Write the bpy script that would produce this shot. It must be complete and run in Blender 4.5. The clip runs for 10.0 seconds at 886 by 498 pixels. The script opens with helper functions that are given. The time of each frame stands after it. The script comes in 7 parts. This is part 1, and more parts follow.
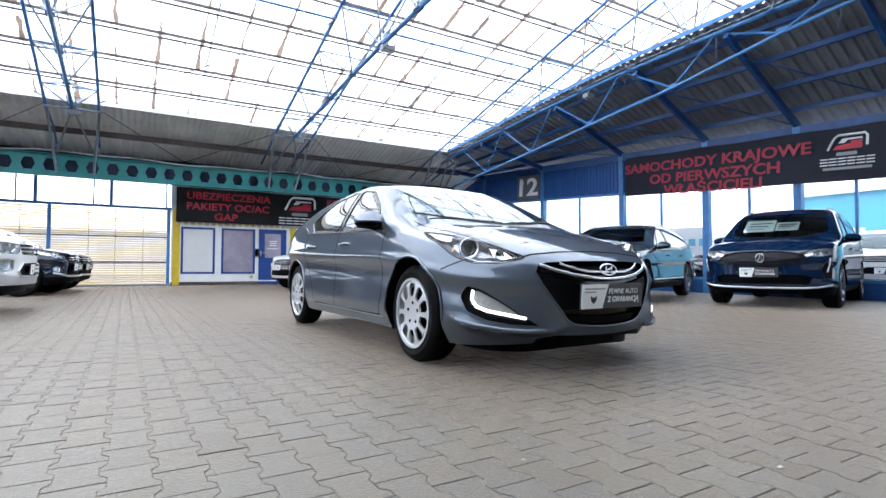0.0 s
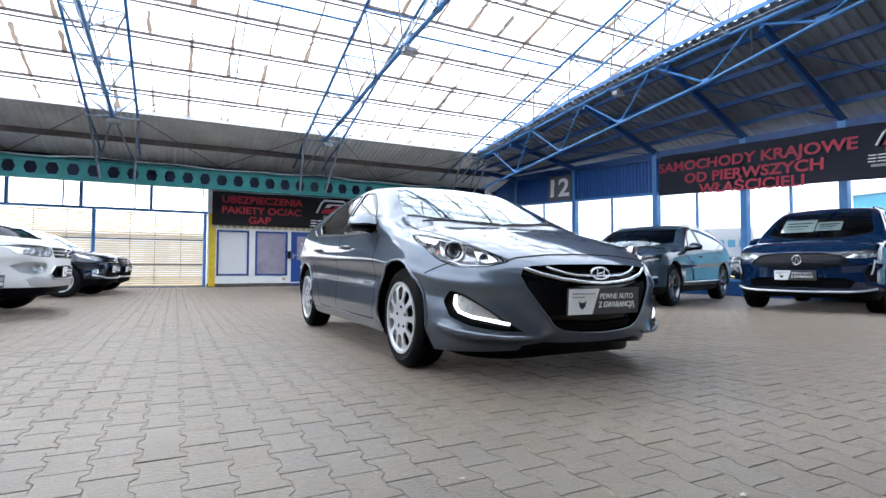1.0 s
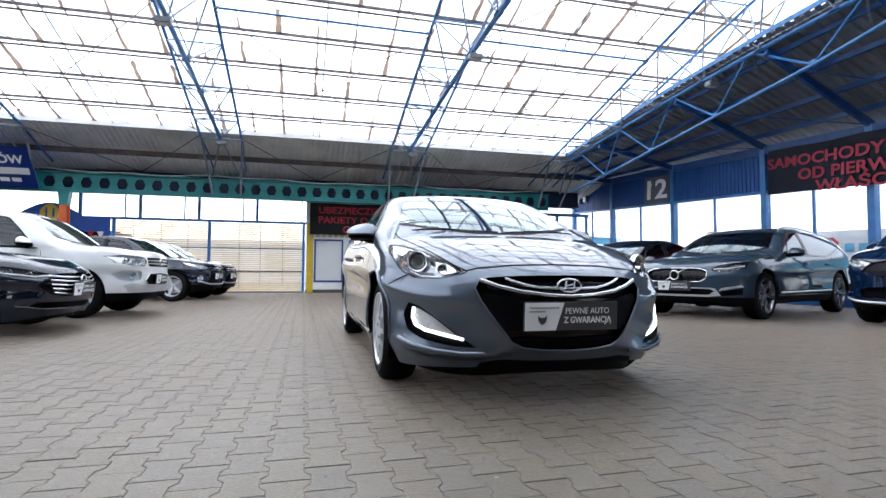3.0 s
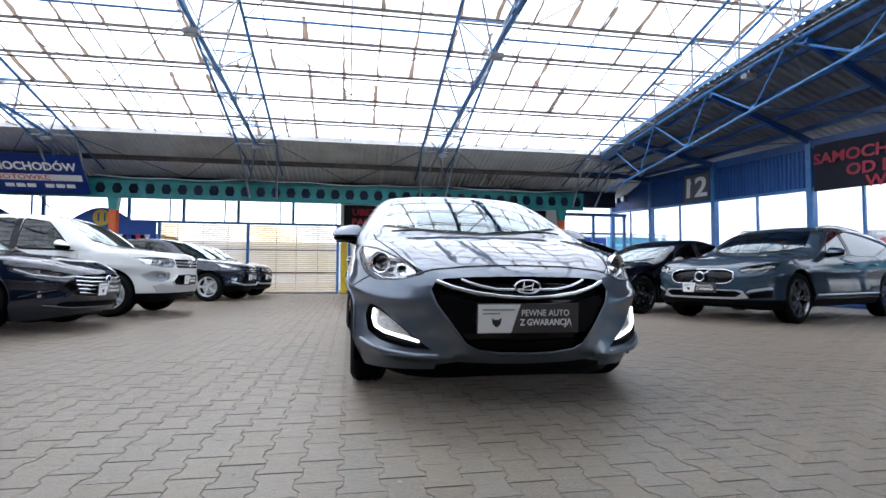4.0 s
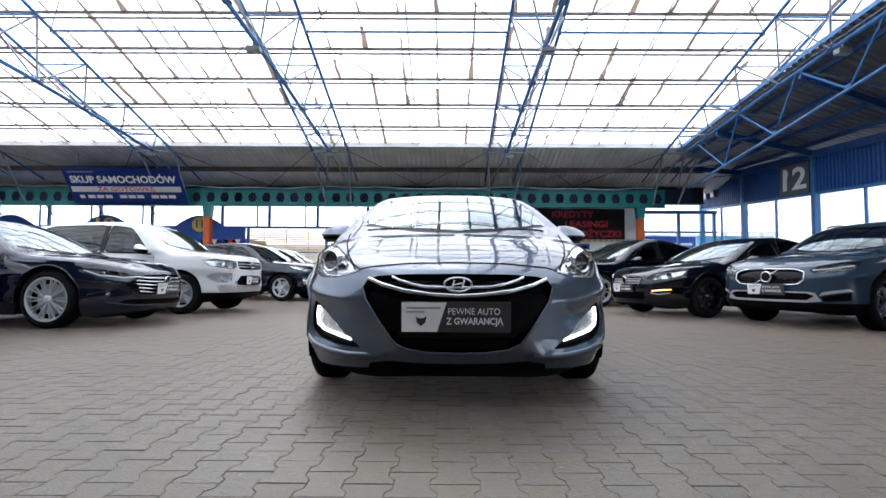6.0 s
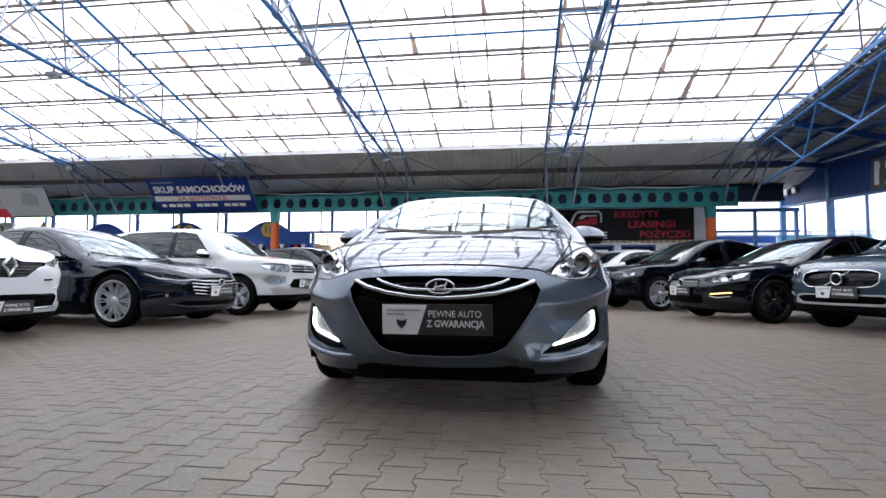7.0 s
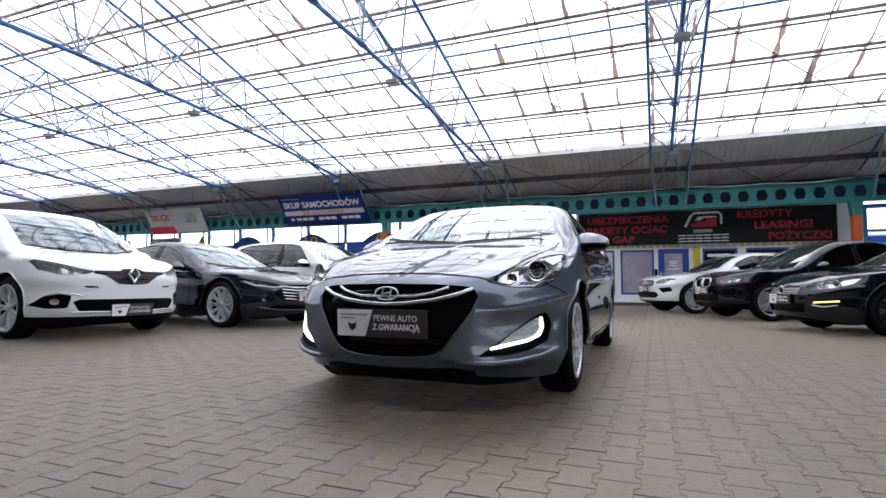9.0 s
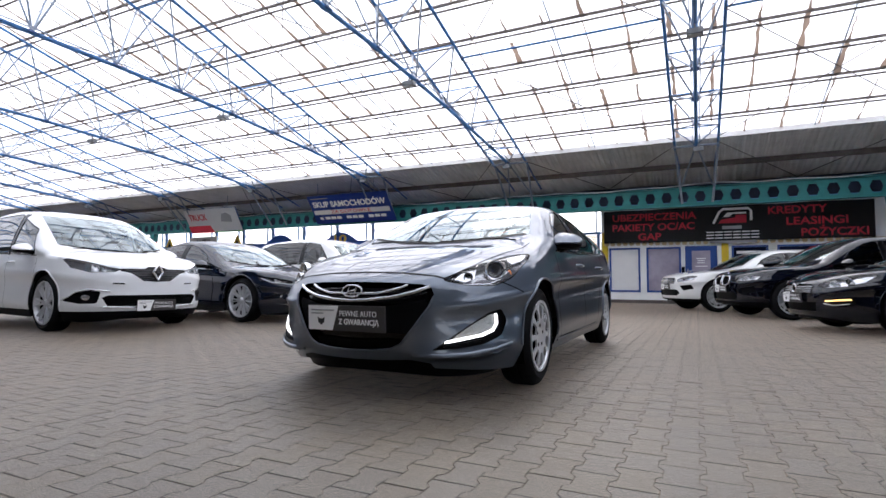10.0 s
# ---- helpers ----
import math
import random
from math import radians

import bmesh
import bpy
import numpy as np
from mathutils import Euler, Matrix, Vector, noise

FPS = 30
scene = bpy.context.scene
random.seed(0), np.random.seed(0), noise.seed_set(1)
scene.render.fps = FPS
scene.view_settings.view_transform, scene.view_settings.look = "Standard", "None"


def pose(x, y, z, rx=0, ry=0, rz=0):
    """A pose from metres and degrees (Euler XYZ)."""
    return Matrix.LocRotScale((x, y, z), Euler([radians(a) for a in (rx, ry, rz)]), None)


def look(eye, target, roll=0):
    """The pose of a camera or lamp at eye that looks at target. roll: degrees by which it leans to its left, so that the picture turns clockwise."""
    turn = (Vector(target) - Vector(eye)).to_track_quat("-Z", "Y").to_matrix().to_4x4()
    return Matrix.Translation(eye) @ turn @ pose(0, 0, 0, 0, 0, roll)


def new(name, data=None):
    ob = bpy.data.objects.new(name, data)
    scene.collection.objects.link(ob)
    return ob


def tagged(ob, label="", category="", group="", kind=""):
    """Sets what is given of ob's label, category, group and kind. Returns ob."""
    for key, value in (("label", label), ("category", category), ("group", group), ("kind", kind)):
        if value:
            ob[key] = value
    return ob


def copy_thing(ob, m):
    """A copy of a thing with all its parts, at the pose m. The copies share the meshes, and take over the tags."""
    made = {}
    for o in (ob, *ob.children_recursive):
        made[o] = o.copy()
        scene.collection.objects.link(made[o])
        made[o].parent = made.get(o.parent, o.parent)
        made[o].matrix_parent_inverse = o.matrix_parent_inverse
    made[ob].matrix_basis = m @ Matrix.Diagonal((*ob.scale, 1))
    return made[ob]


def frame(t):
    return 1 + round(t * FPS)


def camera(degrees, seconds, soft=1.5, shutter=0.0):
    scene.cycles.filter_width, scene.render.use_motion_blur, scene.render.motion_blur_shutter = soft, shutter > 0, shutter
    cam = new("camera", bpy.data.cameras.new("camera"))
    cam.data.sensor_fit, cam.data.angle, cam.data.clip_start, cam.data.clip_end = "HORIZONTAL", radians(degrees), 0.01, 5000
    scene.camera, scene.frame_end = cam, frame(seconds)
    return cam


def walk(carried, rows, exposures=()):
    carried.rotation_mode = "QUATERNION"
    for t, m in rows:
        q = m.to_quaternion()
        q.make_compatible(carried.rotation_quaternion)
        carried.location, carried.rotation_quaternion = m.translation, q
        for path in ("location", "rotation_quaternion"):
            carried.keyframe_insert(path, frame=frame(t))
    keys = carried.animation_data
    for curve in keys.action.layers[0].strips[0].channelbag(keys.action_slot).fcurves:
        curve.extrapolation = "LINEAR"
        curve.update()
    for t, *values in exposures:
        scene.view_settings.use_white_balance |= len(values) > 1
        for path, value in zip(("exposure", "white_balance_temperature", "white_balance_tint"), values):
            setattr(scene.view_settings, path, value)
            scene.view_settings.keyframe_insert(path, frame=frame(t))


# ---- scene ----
cam = camera(80.0, 10.0)
PATH = [
    (0, (2.378, 0.648, 0.616), (3.41, 2.36, 0.683), 0.2),
    (0.5, (2.535, 0.616, 0.622), (3.502, 2.366, 0.692), 0.2),
    (1, (2.701, 0.572, 0.628), (3.605, 2.355, 0.701), 0.2),
    (1.5, (2.884, 0.519, 0.638), (3.699, 2.343, 0.722), 0.3),
    (2, (3.087, 0.463, 0.644), (3.801, 2.329, 0.735), 0.3),
    (2.5, (3.291, 0.419, 0.655), (3.904, 2.32, 0.748), 0.3),
    (4, (3.965, 0.297, 0.659), (4.312, 2.264, 0.758), 0.3),
    (4.5, (4.159, 0.292, 0.652), (4.444, 2.269, 0.752), 0.4),
    (5, (4.372, 0.274, 0.636), (4.569, 2.261, 0.74), 0.3),
    (5.5, (4.577, 0.269, 0.639), (4.682, 2.264, 0.743), 0.3),
    (7, (5.196, 0.348, 0.635), (4.927, 2.326, 0.751), 0.2),
    (7.5, (5.416, 0.355, 0.647), (5.015, 2.31, 0.768), 0.2),
    (8, (5.667, 0.336, 0.646), (5.133, 2.259, 0.781), 0.2),
    (8.5, (5.934, 0.339, 0.637), (5.284, 2.225, 0.778), 0.1),
    (9, (6.154, 0.358, 0.645), (5.413, 2.211, 0.783), 0.2),
    (9.5, (6.401, 0.353, 0.659), (5.598, 2.18, 0.793), 0.2),
    (10, (6.622, 0.336, 0.654), (5.757, 2.134, 0.78), 0.3),
]
EXPOSURE = 1.07
walk(cam, [(t, look(eye, target, roll)) for t, eye, target, roll in PATH], [(t, EXPOSURE + d, k, g) for t, d, k, g in ((0, 0.48, 6150, 9), (1.5, 0.34, 6150, 9), (2.5, 0.18, 6200, 10), (5.5, -0.08, 6250, 11), (8.0, -0.12, 6500, 14), (10, -0.2, 6550, 15))])

# ---- daylight ----
world = bpy.data.worlds.new("sky")
scene.world = world
world.use_nodes = True
wn = world.node_tree
sky = wn.nodes.new("ShaderNodeTexSky")
sky.sky_type = "NISHITA"
sky.sun_disc = False
sky.sun_elevation, sky.sun_rotation = radians(45), radians(347)
sky.air_density, sky.dust_density = 1.0, 3.0
haze = wn.nodes.new("ShaderNodeMix")
haze.data_type = "RGBA"
haze.inputs["Factor"].default_value = 0.6
haze.inputs["B"].default_value = (10.1, 10.8, 11.9, 1)
wn.links.new(sky.outputs["Color"], haze.inputs["A"])
wn.links.new(haze.outputs["Result"], wn.nodes["Background"].inputs["Color"])
wn.nodes["Background"].inputs["Strength"].default_value = 0.15
sun = new("sun", bpy.data.lights.new("sun", "SUN"))
sun.data.energy, sun.data.angle, sun.data.color = 1.0, radians(24), (1.0, 0.96, 0.9)
sun.matrix_world = look((-4, 40, 36), (4, 5, 0))


# ---- materials ----
def mat(name, color, rough=0.6, metal=0.0, vary=0.0, scale=3.0, bump=0.0, bscale=40.0, coat=0.0, tint=None, rand=0.0, spec=0.5):
    m = bpy.data.materials.new(name)
    m.use_nodes = True
    nt = m.node_tree
    b = nt.nodes["Principled BSDF"]
    b.inputs["Roughness"].default_value = rough
    b.inputs["Metallic"].default_value = metal
    b.inputs["Coat Weight"].default_value = coat
    b.inputs["Coat Roughness"].default_value = 0.012
    b.inputs["Specular IOR Level"].default_value = spec
    b.inputs["Base Color"].default_value = (*color, 1)
    if vary or tint or rand:
        tc = nt.nodes.new("ShaderNodeTexCoord")
        n1 = nt.nodes.new("ShaderNodeTexNoise")
        n1.inputs["Scale"].default_value = scale
        n1.inputs["Detail"].default_value = 8
        n1.inputs["Roughness"].default_value = 0.65
        nt.links.new(tc.outputs["Object"], n1.inputs["Vector"])
        ramp = nt.nodes.new("ShaderNodeMapRange")
        ramp.inputs["From Min"].default_value, ramp.inputs["From Max"].default_value = 0.3, 0.7
        ramp.inputs["To Min"].default_value, ramp.inputs["To Max"].default_value = 0.0, 1.0
        nt.links.new(n1.outputs["Fac"], ramp.inputs["Value"])
        mix = nt.nodes.new("ShaderNodeMix")
        mix.data_type = "RGBA"
        dark = tint or tuple(c * (1 - vary) for c in color)
        mix.inputs["A"].default_value, mix.inputs["B"].default_value = (*dark, 1), (*[min(1, c * (1 + vary * 0.6)) for c in color], 1)
        nt.links.new(ramp.outputs["Result"], mix.inputs["Factor"])
        out = mix.outputs["Result"]
        if rand:
            oi = nt.nodes.new("ShaderNodeObjectInfo")
            gi = nt.nodes.new("ShaderNodeNewGeometry")
            add = nt.nodes.new("ShaderNodeMath")
            nt.links.new(oi.outputs["Random"], add.inputs[0])
            nt.links.new(gi.outputs["Random Per Island"], add.inputs[1])
            fr = nt.nodes.new("ShaderNodeMath")
            fr.operation = "FRACT"
            nt.links.new(add.outputs[0], fr.inputs[0])
            mr = nt.nodes.new("ShaderNodeMapRange")
            mr.inputs["To Min"].default_value, mr.inputs["To Max"].default_value = 1 - rand, 1 + rand
            nt.links.new(fr.outputs[0], mr.inputs["Value"])
            hs = nt.nodes.new("ShaderNodeHueSaturation")
            nt.links.new(mr.outputs["Result"], hs.inputs["Value"])
            nt.links.new(out, hs.inputs["Color"])
            out = hs.outputs["Color"]
        nt.links.new(out, b.inputs["Base Color"])
    if bump:
        tc2 = nt.nodes.new("ShaderNodeTexCoord")
        n2 = nt.nodes.new("ShaderNodeTexNoise")
        n2.inputs["Scale"].default_value, n2.inputs["Detail"].default_value = bscale, 6
        nt.links.new(tc2.outputs["Object"], n2.inputs["Vector"])
        bp = nt.nodes.new("ShaderNodeBump")
        bp.inputs["Strength"].default_value, bp.inputs["Distance"].default_value = bump, 0.01
        nt.links.new(n2.outputs["Fac"], bp.inputs["Height"])
        nt.links.new(bp.outputs["Normal"], b.inputs["Normal"])
    return m


def glow(name, color, strength):
    m = bpy.data.materials.new(name)
    m.use_nodes = True
    b = m.node_tree.nodes["Principled BSDF"]
    b.inputs["Base Color"].default_value = (*color, 1)
    b.inputs["Emission Color"].default_value = (*color, 1)
    b.inputs["Emission Strength"].default_value = strength
    return m


def glazing(name, color, clear, rough=0.02, gloss=1.0, sheen=(1, 1, 1)):
    """Tinted pane: clear view through it, and a mirror that grows with the angle."""
    m = bpy.data.materials.new(name)
    m.use_nodes = True
    nt = m.node_tree
    nt.nodes.remove(nt.nodes["Principled BSDF"])
    out = nt.nodes["Material Output"]
    tr = nt.nodes.new("ShaderNodeBsdfTransparent")
    tr.inputs["Color"].default_value = (*[c * clear for c in color], 1)
    gl = nt.nodes.new("ShaderNodeBsdfGlossy")
    gl.inputs["Roughness"].default_value = rough
    gl.inputs["Color"].default_value = (*sheen, 1)
    fr = nt.nodes.new("ShaderNodeFresnel")
    fr.inputs["IOR"].default_value = 1.52
    mu = nt.nodes.new("ShaderNodeMath")
    mu.operation = "MULTIPLY"
    mu.inputs[1].default_value = gloss
    mu.use_clamp = True
    nt.links.new(fr.outputs["Fac"], mu.inputs[0])
    mx = nt.nodes.new("ShaderNodeMixShader")
    nt.links.new(mu.outputs[0], mx.inputs["Fac"])
    nt.links.new(tr.outputs[0], mx.inputs[1])
    nt.links.new(gl.outputs[0], mx.inputs[2])
    nt.links.new(mx.outputs[0], out.inputs["Surface"])
    return m


def milky(name, color, clear):
    """Weathered translucent roof sheet: scatters the sky through and lets some of it straight in."""
    m = bpy.data.materials.new(name)
    m.use_nodes = True
    nt = m.node_tree
    nt.nodes.remove(nt.nodes["Principled BSDF"])
    out = nt.nodes["Material Output"]
    tl = nt.nodes.new("ShaderNodeBsdfTranslucent")
    tr = nt.nodes.new("ShaderNodeBsdfTransparent")
    tc = nt.nodes.new("ShaderNodeTexCoord")
    n1 = nt.nodes.new("ShaderNodeTexNoise")
    n1.inputs["Scale"].default_value, n1.inputs["Detail"].default_value = 0.9, 7
    nt.links.new(tc.outputs["Object"], n1.inputs["Vector"])
    rp = nt.nodes.new("ShaderNodeValToRGB")
    rp.color_ramp.elements[0].position, rp.color_ramp.elements[1].position = 0.3, 0.55
    rp.color_ramp.elements[0].color, rp.color_ramp.elements[1].color = (*[c * 0.8 for c in color], 1), (*color, 1)
    nt.links.new(n1.outputs["Fac"], rp.inputs["Fac"])
    nt.links.new(rp.outputs["Color"], tl.inputs["Color"])
    tr.inputs["Color"].default_value = (0.95, 0.97, 1.0, 1)
    mx = nt.nodes.new("ShaderNodeMixShader")
    mx.inputs["Fac"].default_value = clear
    nt.links.new(tl.outputs[0], mx.inputs[1])
    nt.links.new(tr.outputs[0], mx.inputs[2])
    nt.links.new(mx.outputs[0], out.inputs["Surface"])
    return m


M = {}
M["paver"] = mat("concrete_paver", (0.076, 0.069, 0.053), 0.40, tint=(0.064, 0.050, 0.034), vary=0.12, scale=0.9, bump=0.4, bscale=140, rand=0.15, spec=0.5)
# some blocks are browner or greyer than the rest
pn = M["paver"].node_tree
ph = next(q for q in pn.nodes if q.bl_idname == "ShaderNodeHueSaturation")
pr = pn.nodes.new("ShaderNodeMath")
pr.operation = "MULTIPLY"
pr.inputs[1].default_value = 7.3
pf = pn.nodes.new("ShaderNodeMath")
pf.operation = "FRACT"
ps = pn.nodes.new("ShaderNodeMapRange")
ps.inputs["To Min"].default_value, ps.inputs["To Max"].default_value = 0.75, 1.28
pn.links.new(ph.inputs["Value"].links[0].from_node.inputs["Value"].links[0].from_socket, pr.inputs[0])
pn.links.new(pr.outputs[0], pf.inputs[0])
pn.links.new(pf.outputs[0], ps.inputs["Value"])
pn.links.new(ps.outputs["Result"], ph.inputs["Saturation"])
# warm sheen added to imitate light reflected off the distant floor
sheen_bsdf = M["paver"].node_tree.nodes["Principled BSDF"]
sheen_bsdf.inputs["Sheen Weight"].default_value = 1.0
sheen_bsdf.inputs["Sheen Roughness"].default_value = 0.28
sheen_bsdf.inputs["Sheen Tint"].default_value = (1.0, 0.80, 0.63, 1)
M["sand"] = mat("joint_sand", (0.062, 0.048, 0.034), 0.95, vary=0.4, scale=9)
M["board_grey"] = mat("grey_number_board", (0.10, 0.11, 0.125), 0.5, vary=0.1)
M["litter"] = mat("pale_litter", (0.5, 0.46, 0.40), 0.8, vary=0.5, scale=60)
M["asphalt"] = mat("yard_concrete", (0.23, 0.22, 0.205), 0.9, vary=0.2, scale=1.5)
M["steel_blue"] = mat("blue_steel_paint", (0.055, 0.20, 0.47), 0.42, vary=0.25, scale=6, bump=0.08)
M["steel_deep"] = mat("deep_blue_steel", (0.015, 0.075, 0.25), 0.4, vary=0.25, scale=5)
M["steel_galv"] = mat("weathered_galvanised_tube", (0.30, 0.35, 0.42), 0.45, metal=0.4, vary=0.35, scale=8)
M["purlin"] = mat("dull_brown_purlin", (0.14, 0.115, 0.10), 0.6, vary=0.35, scale=4)

# girder blue darkened to put the shade behind the beam into its colour
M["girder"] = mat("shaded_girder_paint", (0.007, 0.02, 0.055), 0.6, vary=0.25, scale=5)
M["teal"] = mat("teal_beam_paint", (0.015, 0.20, 0.20), 0.45, vary=0.22, scale=3, bump=0.05)
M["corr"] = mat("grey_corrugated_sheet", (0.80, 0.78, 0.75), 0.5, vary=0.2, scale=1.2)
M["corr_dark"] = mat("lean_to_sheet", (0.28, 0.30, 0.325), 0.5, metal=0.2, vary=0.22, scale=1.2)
M["corr_blue"] = mat("blue_corrugated_cladding", (0.015, 0.085, 0.30), 0.45, vary=0.2, scale=2)
M["rust"] = milky("rust_caked_bar", (0.35, 0.29, 0.245), 0.06)
M["milk"] = milky("milky_roof_sheet", (0.93, 0.94, 0.95), 0.35)
M["white_paint"] = mat("white_panel", (0.86, 0.86, 0.83), 0.5, vary=0.07, scale=2.5)
M["yellow"] = mat("yellow_post_paint", (0.72, 0.50, 0.02), 0.45, vary=0.15, scale=5)
M["orange"] = mat("orange_column_paint", (0.65, 0.13, 0.03), 0.5, vary=0.15, scale=5)
M["kiosk"] = mat("royal_blue_kiosk", (0.03, 0.12, 0.50), 0.45, vary=0.15, scale=3)
M["slat"] = mat("cream_shutter_slat", (0.60, 0.50, 0.31), 0.55, vary=0.14, scale=2, rand=0.05)
sl = M["slat"].node_tree
tl_ = sl.nodes.new("ShaderNodeBsdfTranslucent")
tl_.inputs["Color"].default_value = (0.78, 0.63, 0.33, 1)
mx_ = sl.nodes.new("ShaderNodeMixShader")
mx_.inputs["Fac"].default_value = 0.5
sl.links.new(sl.nodes["Principled BSDF"].outputs[0], mx_.inputs[1])
sl.links.new(tl_.outputs[0], mx_.inputs[2])
sl.links.new(mx_.outputs[0], sl.nodes["Material Output"].inputs["Surface"])
M["banner_black"] = mat("black_vinyl", (0.010, 0.010, 0.012), 0.45, vary=0.2, scale=2.5, bump=0.25, bscale=2.2)
# side-wall banner: shade and bluish reflection put into its black and red
M["banner_shaded"] = mat("shaded_black_vinyl", (0.007, 0.012, 0.034), 0.5, vary=0.2, scale=2.5, bump=0.25, bscale=2.2)
M["shaded_red_print"] = mat("shaded_red_print", (0.40, 0.018, 0.05), 0.5)
M["banner_blue"] = mat("blue_vinyl", (0.015, 0.055, 0.33), 0.4, vary=0.12, scale=2)
M["banner_white"] = mat("white_vinyl", (0.75, 0.75, 0.74), 0.45, vary=0.05, scale=2)
M["red_print"] = mat("red_print", (0.60, 0.03, 0.055), 0.5)
M["white_print"] = mat("white_print", (0.88, 0.88, 0.88), 0.5)
M["grey_print"] = mat("grey_print", (0.35, 0.35, 0.36), 0.5)
M["black_print"] = mat("black_print", (0.02, 0.02, 0.022), 0.5)
M["yellow_print"] = mat("yellow_print", (0.90, 0.62, 0.08), 0.5)
M["green_print"] = mat("green_print", (0.10, 0.30, 0.10), 0.5)
M["blind"] = mat("drawn_blind", (0.80, 0.79, 0.77), 0.35, vary=0.06, scale=1.3)
M["blind_grey"] = mat("grey_film_pane", (0.42, 0.38, 0.46), 0.18, vary=0.35, scale=0.9)
M["dark_pane"] = mat("dark_office_pane", (0.008, 0.012, 0.035), 0.12, vary=0.3, scale=1.5)
M["door_blue"] = mat("blue_door_paint", (0.02, 0.07, 0.28), 0.35, vary=0.1, scale=4)
M["wire_white"] = mat("white_cable", (0.6, 0.6, 0.6), 0.5)
M["lamp_body"] = mat("grey_lamp_housing", (0.16, 0.17, 0.18), 0.4, metal=0.3)
M["lamp_glass"] = mat("frosted_lamp_glass", (0.6, 0.6, 0.6), 0.25)
# for unseen closing walls, dark so they throw little light on what faces them
M["wall_plain"] = mat("dark_closing_wall", (0.05, 0.055, 0.065), 0.8, vary=0.15, scale=0.7)
M["far_white"] = mat("pale_far_facade", (0.86, 0.87, 0.88), 0.7, vary=0.06, scale=0.6)
M["far_blue"] = mat("light_blue_facade", (0.13, 0.45, 0.62), 0.6, vary=0.12, scale=0.6)
M["far_red"] = mat("dark_red_plinth", (0.32, 0.07, 0.05), 0.7, vary=0.12, scale=2)
M["leaf"] = mat("hedge_leaf", (0.10, 0.16, 0.045), 0.7, vary=0.4, scale=6, rand=0.2)
# vehicles
M["rubber"] = mat("tyre_rubber", (0.007, 0.007, 0.008), 0.75, vary=0.2, scale=12, bump=0.15, bscale=60, spec=0.12)
M["black_plastic"] = mat("black_plastic", (0.004, 0.004, 0.005), 0.5, bump=0.05, bscale=200, spec=0.06)
M["gloss_black"] = mat("gloss_black_trim", (0.003, 0.003, 0.004), 0.12, spec=0.25)
M["under"] = mat("underbody", (0.004, 0.004, 0.004), 0.95, spec=0.05)
M["chrome"] = mat("chrome", (0.82, 0.83, 0.85), 0.07, metal=1.0)
M["alloy"] = mat("silver_alloy", (0.60, 0.61, 0.63), 0.3, metal=0.5)
M["alloy_dark"] = mat("dark_alloy", (0.24, 0.24, 0.255), 0.25, metal=0.8)
M["alloy_black"] = mat("gloss_black_alloy", (0.012, 0.012, 0.013), 0.22, metal=0.2, coat=0.5)
M["cover"] = mat("silver_wheel_cover", (0.62, 0.63, 0.65), 0.34, metal=0.55)
M["glass"] = glazing("car_windscreen_glass", (0.80, 0.90, 0.89), 0.72, rough=0.004, gloss=1.85, sheen=(0.88, 0.98, 1.0))
M["side_glass"] = glazing("car_side_glass", (0.5, 0.58, 0.58), 0.24, rough=0.006, gloss=1.25)
M["privacy"] = glazing("privacy_glass", (0.2, 0.22, 0.24), 0.16, rough=0.006, gloss=1.25)
M["lens"] = glazing("headlamp_lens", (1, 1, 1), 0.96, gloss=0.35)
M["clear_pane"] = glazing("clear_window_pane", (1, 1, 1), 0.96, gloss=0.35)
M["reflector"] = mat("headlamp_reflector", (0.74, 0.75, 0.77), 0.14, metal=0.85)
M["lamp_house"] = mat("dark_lamp_housing", (0.10, 0.10, 0.11), 0.25, metal=0.6)
M["dark_reflector"] = mat("dark_headlamp_bezel", (0.16, 0.16, 0.17), 0.22, metal=0.7)
M["lamp_silver"] = mat("satin_lamp_bowl", (0.42, 0.43, 0.45), 0.18, metal=0.8)
M["fog_bowl"] = mat("fog_lamp_bowl", (0.55, 0.54, 0.51), 0.2, metal=0.7, bump=0.6, bscale=55)
M["drl"] = glow("daytime_light", (0.95, 0.97, 1.0), 1.7)
M["drl_off"] = mat("unlit_light_strip", (0.6, 0.62, 0.63), 0.2)
M["drl_amber"] = glow("amber_light", (1.0, 0.62, 0.2), 1.3)
M["orange_lens"] = mat("orange_reflector", (0.7, 0.16, 0.01), 0.2)
M["red_lens"] = mat("red_tail_lens", (0.35, 0.01, 0.01), 0.12, coat=0.5)
M["plate_white"] = mat("white_dealer_plate", (0.90, 0.90, 0.89), 0.3)
M["plate_dark"] = mat("anthracite_dealer_plate", (0.05, 0.046, 0.046), 0.42, spec=0.4)
M["seat"] = mat("dark_seat_cloth", (0.035, 0.035, 0.04), 0.9)
M["dash"] = mat("dashboard_plastic", (0.025, 0.025, 0.028), 0.7)
M["paper"] = mat("price_sheet", (0.78, 0.78, 0.74), 0.6)
M["silver_trim"] = mat("satin_silver_trim", (0.55, 0.56, 0.57), 0.3, metal=0.7)


def paint(name, color, metal=0.5, rough=0.38, flake=0.12, spec=0.2, ior=1.5, gloss=1.0):
    m = mat(name, color, rough, metal=metal, vary=flake, scale=900, coat=gloss, spec=spec)
    b = m.node_tree.nodes["Principled BSDF"]
    b.inputs["Coat IOR"].default_value = ior
    b.inputs["Specular Tint"].default_value = (*color, 1)
    return m


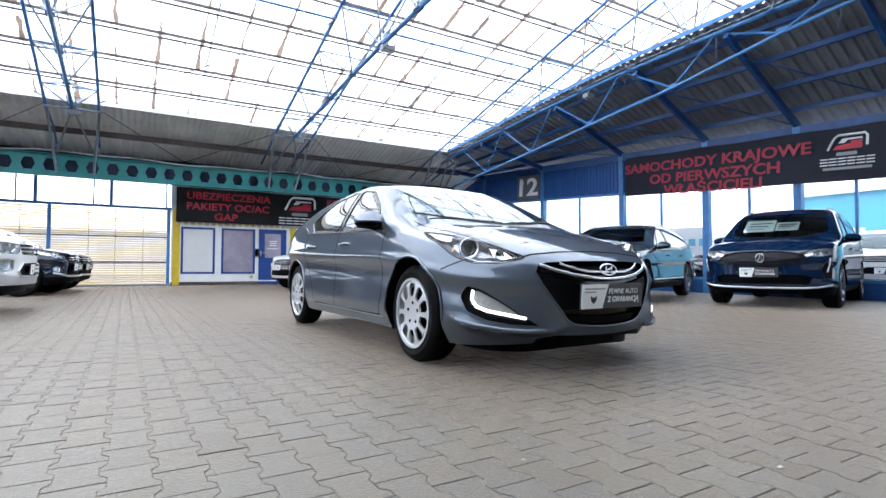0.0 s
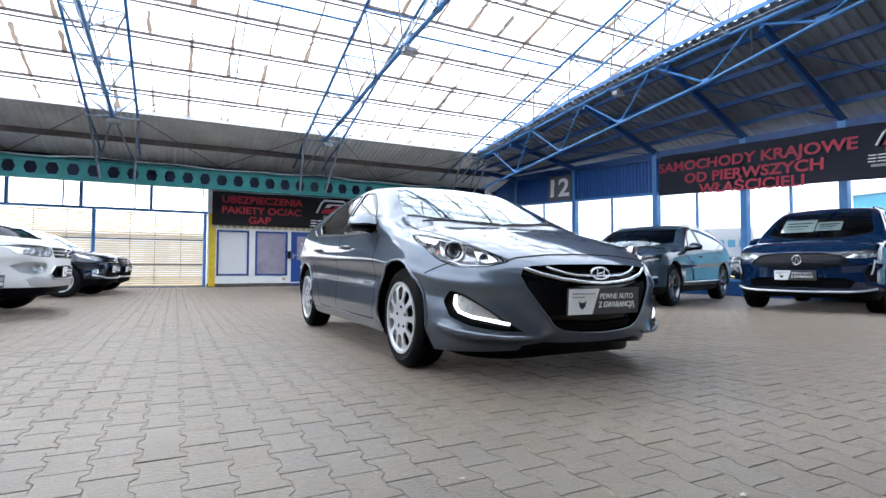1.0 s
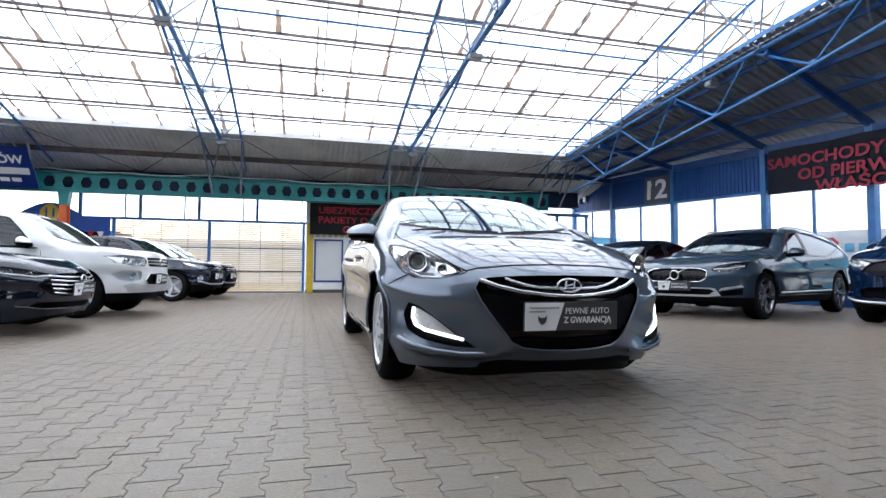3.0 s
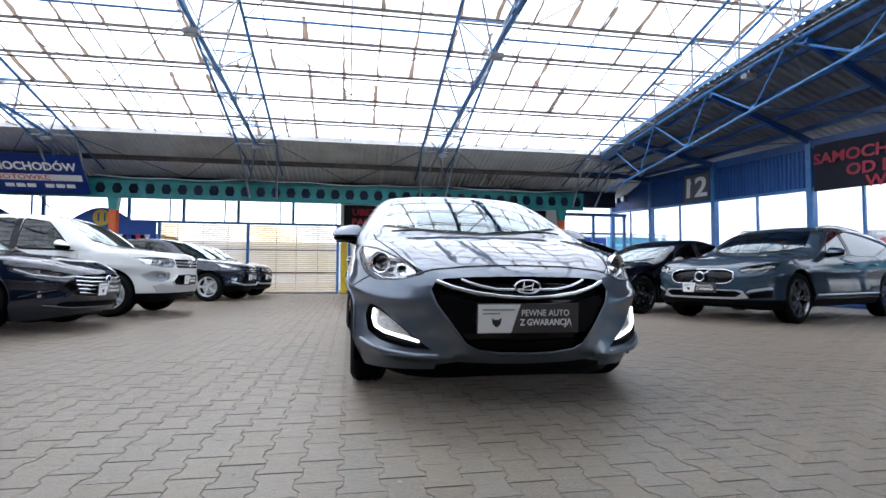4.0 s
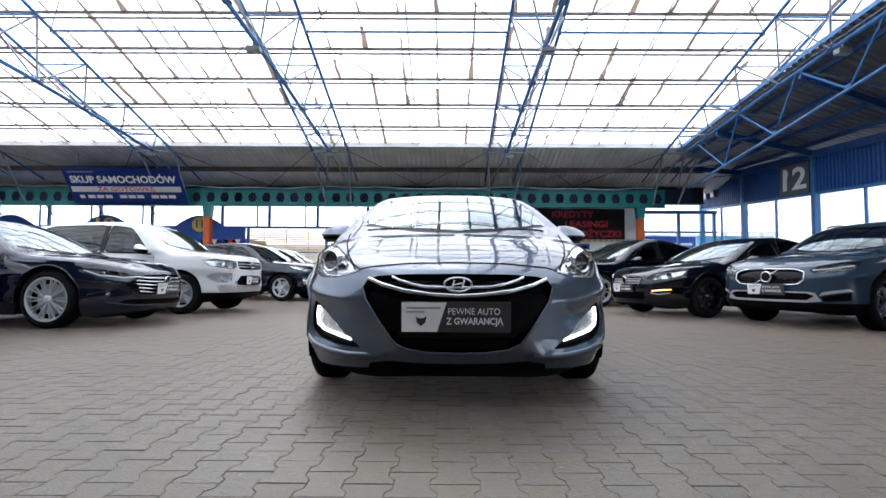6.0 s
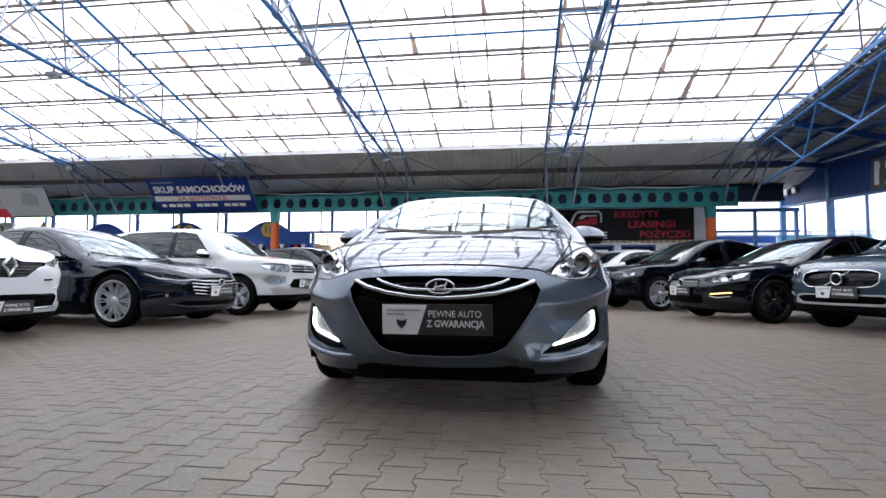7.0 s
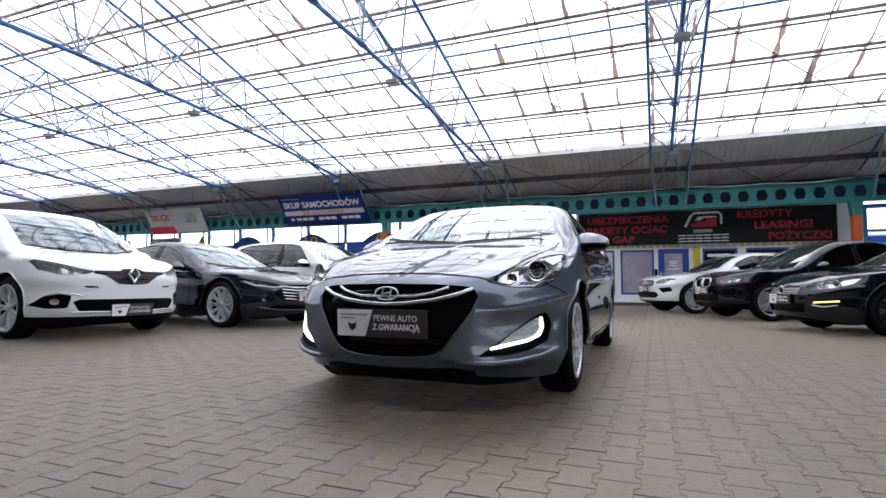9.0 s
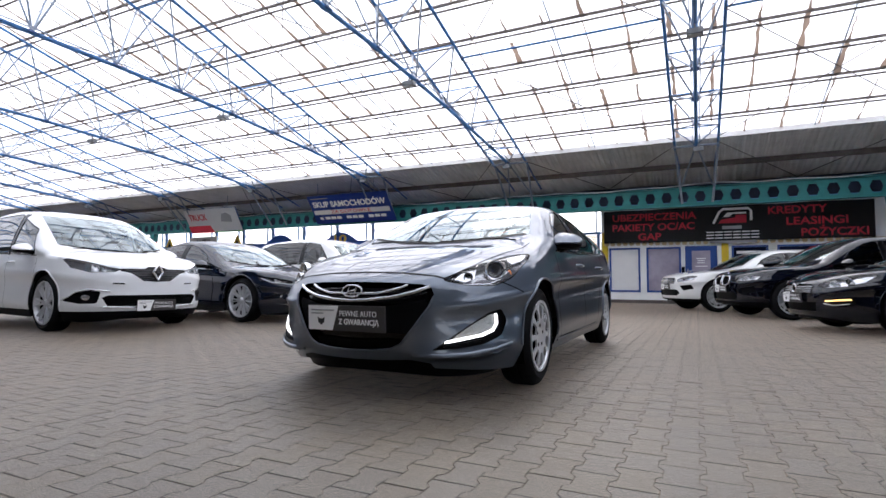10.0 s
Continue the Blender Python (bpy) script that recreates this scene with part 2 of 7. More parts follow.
M["p_grey"] = paint("slate_grey_metallic_paint", (0.118, 0.139, 0.170), 0.72, 0.31, ior=1.6, spec=0.1)
M["p_white"] = paint("pearl_white_paint", (0.80, 0.81, 0.82), 0.0, 0.35, 0.02)
M["p_silverwhite"] = paint("white_car_paint", (0.74, 0.74, 0.72), 0.1, 0.35, 0.03)
M["p_black"] = paint("black_car_paint", (0.0015, 0.002, 0.005), 0.0, 0.5, spec=0.0, ior=1.62)
M["p_navy"] = paint("dark_navy_paint", (0.002, 0.0045, 0.013), 0.0, 0.5, spec=0.0, ior=1.72)
M["p_blue"] = paint("deep_blue_paint", (0.002, 0.011, 0.036), 0.1, 0.4, spec=0.0, ior=1.7)
M["p_steel"] = paint("blue_grey_paint", (0.034, 0.056, 0.082), 0.4, 0.35, spec=0.1, ior=1.5)


# ---- mesh tools ----
def link(name, bm, material, parent=None, label="", smooth=None, at=None):
    me = bpy.data.meshes.new(name)
    bm.to_mesh(me)
    bm.free()
    for m in (material if isinstance(material, (list, tuple)) else [material]):
        me.materials.append(m)
    if smooth is not None:
        for p in me.polygons:
            p.use_smooth = True
        if smooth < 180:
            me.set_sharp_from_angle(angle=radians(smooth))
    ob = new(name, me)
    if parent:
        ob.parent = parent
    if at is not None:
        ob.matrix_basis = at
    if label:
        ob["label"] = label
    return ob


def part(name, bm, material, parent, label="", smooth=None, at=None):
    return link(name, bm, material, parent, label, smooth, at)


def thing(name, label, category, group="", kind="", at=None):
    ob = new(name)
    ob.empty_display_size = 0.2
    if at is not None:
        ob.matrix_basis = at
    return tagged(ob, label, category, group, kind)


def box(bm, x0, x1, y0, y1, z0, z1, bevel=0.0):
    vs = [bm.verts.new(p) for p in ((x0, y0, z0), (x1, y0, z0), (x1, y1, z0), (x0, y1, z0), (x0, y0, z1), (x1, y0, z1), (x1, y1, z1), (x0, y1, z1))]
    fs = [bm.faces.new([vs[i] for i in f]) for f in ((3, 2, 1, 0), (4, 5, 6, 7), (0, 1, 5, 4), (1, 2, 6, 5), (2, 3, 7, 6), (3, 0, 4, 7))]
    if bevel:
        es = list({e for f in fs for e in f.edges})
        bmesh.ops.bevel(bm, geom=es, offset=bevel, segments=2, profile=0.6, affect="EDGES")
    return bm


def boxes(*rows, bevel=0.0):
    bm = bmesh.new()
    for r in rows:
        box(bm, *r, bevel=bevel)
    return bm


def tube(bm, a, b, r, n=6, r2=None):
    a, b = Vector(a), Vector(b)
    d = (b - a).normalized()
    u = d.orthogonal().normalized()
    v = d.cross(u)
    ra, rb = r, r if r2 is None else r2
    A = [bm.verts.new(a + (u * math.cos(2 * math.pi * i / n) + v * math.sin(2 * math.pi * i / n)) * ra) for i in range(n)]
    B = [bm.verts.new(b + (u * math.cos(2 * math.pi * i / n) + v * math.sin(2 * math.pi * i / n)) * rb) for i in range(n)]
    for i in range(n):
        bm.faces.new((A[i], A[(i + 1) % n], B[(i + 1) % n], B[i]))
    bm.faces.new(A[::-1])
    bm.faces.new(B)
    return bm


def pipe(points, r, n=6):
    bm = bmesh.new()
    for a, b in zip(points, points[1:]):
        tube(bm, a, b, r, n)
    return bm


def sweep(points, r, n=8, flat=1.0, closed=False):
    """A bent tube of one skin along points; flat squeezes it upright."""
    bm = bmesh.new()
    pts = [Vector(p) for p in points]
    rings = []
    for i, p in enumerate(pts):
        a = pts[i - 1] if (i or closed) else p
        b = pts[(i + 1) % len(pts)] if (i + 1 < len(pts) or closed) else p
        d = (b - a).normalized()
        if not rings:
            up = Vector((0, 0, 1)) if abs(d.z) < 0.9 else Vector((0, 1, 0))
        u = d.cross(up).normalized()
        v = u.cross(d).normalized()
        up = v
        rr = r[i] if isinstance(r, (list, tuple)) else r
        rings.append([bm.verts.new(p + (u * math.cos(2 * math.pi * k / n) + v * math.sin(2 * math.pi * k / n) * flat) * rr) for k in range(n)])
    m = len(rings)
    for i in range(m if closed else m - 1):
        A, B = rings[i], rings[(i + 1) % m]
        for k in range(n):
            bm.faces.new((A[k], A[(k + 1) % n], B[(k + 1) % n], B[k]))
    if not closed:
        bm.faces.new(rings[0][::-1])
        bm.faces.new(rings[-1])
    bmesh.ops.recalc_face_normals(bm, faces=bm.faces)
    return bm


def lathe(profile, n=40, axis="x"):
    """Turns (radius, along) pairs about the x axis."""
    bm = bmesh.new()
    rings = []
    for r, a in profile:
        rings.append([bm.verts.new((a, r * math.cos(2 * math.pi * k / n), r * math.sin(2 * math.pi * k / n))) for k in range(n)])
    for A, B in zip(rings, rings[1:]):
        for k in range(n):
            bm.faces.new((A[k], A[(k + 1) % n], B[(k + 1) % n], B[k]))
    bmesh.ops.remove_doubles(bm, verts=bm.verts, dist=1e-5)
    bmesh.ops.recalc_face_normals(bm, faces=bm.faces)
    return bm


def slab(points, depth, bevel=0.0):
    """A flat outline in x, z with depth along +y."""
    bm = bmesh.new()
    A = [bm.verts.new((x, 0, z)) for x, z in points]
    B = [bm.verts.new((x, depth, z)) for x, z in points]
    bm.faces.new(A)
    bm.faces.new(B[::-1])
    n = len(points)
    for i in range(n):
        bm.faces.new((A[i], B[i], B[(i + 1) % n], A[(i + 1) % n]))
    bmesh.ops.recalc_face_normals(bm, faces=bm.faces)
    if bevel:
        bmesh.ops.bevel(bm, geom=[e for e in bm.edges], offset=bevel, segments=2, affect="EDGES")
    return bm


def lettering(name, text, height, material, parent, at, width=None, label="", thick=0.004, bold=0.0):
    """Words with their middle at the origin of the pose at, in its x, y plane."""
    cu = bpy.data.curves.new(name, "FONT")
    cu.body, cu.align_x, cu.align_y, cu.size, cu.extrude, cu.offset = text, "CENTER", "CENTER", height * 1.38, thick, bold
    cu.resolution_u = 3
    tmp = bpy.data.objects.new(name, cu)
    scene.collection.objects.link(tmp)
    bpy.context.view_layer.update()
    me = bpy.data.meshes.new_from_object(tmp.evaluated_get(bpy.context.evaluated_depsgraph_get()))
    bpy.data.objects.remove(tmp)
    if width and len(me.vertices):
        xs = [v.co.x for v in me.vertices]
        k = width / max(1e-6, max(xs) - min(xs))
        mid = (max(xs) + min(xs)) / 2
        for v in me.vertices:
            v.co.x = (v.co.x - mid) * k
    me.name = name
    me.materials.clear()
    me.materials.append(material)
    ob = new(name, me)
    ob.parent = parent
    ob.matrix_basis = at
    if label:
        ob["label"] = label
    return ob


def smooth_curve(pts):
    """A function through (x, value) pairs without overshoot."""
    X = np.array([p[0] for p in pts], float)
    Y = np.array([p[1] for p in pts], float)
    h = np.diff(X)
    d = np.diff(Y) / h
    m = np.zeros(len(X))
    m[0], m[-1] = d[0], d[-1]
    for i in range(1, len(X) - 1):
        if d[i - 1] * d[i] > 0:
            w1, w2 = 2 * h[i] + h[i - 1], h[i] + 2 * h[i - 1]
            m[i] = (w1 + w2) / (w1 / d[i - 1] + w2 / d[i])

    def f(x):
        x = min(max(x, X[0]), X[-1])
        i = min(int(np.searchsorted(X, x, side="right")) - 1, len(h) - 1)
        t = (x - X[i]) / h[i]
        return ((1 + 2 * t) * (1 - t) ** 2 * Y[i] + t * (1 - t) ** 2 * h[i] * m[i] + t * t * (3 - 2 * t) * Y[i + 1] + t * t * (t - 1) * h[i] * m[i + 1])
    return f


# ---- the ground ----
ground = tagged(link("ground", boxes((-120, 140, -90, 160, -0.3, -0.02)), M["asphalt"]), "flat grey yard surface under and round the hall", "ground", kind="structure")

# ---- the back line: beam, columns, shutter, office ----
YB = 18.0      # beam and columns
YW = 19.3      # shutter and office front


def beam(x0, x1):
    t = thing("castellated_beam", "long teal steel beam with a row of six-sided holes", "beam", kind="structure", at=pose(0, YB, 0))
    z0, z1, pitch = 3.02, 3.57, 0.472
    bm = bmesh.new()
    n = int((x1 - x0) / pitch)
    zc = (z0 + z1) / 2
    for i in range(n):
        a, b = x0 + i * pitch, x0 + (i + 1) * pitch
        c = (a + b) / 2
        hole = [(c + 0.155, zc), (c + 0.085, zc + 0.165), (c - 0.085, zc + 0.165), (c - 0.155, zc), (c - 0.085, zc - 0.165), (c + 0.085, zc - 0.165)]
        out = [(b, zc), (c + 0.09, z1), (c - 0.09, z1), (a, zc), (c - 0.09, z0), (c + 0.09, z0)]
        for y in (-0.006, 0.006):
            H = [bm.verts.new((x, y, z)) for x, z in hole]
            O = [bm.verts.new((x, y, z)) for x, z in out]
            for k in range(6):
                bm.faces.new((H[k], H[(k + 1) % 6], O[(k + 1) % 6], O[k]) if y > 0 else (O[k], O[(k + 1) % 6], H[(k + 1) % 6], H[k]))
            for k, corner in ((0, (b, z1)), (2, (a, z1)), (3, (a, z0)), (5, (b, z0))):
                v = bm.verts.new((corner[0], y, corner[1]))
                bm.faces.new((O[k], v, O[(k + 1) % 6]))
        P = [bm.verts.new((x, -0.006, z)) for x, z in hole]
        Q = [bm.verts.new((x, 0.006, z)) for x, z in hole]
        for k in range(6):
            bm.faces.new((P[k], P[(k + 1) % 6], Q[(k + 1) % 6], Q[k]))
    part("web", bm, M["teal"], t)
    part("top_flange", boxes((x0, x0 + n * pitch, -0.1, 0.1, z1, z1 + 0.022)), M["teal"], t)
    part("bottom_flange", boxes((x0, x0 + n * pitch, -0.1, 0.1, z0 - 0.022, z0)), M["teal"], t)
    return t


beam(-52.0, 12.2)


def column(x, top=2.998):
    t = thing("column", "orange painted steel column with a teal head under the beam", "column", "columns under the beam", kind="structure", at=pose(x, YB, 0))
    bm = bmesh.new()
    box(bm, -0.1, 0.1, -0.12, -0.105, 0, 2.62)
    box(bm, -0.1, 0.1, 0.105, 0.12, 0, 2.62)
    box(bm, -0.008, 0.008, -0.105, 0.105, 0, 2.62)
    part("shaft", bm, M["orange"], t)
    part("base_plate", boxes((-0.2, 0.2, -0.2, 0.2, -0.018, 0.03), bevel=0.006), M["orange"], t)
    head = bmesh.new()
    for y in (-0.13, 0.13):
        A = [head.verts.new(p) for p in ((-0.105, y, 2.62), (0.105, y, 2.62), (0.15, y, top), (-0.15, y, top))]
        head.faces.new(A)
        if y < 0:
            first = A
        else:
            for i in range(4):
                head.faces.new((first[i], A[i], A[(i + 1) % 4], first[(i + 1) % 4]))
    bmesh.ops.recalc_face_normals(head, faces=head.faces)
    part("head", head, M["teal"], t)
    return t


for x in (-32.9, -18.1, -3.21, 11.35):
    column(x)

# loose white cable that sags along the top of the beam
pts, x = [], -40.0
while x < 12.0:
    pts.append((x, YB - 0.1 - 0.02 * math.sin(x * 2.1), 3.63 + 0.028 * math.sin(x * 1.13) + 0.02 * math.sin(x * 2.9)))
    x += 0.35
tagged(link("cable", sweep(pts, 0.016, 6), M["wire_white"], smooth=180), "loose white cable lying along the top of the teal beam", "cable")

# high window band over the shutter: posts, rails and panes
band = thing("window_1", "high band of clear panes in blue frames above the shutter", "window", kind="structure", at=pose(0, YW, 0))
part("sill_rail", boxes((-50, 3.62, -0.06, 0.06, 2.36, 2.44)), M["steel_blue"], band)
part("head_rail", boxes((-50, 12.0, -0.06, 0.06, 3.22, 3.32)), M["steel_blue"], band)
post_mesh = boxes((-0.045, 0.045, -0.05, 0.05, 2.44, 3.22))
first = None
for x in [2.0, 0.18, -1.57, -3.27] + [-5.82 - 1.87 * k for k in range(24)]:
    if first is None:
        first = part("post", post_mesh, M["steel_blue"], band, at=pose(x, 0, 0))
    else:
        p = new("post", first.data)
        p.parent, p.matrix_basis = band, pose(x, 0, 0)
    b = new("post", first.data)
    b.parent, b.matrix_basis = band, pose(x - 0.44 if x > -5 else x - 0.35, 0.01, 0) @ Matrix.Diagonal((0.45, 0.6, 1, 1))
b = new("post", first.data)
b.parent, b.matrix_basis = band, pose(3.47, 0.01, 0) @ Matrix.Diagonal((0.45, 0.6, 1, 1))
# braces of the posts beyond the shutter
for i in range(18):
    x = -5.6 - i * 1.87
    part("brace", pipe([(x, -0.02, 2.72), (x - 0.38, -0.02, 3.2)], 0.02), M["steel_blue"], band)

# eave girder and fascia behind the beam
tagged(link("eave_girder", boxes((-52, 14.2, 19.42, 19.56, 3.33, 3.92), (-52, 14.2, 19.3, 19.68, 3.33, 3.36), (-52, 14.2, 19.3, 19.68, 3.89, 3.92)), M["girder"]), "steel girder under the low edge of the roof, its blue darkened as shade", "girder", kind="structure")

# glazed bay between the last column and the corner
bay = thing("window_2", "glazed end bay in blue frames beside the last column", "window", kind="structure", at=pose(0, YW + 0.2, 0))
part("lintel", boxes((11.95, 14.7, -0.05, 0.05, 2.98, 3.1)), M["steel_blue"], bay)
part("mid_rail", boxes((11.95, 14.7, -0.04, 0.04, 2.28, 2.35)), M["steel_blue"], bay)
part("low_rail", boxes((11.95, 14.7, -0.04, 0.04, 0.9, 0.98)), M["steel_blue"], bay)
for x in (12.0, 13.3, 14.6):
    part("post", boxes((x - 0.05, x + 0.05, -0.05, 0.05, -0.02, 2.98)), M["steel_blue"], bay)
ob = thing("advert_board", "blue and white advertising board outside the end bay", "sign", at=pose(13.6, 21.5, 0))
part("board", boxes((-1.3, 1.3, -0.03, 0.03, 1.35, 2.35), bevel=0.006), M["far_white"], ob)
part("blue_field", slab([(-1.25, 1.75), (-1.25, 2.3), (1.25, 2.3), (1.25, 1.75), (0.35, 1.75), (0.1, 1.55), (-0.15, 1.75)], 0.01), M["kiosk"], ob, at=pose(0, -0.042, 0))
part("white_band", boxes((-1.1, 1.1, -0.052, -0.046, 1.95, 2.05)), M["white_print"], ob)
for x in (-1.0, 1.0):
    part("leg", boxes((x - 0.04, x + 0.04, -0.03, 0.03, -0.02, 1.35)), M["steel_galv"], ob)

# slatted shutter
gate = thing("shutter_gate", "cream slatted metal shutter in a blue frame, shut", "gate", at=pose(0, YW, 0))
for x in (-2.32, 0.51, 3.54):
    part("jamb", boxes((x - 0.045, x + 0.045, -0.05, 0.05, -0.02, 2.36)), M["steel_blue"], gate)
for z in (0.72, 1.5):
    part("dark_rail", boxes((-2.27, 3.5, -0.035, 0.03, z - 0.018, z + 0.018)), M["purlin"], gate)
slat = bmesh.new()
prof = [(-0.012, 0.0), (-0.02, 0.016), (-0.016, 0.04), (0.0, 0.046), (0.006, 0.04), (-0.006, 0.018)]
A = [slat.verts.new((0, y, z)) for y, z in prof]
B = [slat.verts.new((1, y, z)) for y, z in prof]
for i in range(len(prof)):
    slat.faces.new((A[i], B[i], B[(i + 1) % len(prof)], A[(i + 1) % len(prof)]))
slat.faces.new(A[::-1])
slat.faces.new(B)
first = part("slat", slat, M["slat"], gate, at=pose(-2.27, 0, 0.04) @ Matrix.Diagonal((2.73, 1, 1, 1)))
for bay, (x0, w) in enumerate(((-2.27, 2.73), (0.56, 2.93))):
    for i in range(34):
        if bay == 0 and i == 0:
            continue
        s = new("slat", first.data)
        s.parent = gate
        s.matrix_basis = pose(x0, 0, 0.04 + i * 0.068, 0, random.uniform(-0.06, 0.06), 0) @ Matrix.Diagonal((w, 1, 1, 1))
for x in (-1.75, -0.95, -0.15, 1.45, 2.12, 2.85):
    part("stay", boxes((x - 0.012, x + 0.012, 0.012, 0.03, 0.03, 2.34)), M["purlin"], gate)
part("threshold", boxes((-2.37, 3.6, -0.08, 0.1, -0.02, 0.045)), M["steel_galv"], gate)

# office
office = thing("office_cabin", "white site office with blue windows and door, yellow corner posts", "cabin", at=pose(0, YW, 0))
wall = bmesh.new()
holes = [(3.90, 4.90, 0.36, 1.86), (5.10, 6.16, 0.36, 1.86), (6.28, 7.22, 0.02, 1.88), (7.62, 8.62, 0.36, 1.86), (8.85, 10.0, 0.36, 1.86)]
xs = [3.62]
for a, b, c, d in holes:
    box(wall, xs[-1], a, 0, 0.12, 0.14, 2.1)
    box(wall, a, b, 0, 0.12, d, 2.1)
    if c > 0.14:
        box(wall, a, b, 0, 0.12, 0.14, c)
    xs.append(b)
box(wall, xs[-1], 11.9, 0, 0.12, 0.14, 2.1)
box(wall, 3.62, 11.9, 0.12, 2.4, 0.0, 3.2)
part("wall", wall, M["white_paint"], office)
part("plinth", boxes((3.62, 11.9, 0.03, 0.3, -0.02, 0.1)), M["purlin"], office)
part("skirting", boxes((3.62, 11.9, -0.02, 0.03, 0.10, 0.14)), M["white_paint"], office)
for x in (3.66, 7.34):
    part("corner_post", boxes((x, x + 0.2, -0.035, -0.003, 0.0, 2.4), bevel=0.008), M["yellow"], office)
for i, (a, b, c, d) in enumerate(holes):
    if i == 2:
        continue
    w = part("window", boxes((a, b, -0.02, 0.05, c, c + 0.06), (a, b, -0.02, 0.05, d - 0.06, d), (a, a + 0.06, -0.02, 0.05, c + 0.06, d - 0.06), (b - 0.06, b, -0.02, 0.05, c + 0.06, d - 0.06)), M["door_blue"], office)
    part("pane", boxes((a + 0.06, b - 0.06, 0.02, 0.03, c + 0.06, d - 0.06)), M["blind" if i == 0 else "blind_grey" if i == 1 else "dark_pane"], w)
    if i > 2:
        part("sign_strip", boxes((a + 0.14, b - 0.2, 0.012, 0.018, d - 0.26, d - 0.17)), M["white_print"], w)
a, b, c, d = holes[2]
door = part("door", boxes((a + 0.005, b - 0.005, -0.01, 0.045, c, d - 0.005), bevel=0.006), M["door_blue"], office)
part("pane", boxes((a + 0.2, b - 0.2, -0.018, -0.0125, 0.9, 1.72)), M["blind_grey"], door)
for i, (w, z) in enumerate(((0.28, 1.45), (0.2, 1.38), (0.22, 1.31), (0.36, 1.2))):
    part("notice_line", boxes((a + 0.47 - w / 2, a + 0.47 + w / 2, -0.0235, -0.0195, z, z + 0.03)), M["white_print"], door)
part("handle", boxes((a + 0.05, a + 0.09, -0.03, -0.012, 0.95, 1.12), (a + 0.05, a + 0.2, -0.06, -0.035, 1.05, 1.075), bevel=0.004), M["silver_trim"], door)
part("post_box", boxes((6.17, 6.26, -0.1, -0.005, 0.95, 1.2), bevel=0.008), M["black_plastic"], office)
part("socket_box", boxes((6.0, 6.1, -0.05, -0.005, 0.2, 0.3), bevel=0.008), M["slat"], office)
# scalloped edge that hangs below the sign
for i in range(38):
    x = 3.75 + i * 0.205
    part("valance_tab", slab([(x, 2.03), (x, 1.95), (x + 0.03, 1.925), (x + 0.11, 1.925), (x + 0.14, 1.95), (x + 0.14, 2.03)], 0.01), M["slat"], office, at=pose(0, -0.05, 0))


def emblem_sign(parent, x, y, z, s, turn=0.0):
    """Rounded car outline with a red sweep, over two bars where a name stands."""
    base = pose(x, y, z, 0, 0, turn)
    out = [(-0.62, -0.2), (-0.42, 0.22), (-0.30, 0.32), (0.52, 0.32), (0.60, 0.22), (0.60, -0.12)]
    pts = [base @ Vector((px * s, 0, pz * s)) for px, pz in out]
    part("outline", sweep([p[:] for p in pts], 0.045 * s, 6), M["white_print"], parent, smooth=60)
    part("sweep", slab([(-0.45 * s, -0.2 * s), (-0.36 * s, -0.06 * s), (0.1 * s, 0.0), (0.1 * s, 0.09 * s), (0.45 * s, 0.09 * s), (0.45 * s, -0.2 * s)], 0.008), M["red_print"], parent, at=base)
    part("roof_line", slab([(-0.3 * s, 0.03 * s), (-0.16 * s, 0.19 * s), (0.45 * s, 0.19 * s), (0.45 * s, 0.13 * s), (0.02 * s, 0.13 * s), (-0.1 * s, 0.03 * s)], 0.008), M["white_print"], parent, at=base)
    part("small_bar", slab([(-0.34 * s, -0.42 * s), (-0.34 * s, -0.3 * s), (0.3 * s, -0.3 * s), (0.3 * s, -0.42 * s)], 0.008), M["grey_print"], parent, at=base)
    for k in range(6):
        a = (-0.86 + k * 0.29) * s
        for lo, hi in ((-0.54, -0.50), (-0.65, -0.61), (-0.76, -0.72)):
            part("name_bar", slab([(a, lo * s), (a, hi * s), (a + 0.25 * s, hi * s), (a + 0.25 * s, lo * s)], 0.008), M["white_print"], parent, at=base)
    part("foot_bar", slab([(-0.76 * s, -0.93 * s), (-0.76 * s, -0.84 * s), (0.76 * s, -0.84 * s), (0.76 * s, -0.93 * s)], 0.008), M["grey_print"], parent, at=base)


def rippled(x0, x1, z0, z1, amp=0.012, nx=60, nz=8, seed=0.0):
    """Stretched vinyl sheet with slack waves, 8 mm thick."""
    bm = bmesh.new()
    G = []
    for j in range(nz + 1):
        row = []
        for i in range(nx + 1):
            x, z = x0 + (x1 - x0) * i / nx, z0 + (z1 - z0) * j / nz
            row.append(bm.verts.new((x, amp * (math.sin(x * 5.1 + seed) * 0.5 + math.sin(x * 2.3 + z * 3 + seed)) , z + amp * 0.8 * math.sin(x * 3.3 + seed) * (1 if j == nz else 0.2))))
        G.append(row)
    for j in range(nz):
        for i in range(nx):
            bm.faces.new((G[j][i], G[j][i + 1], G[j + 1][i + 1], G[j + 1][i]))
    bmesh.ops.solidify(bm, geom=list(bm.faces), thickness=0.008)
    bmesh.ops.recalc_face_normals(bm, faces=bm.faces)
    return bm


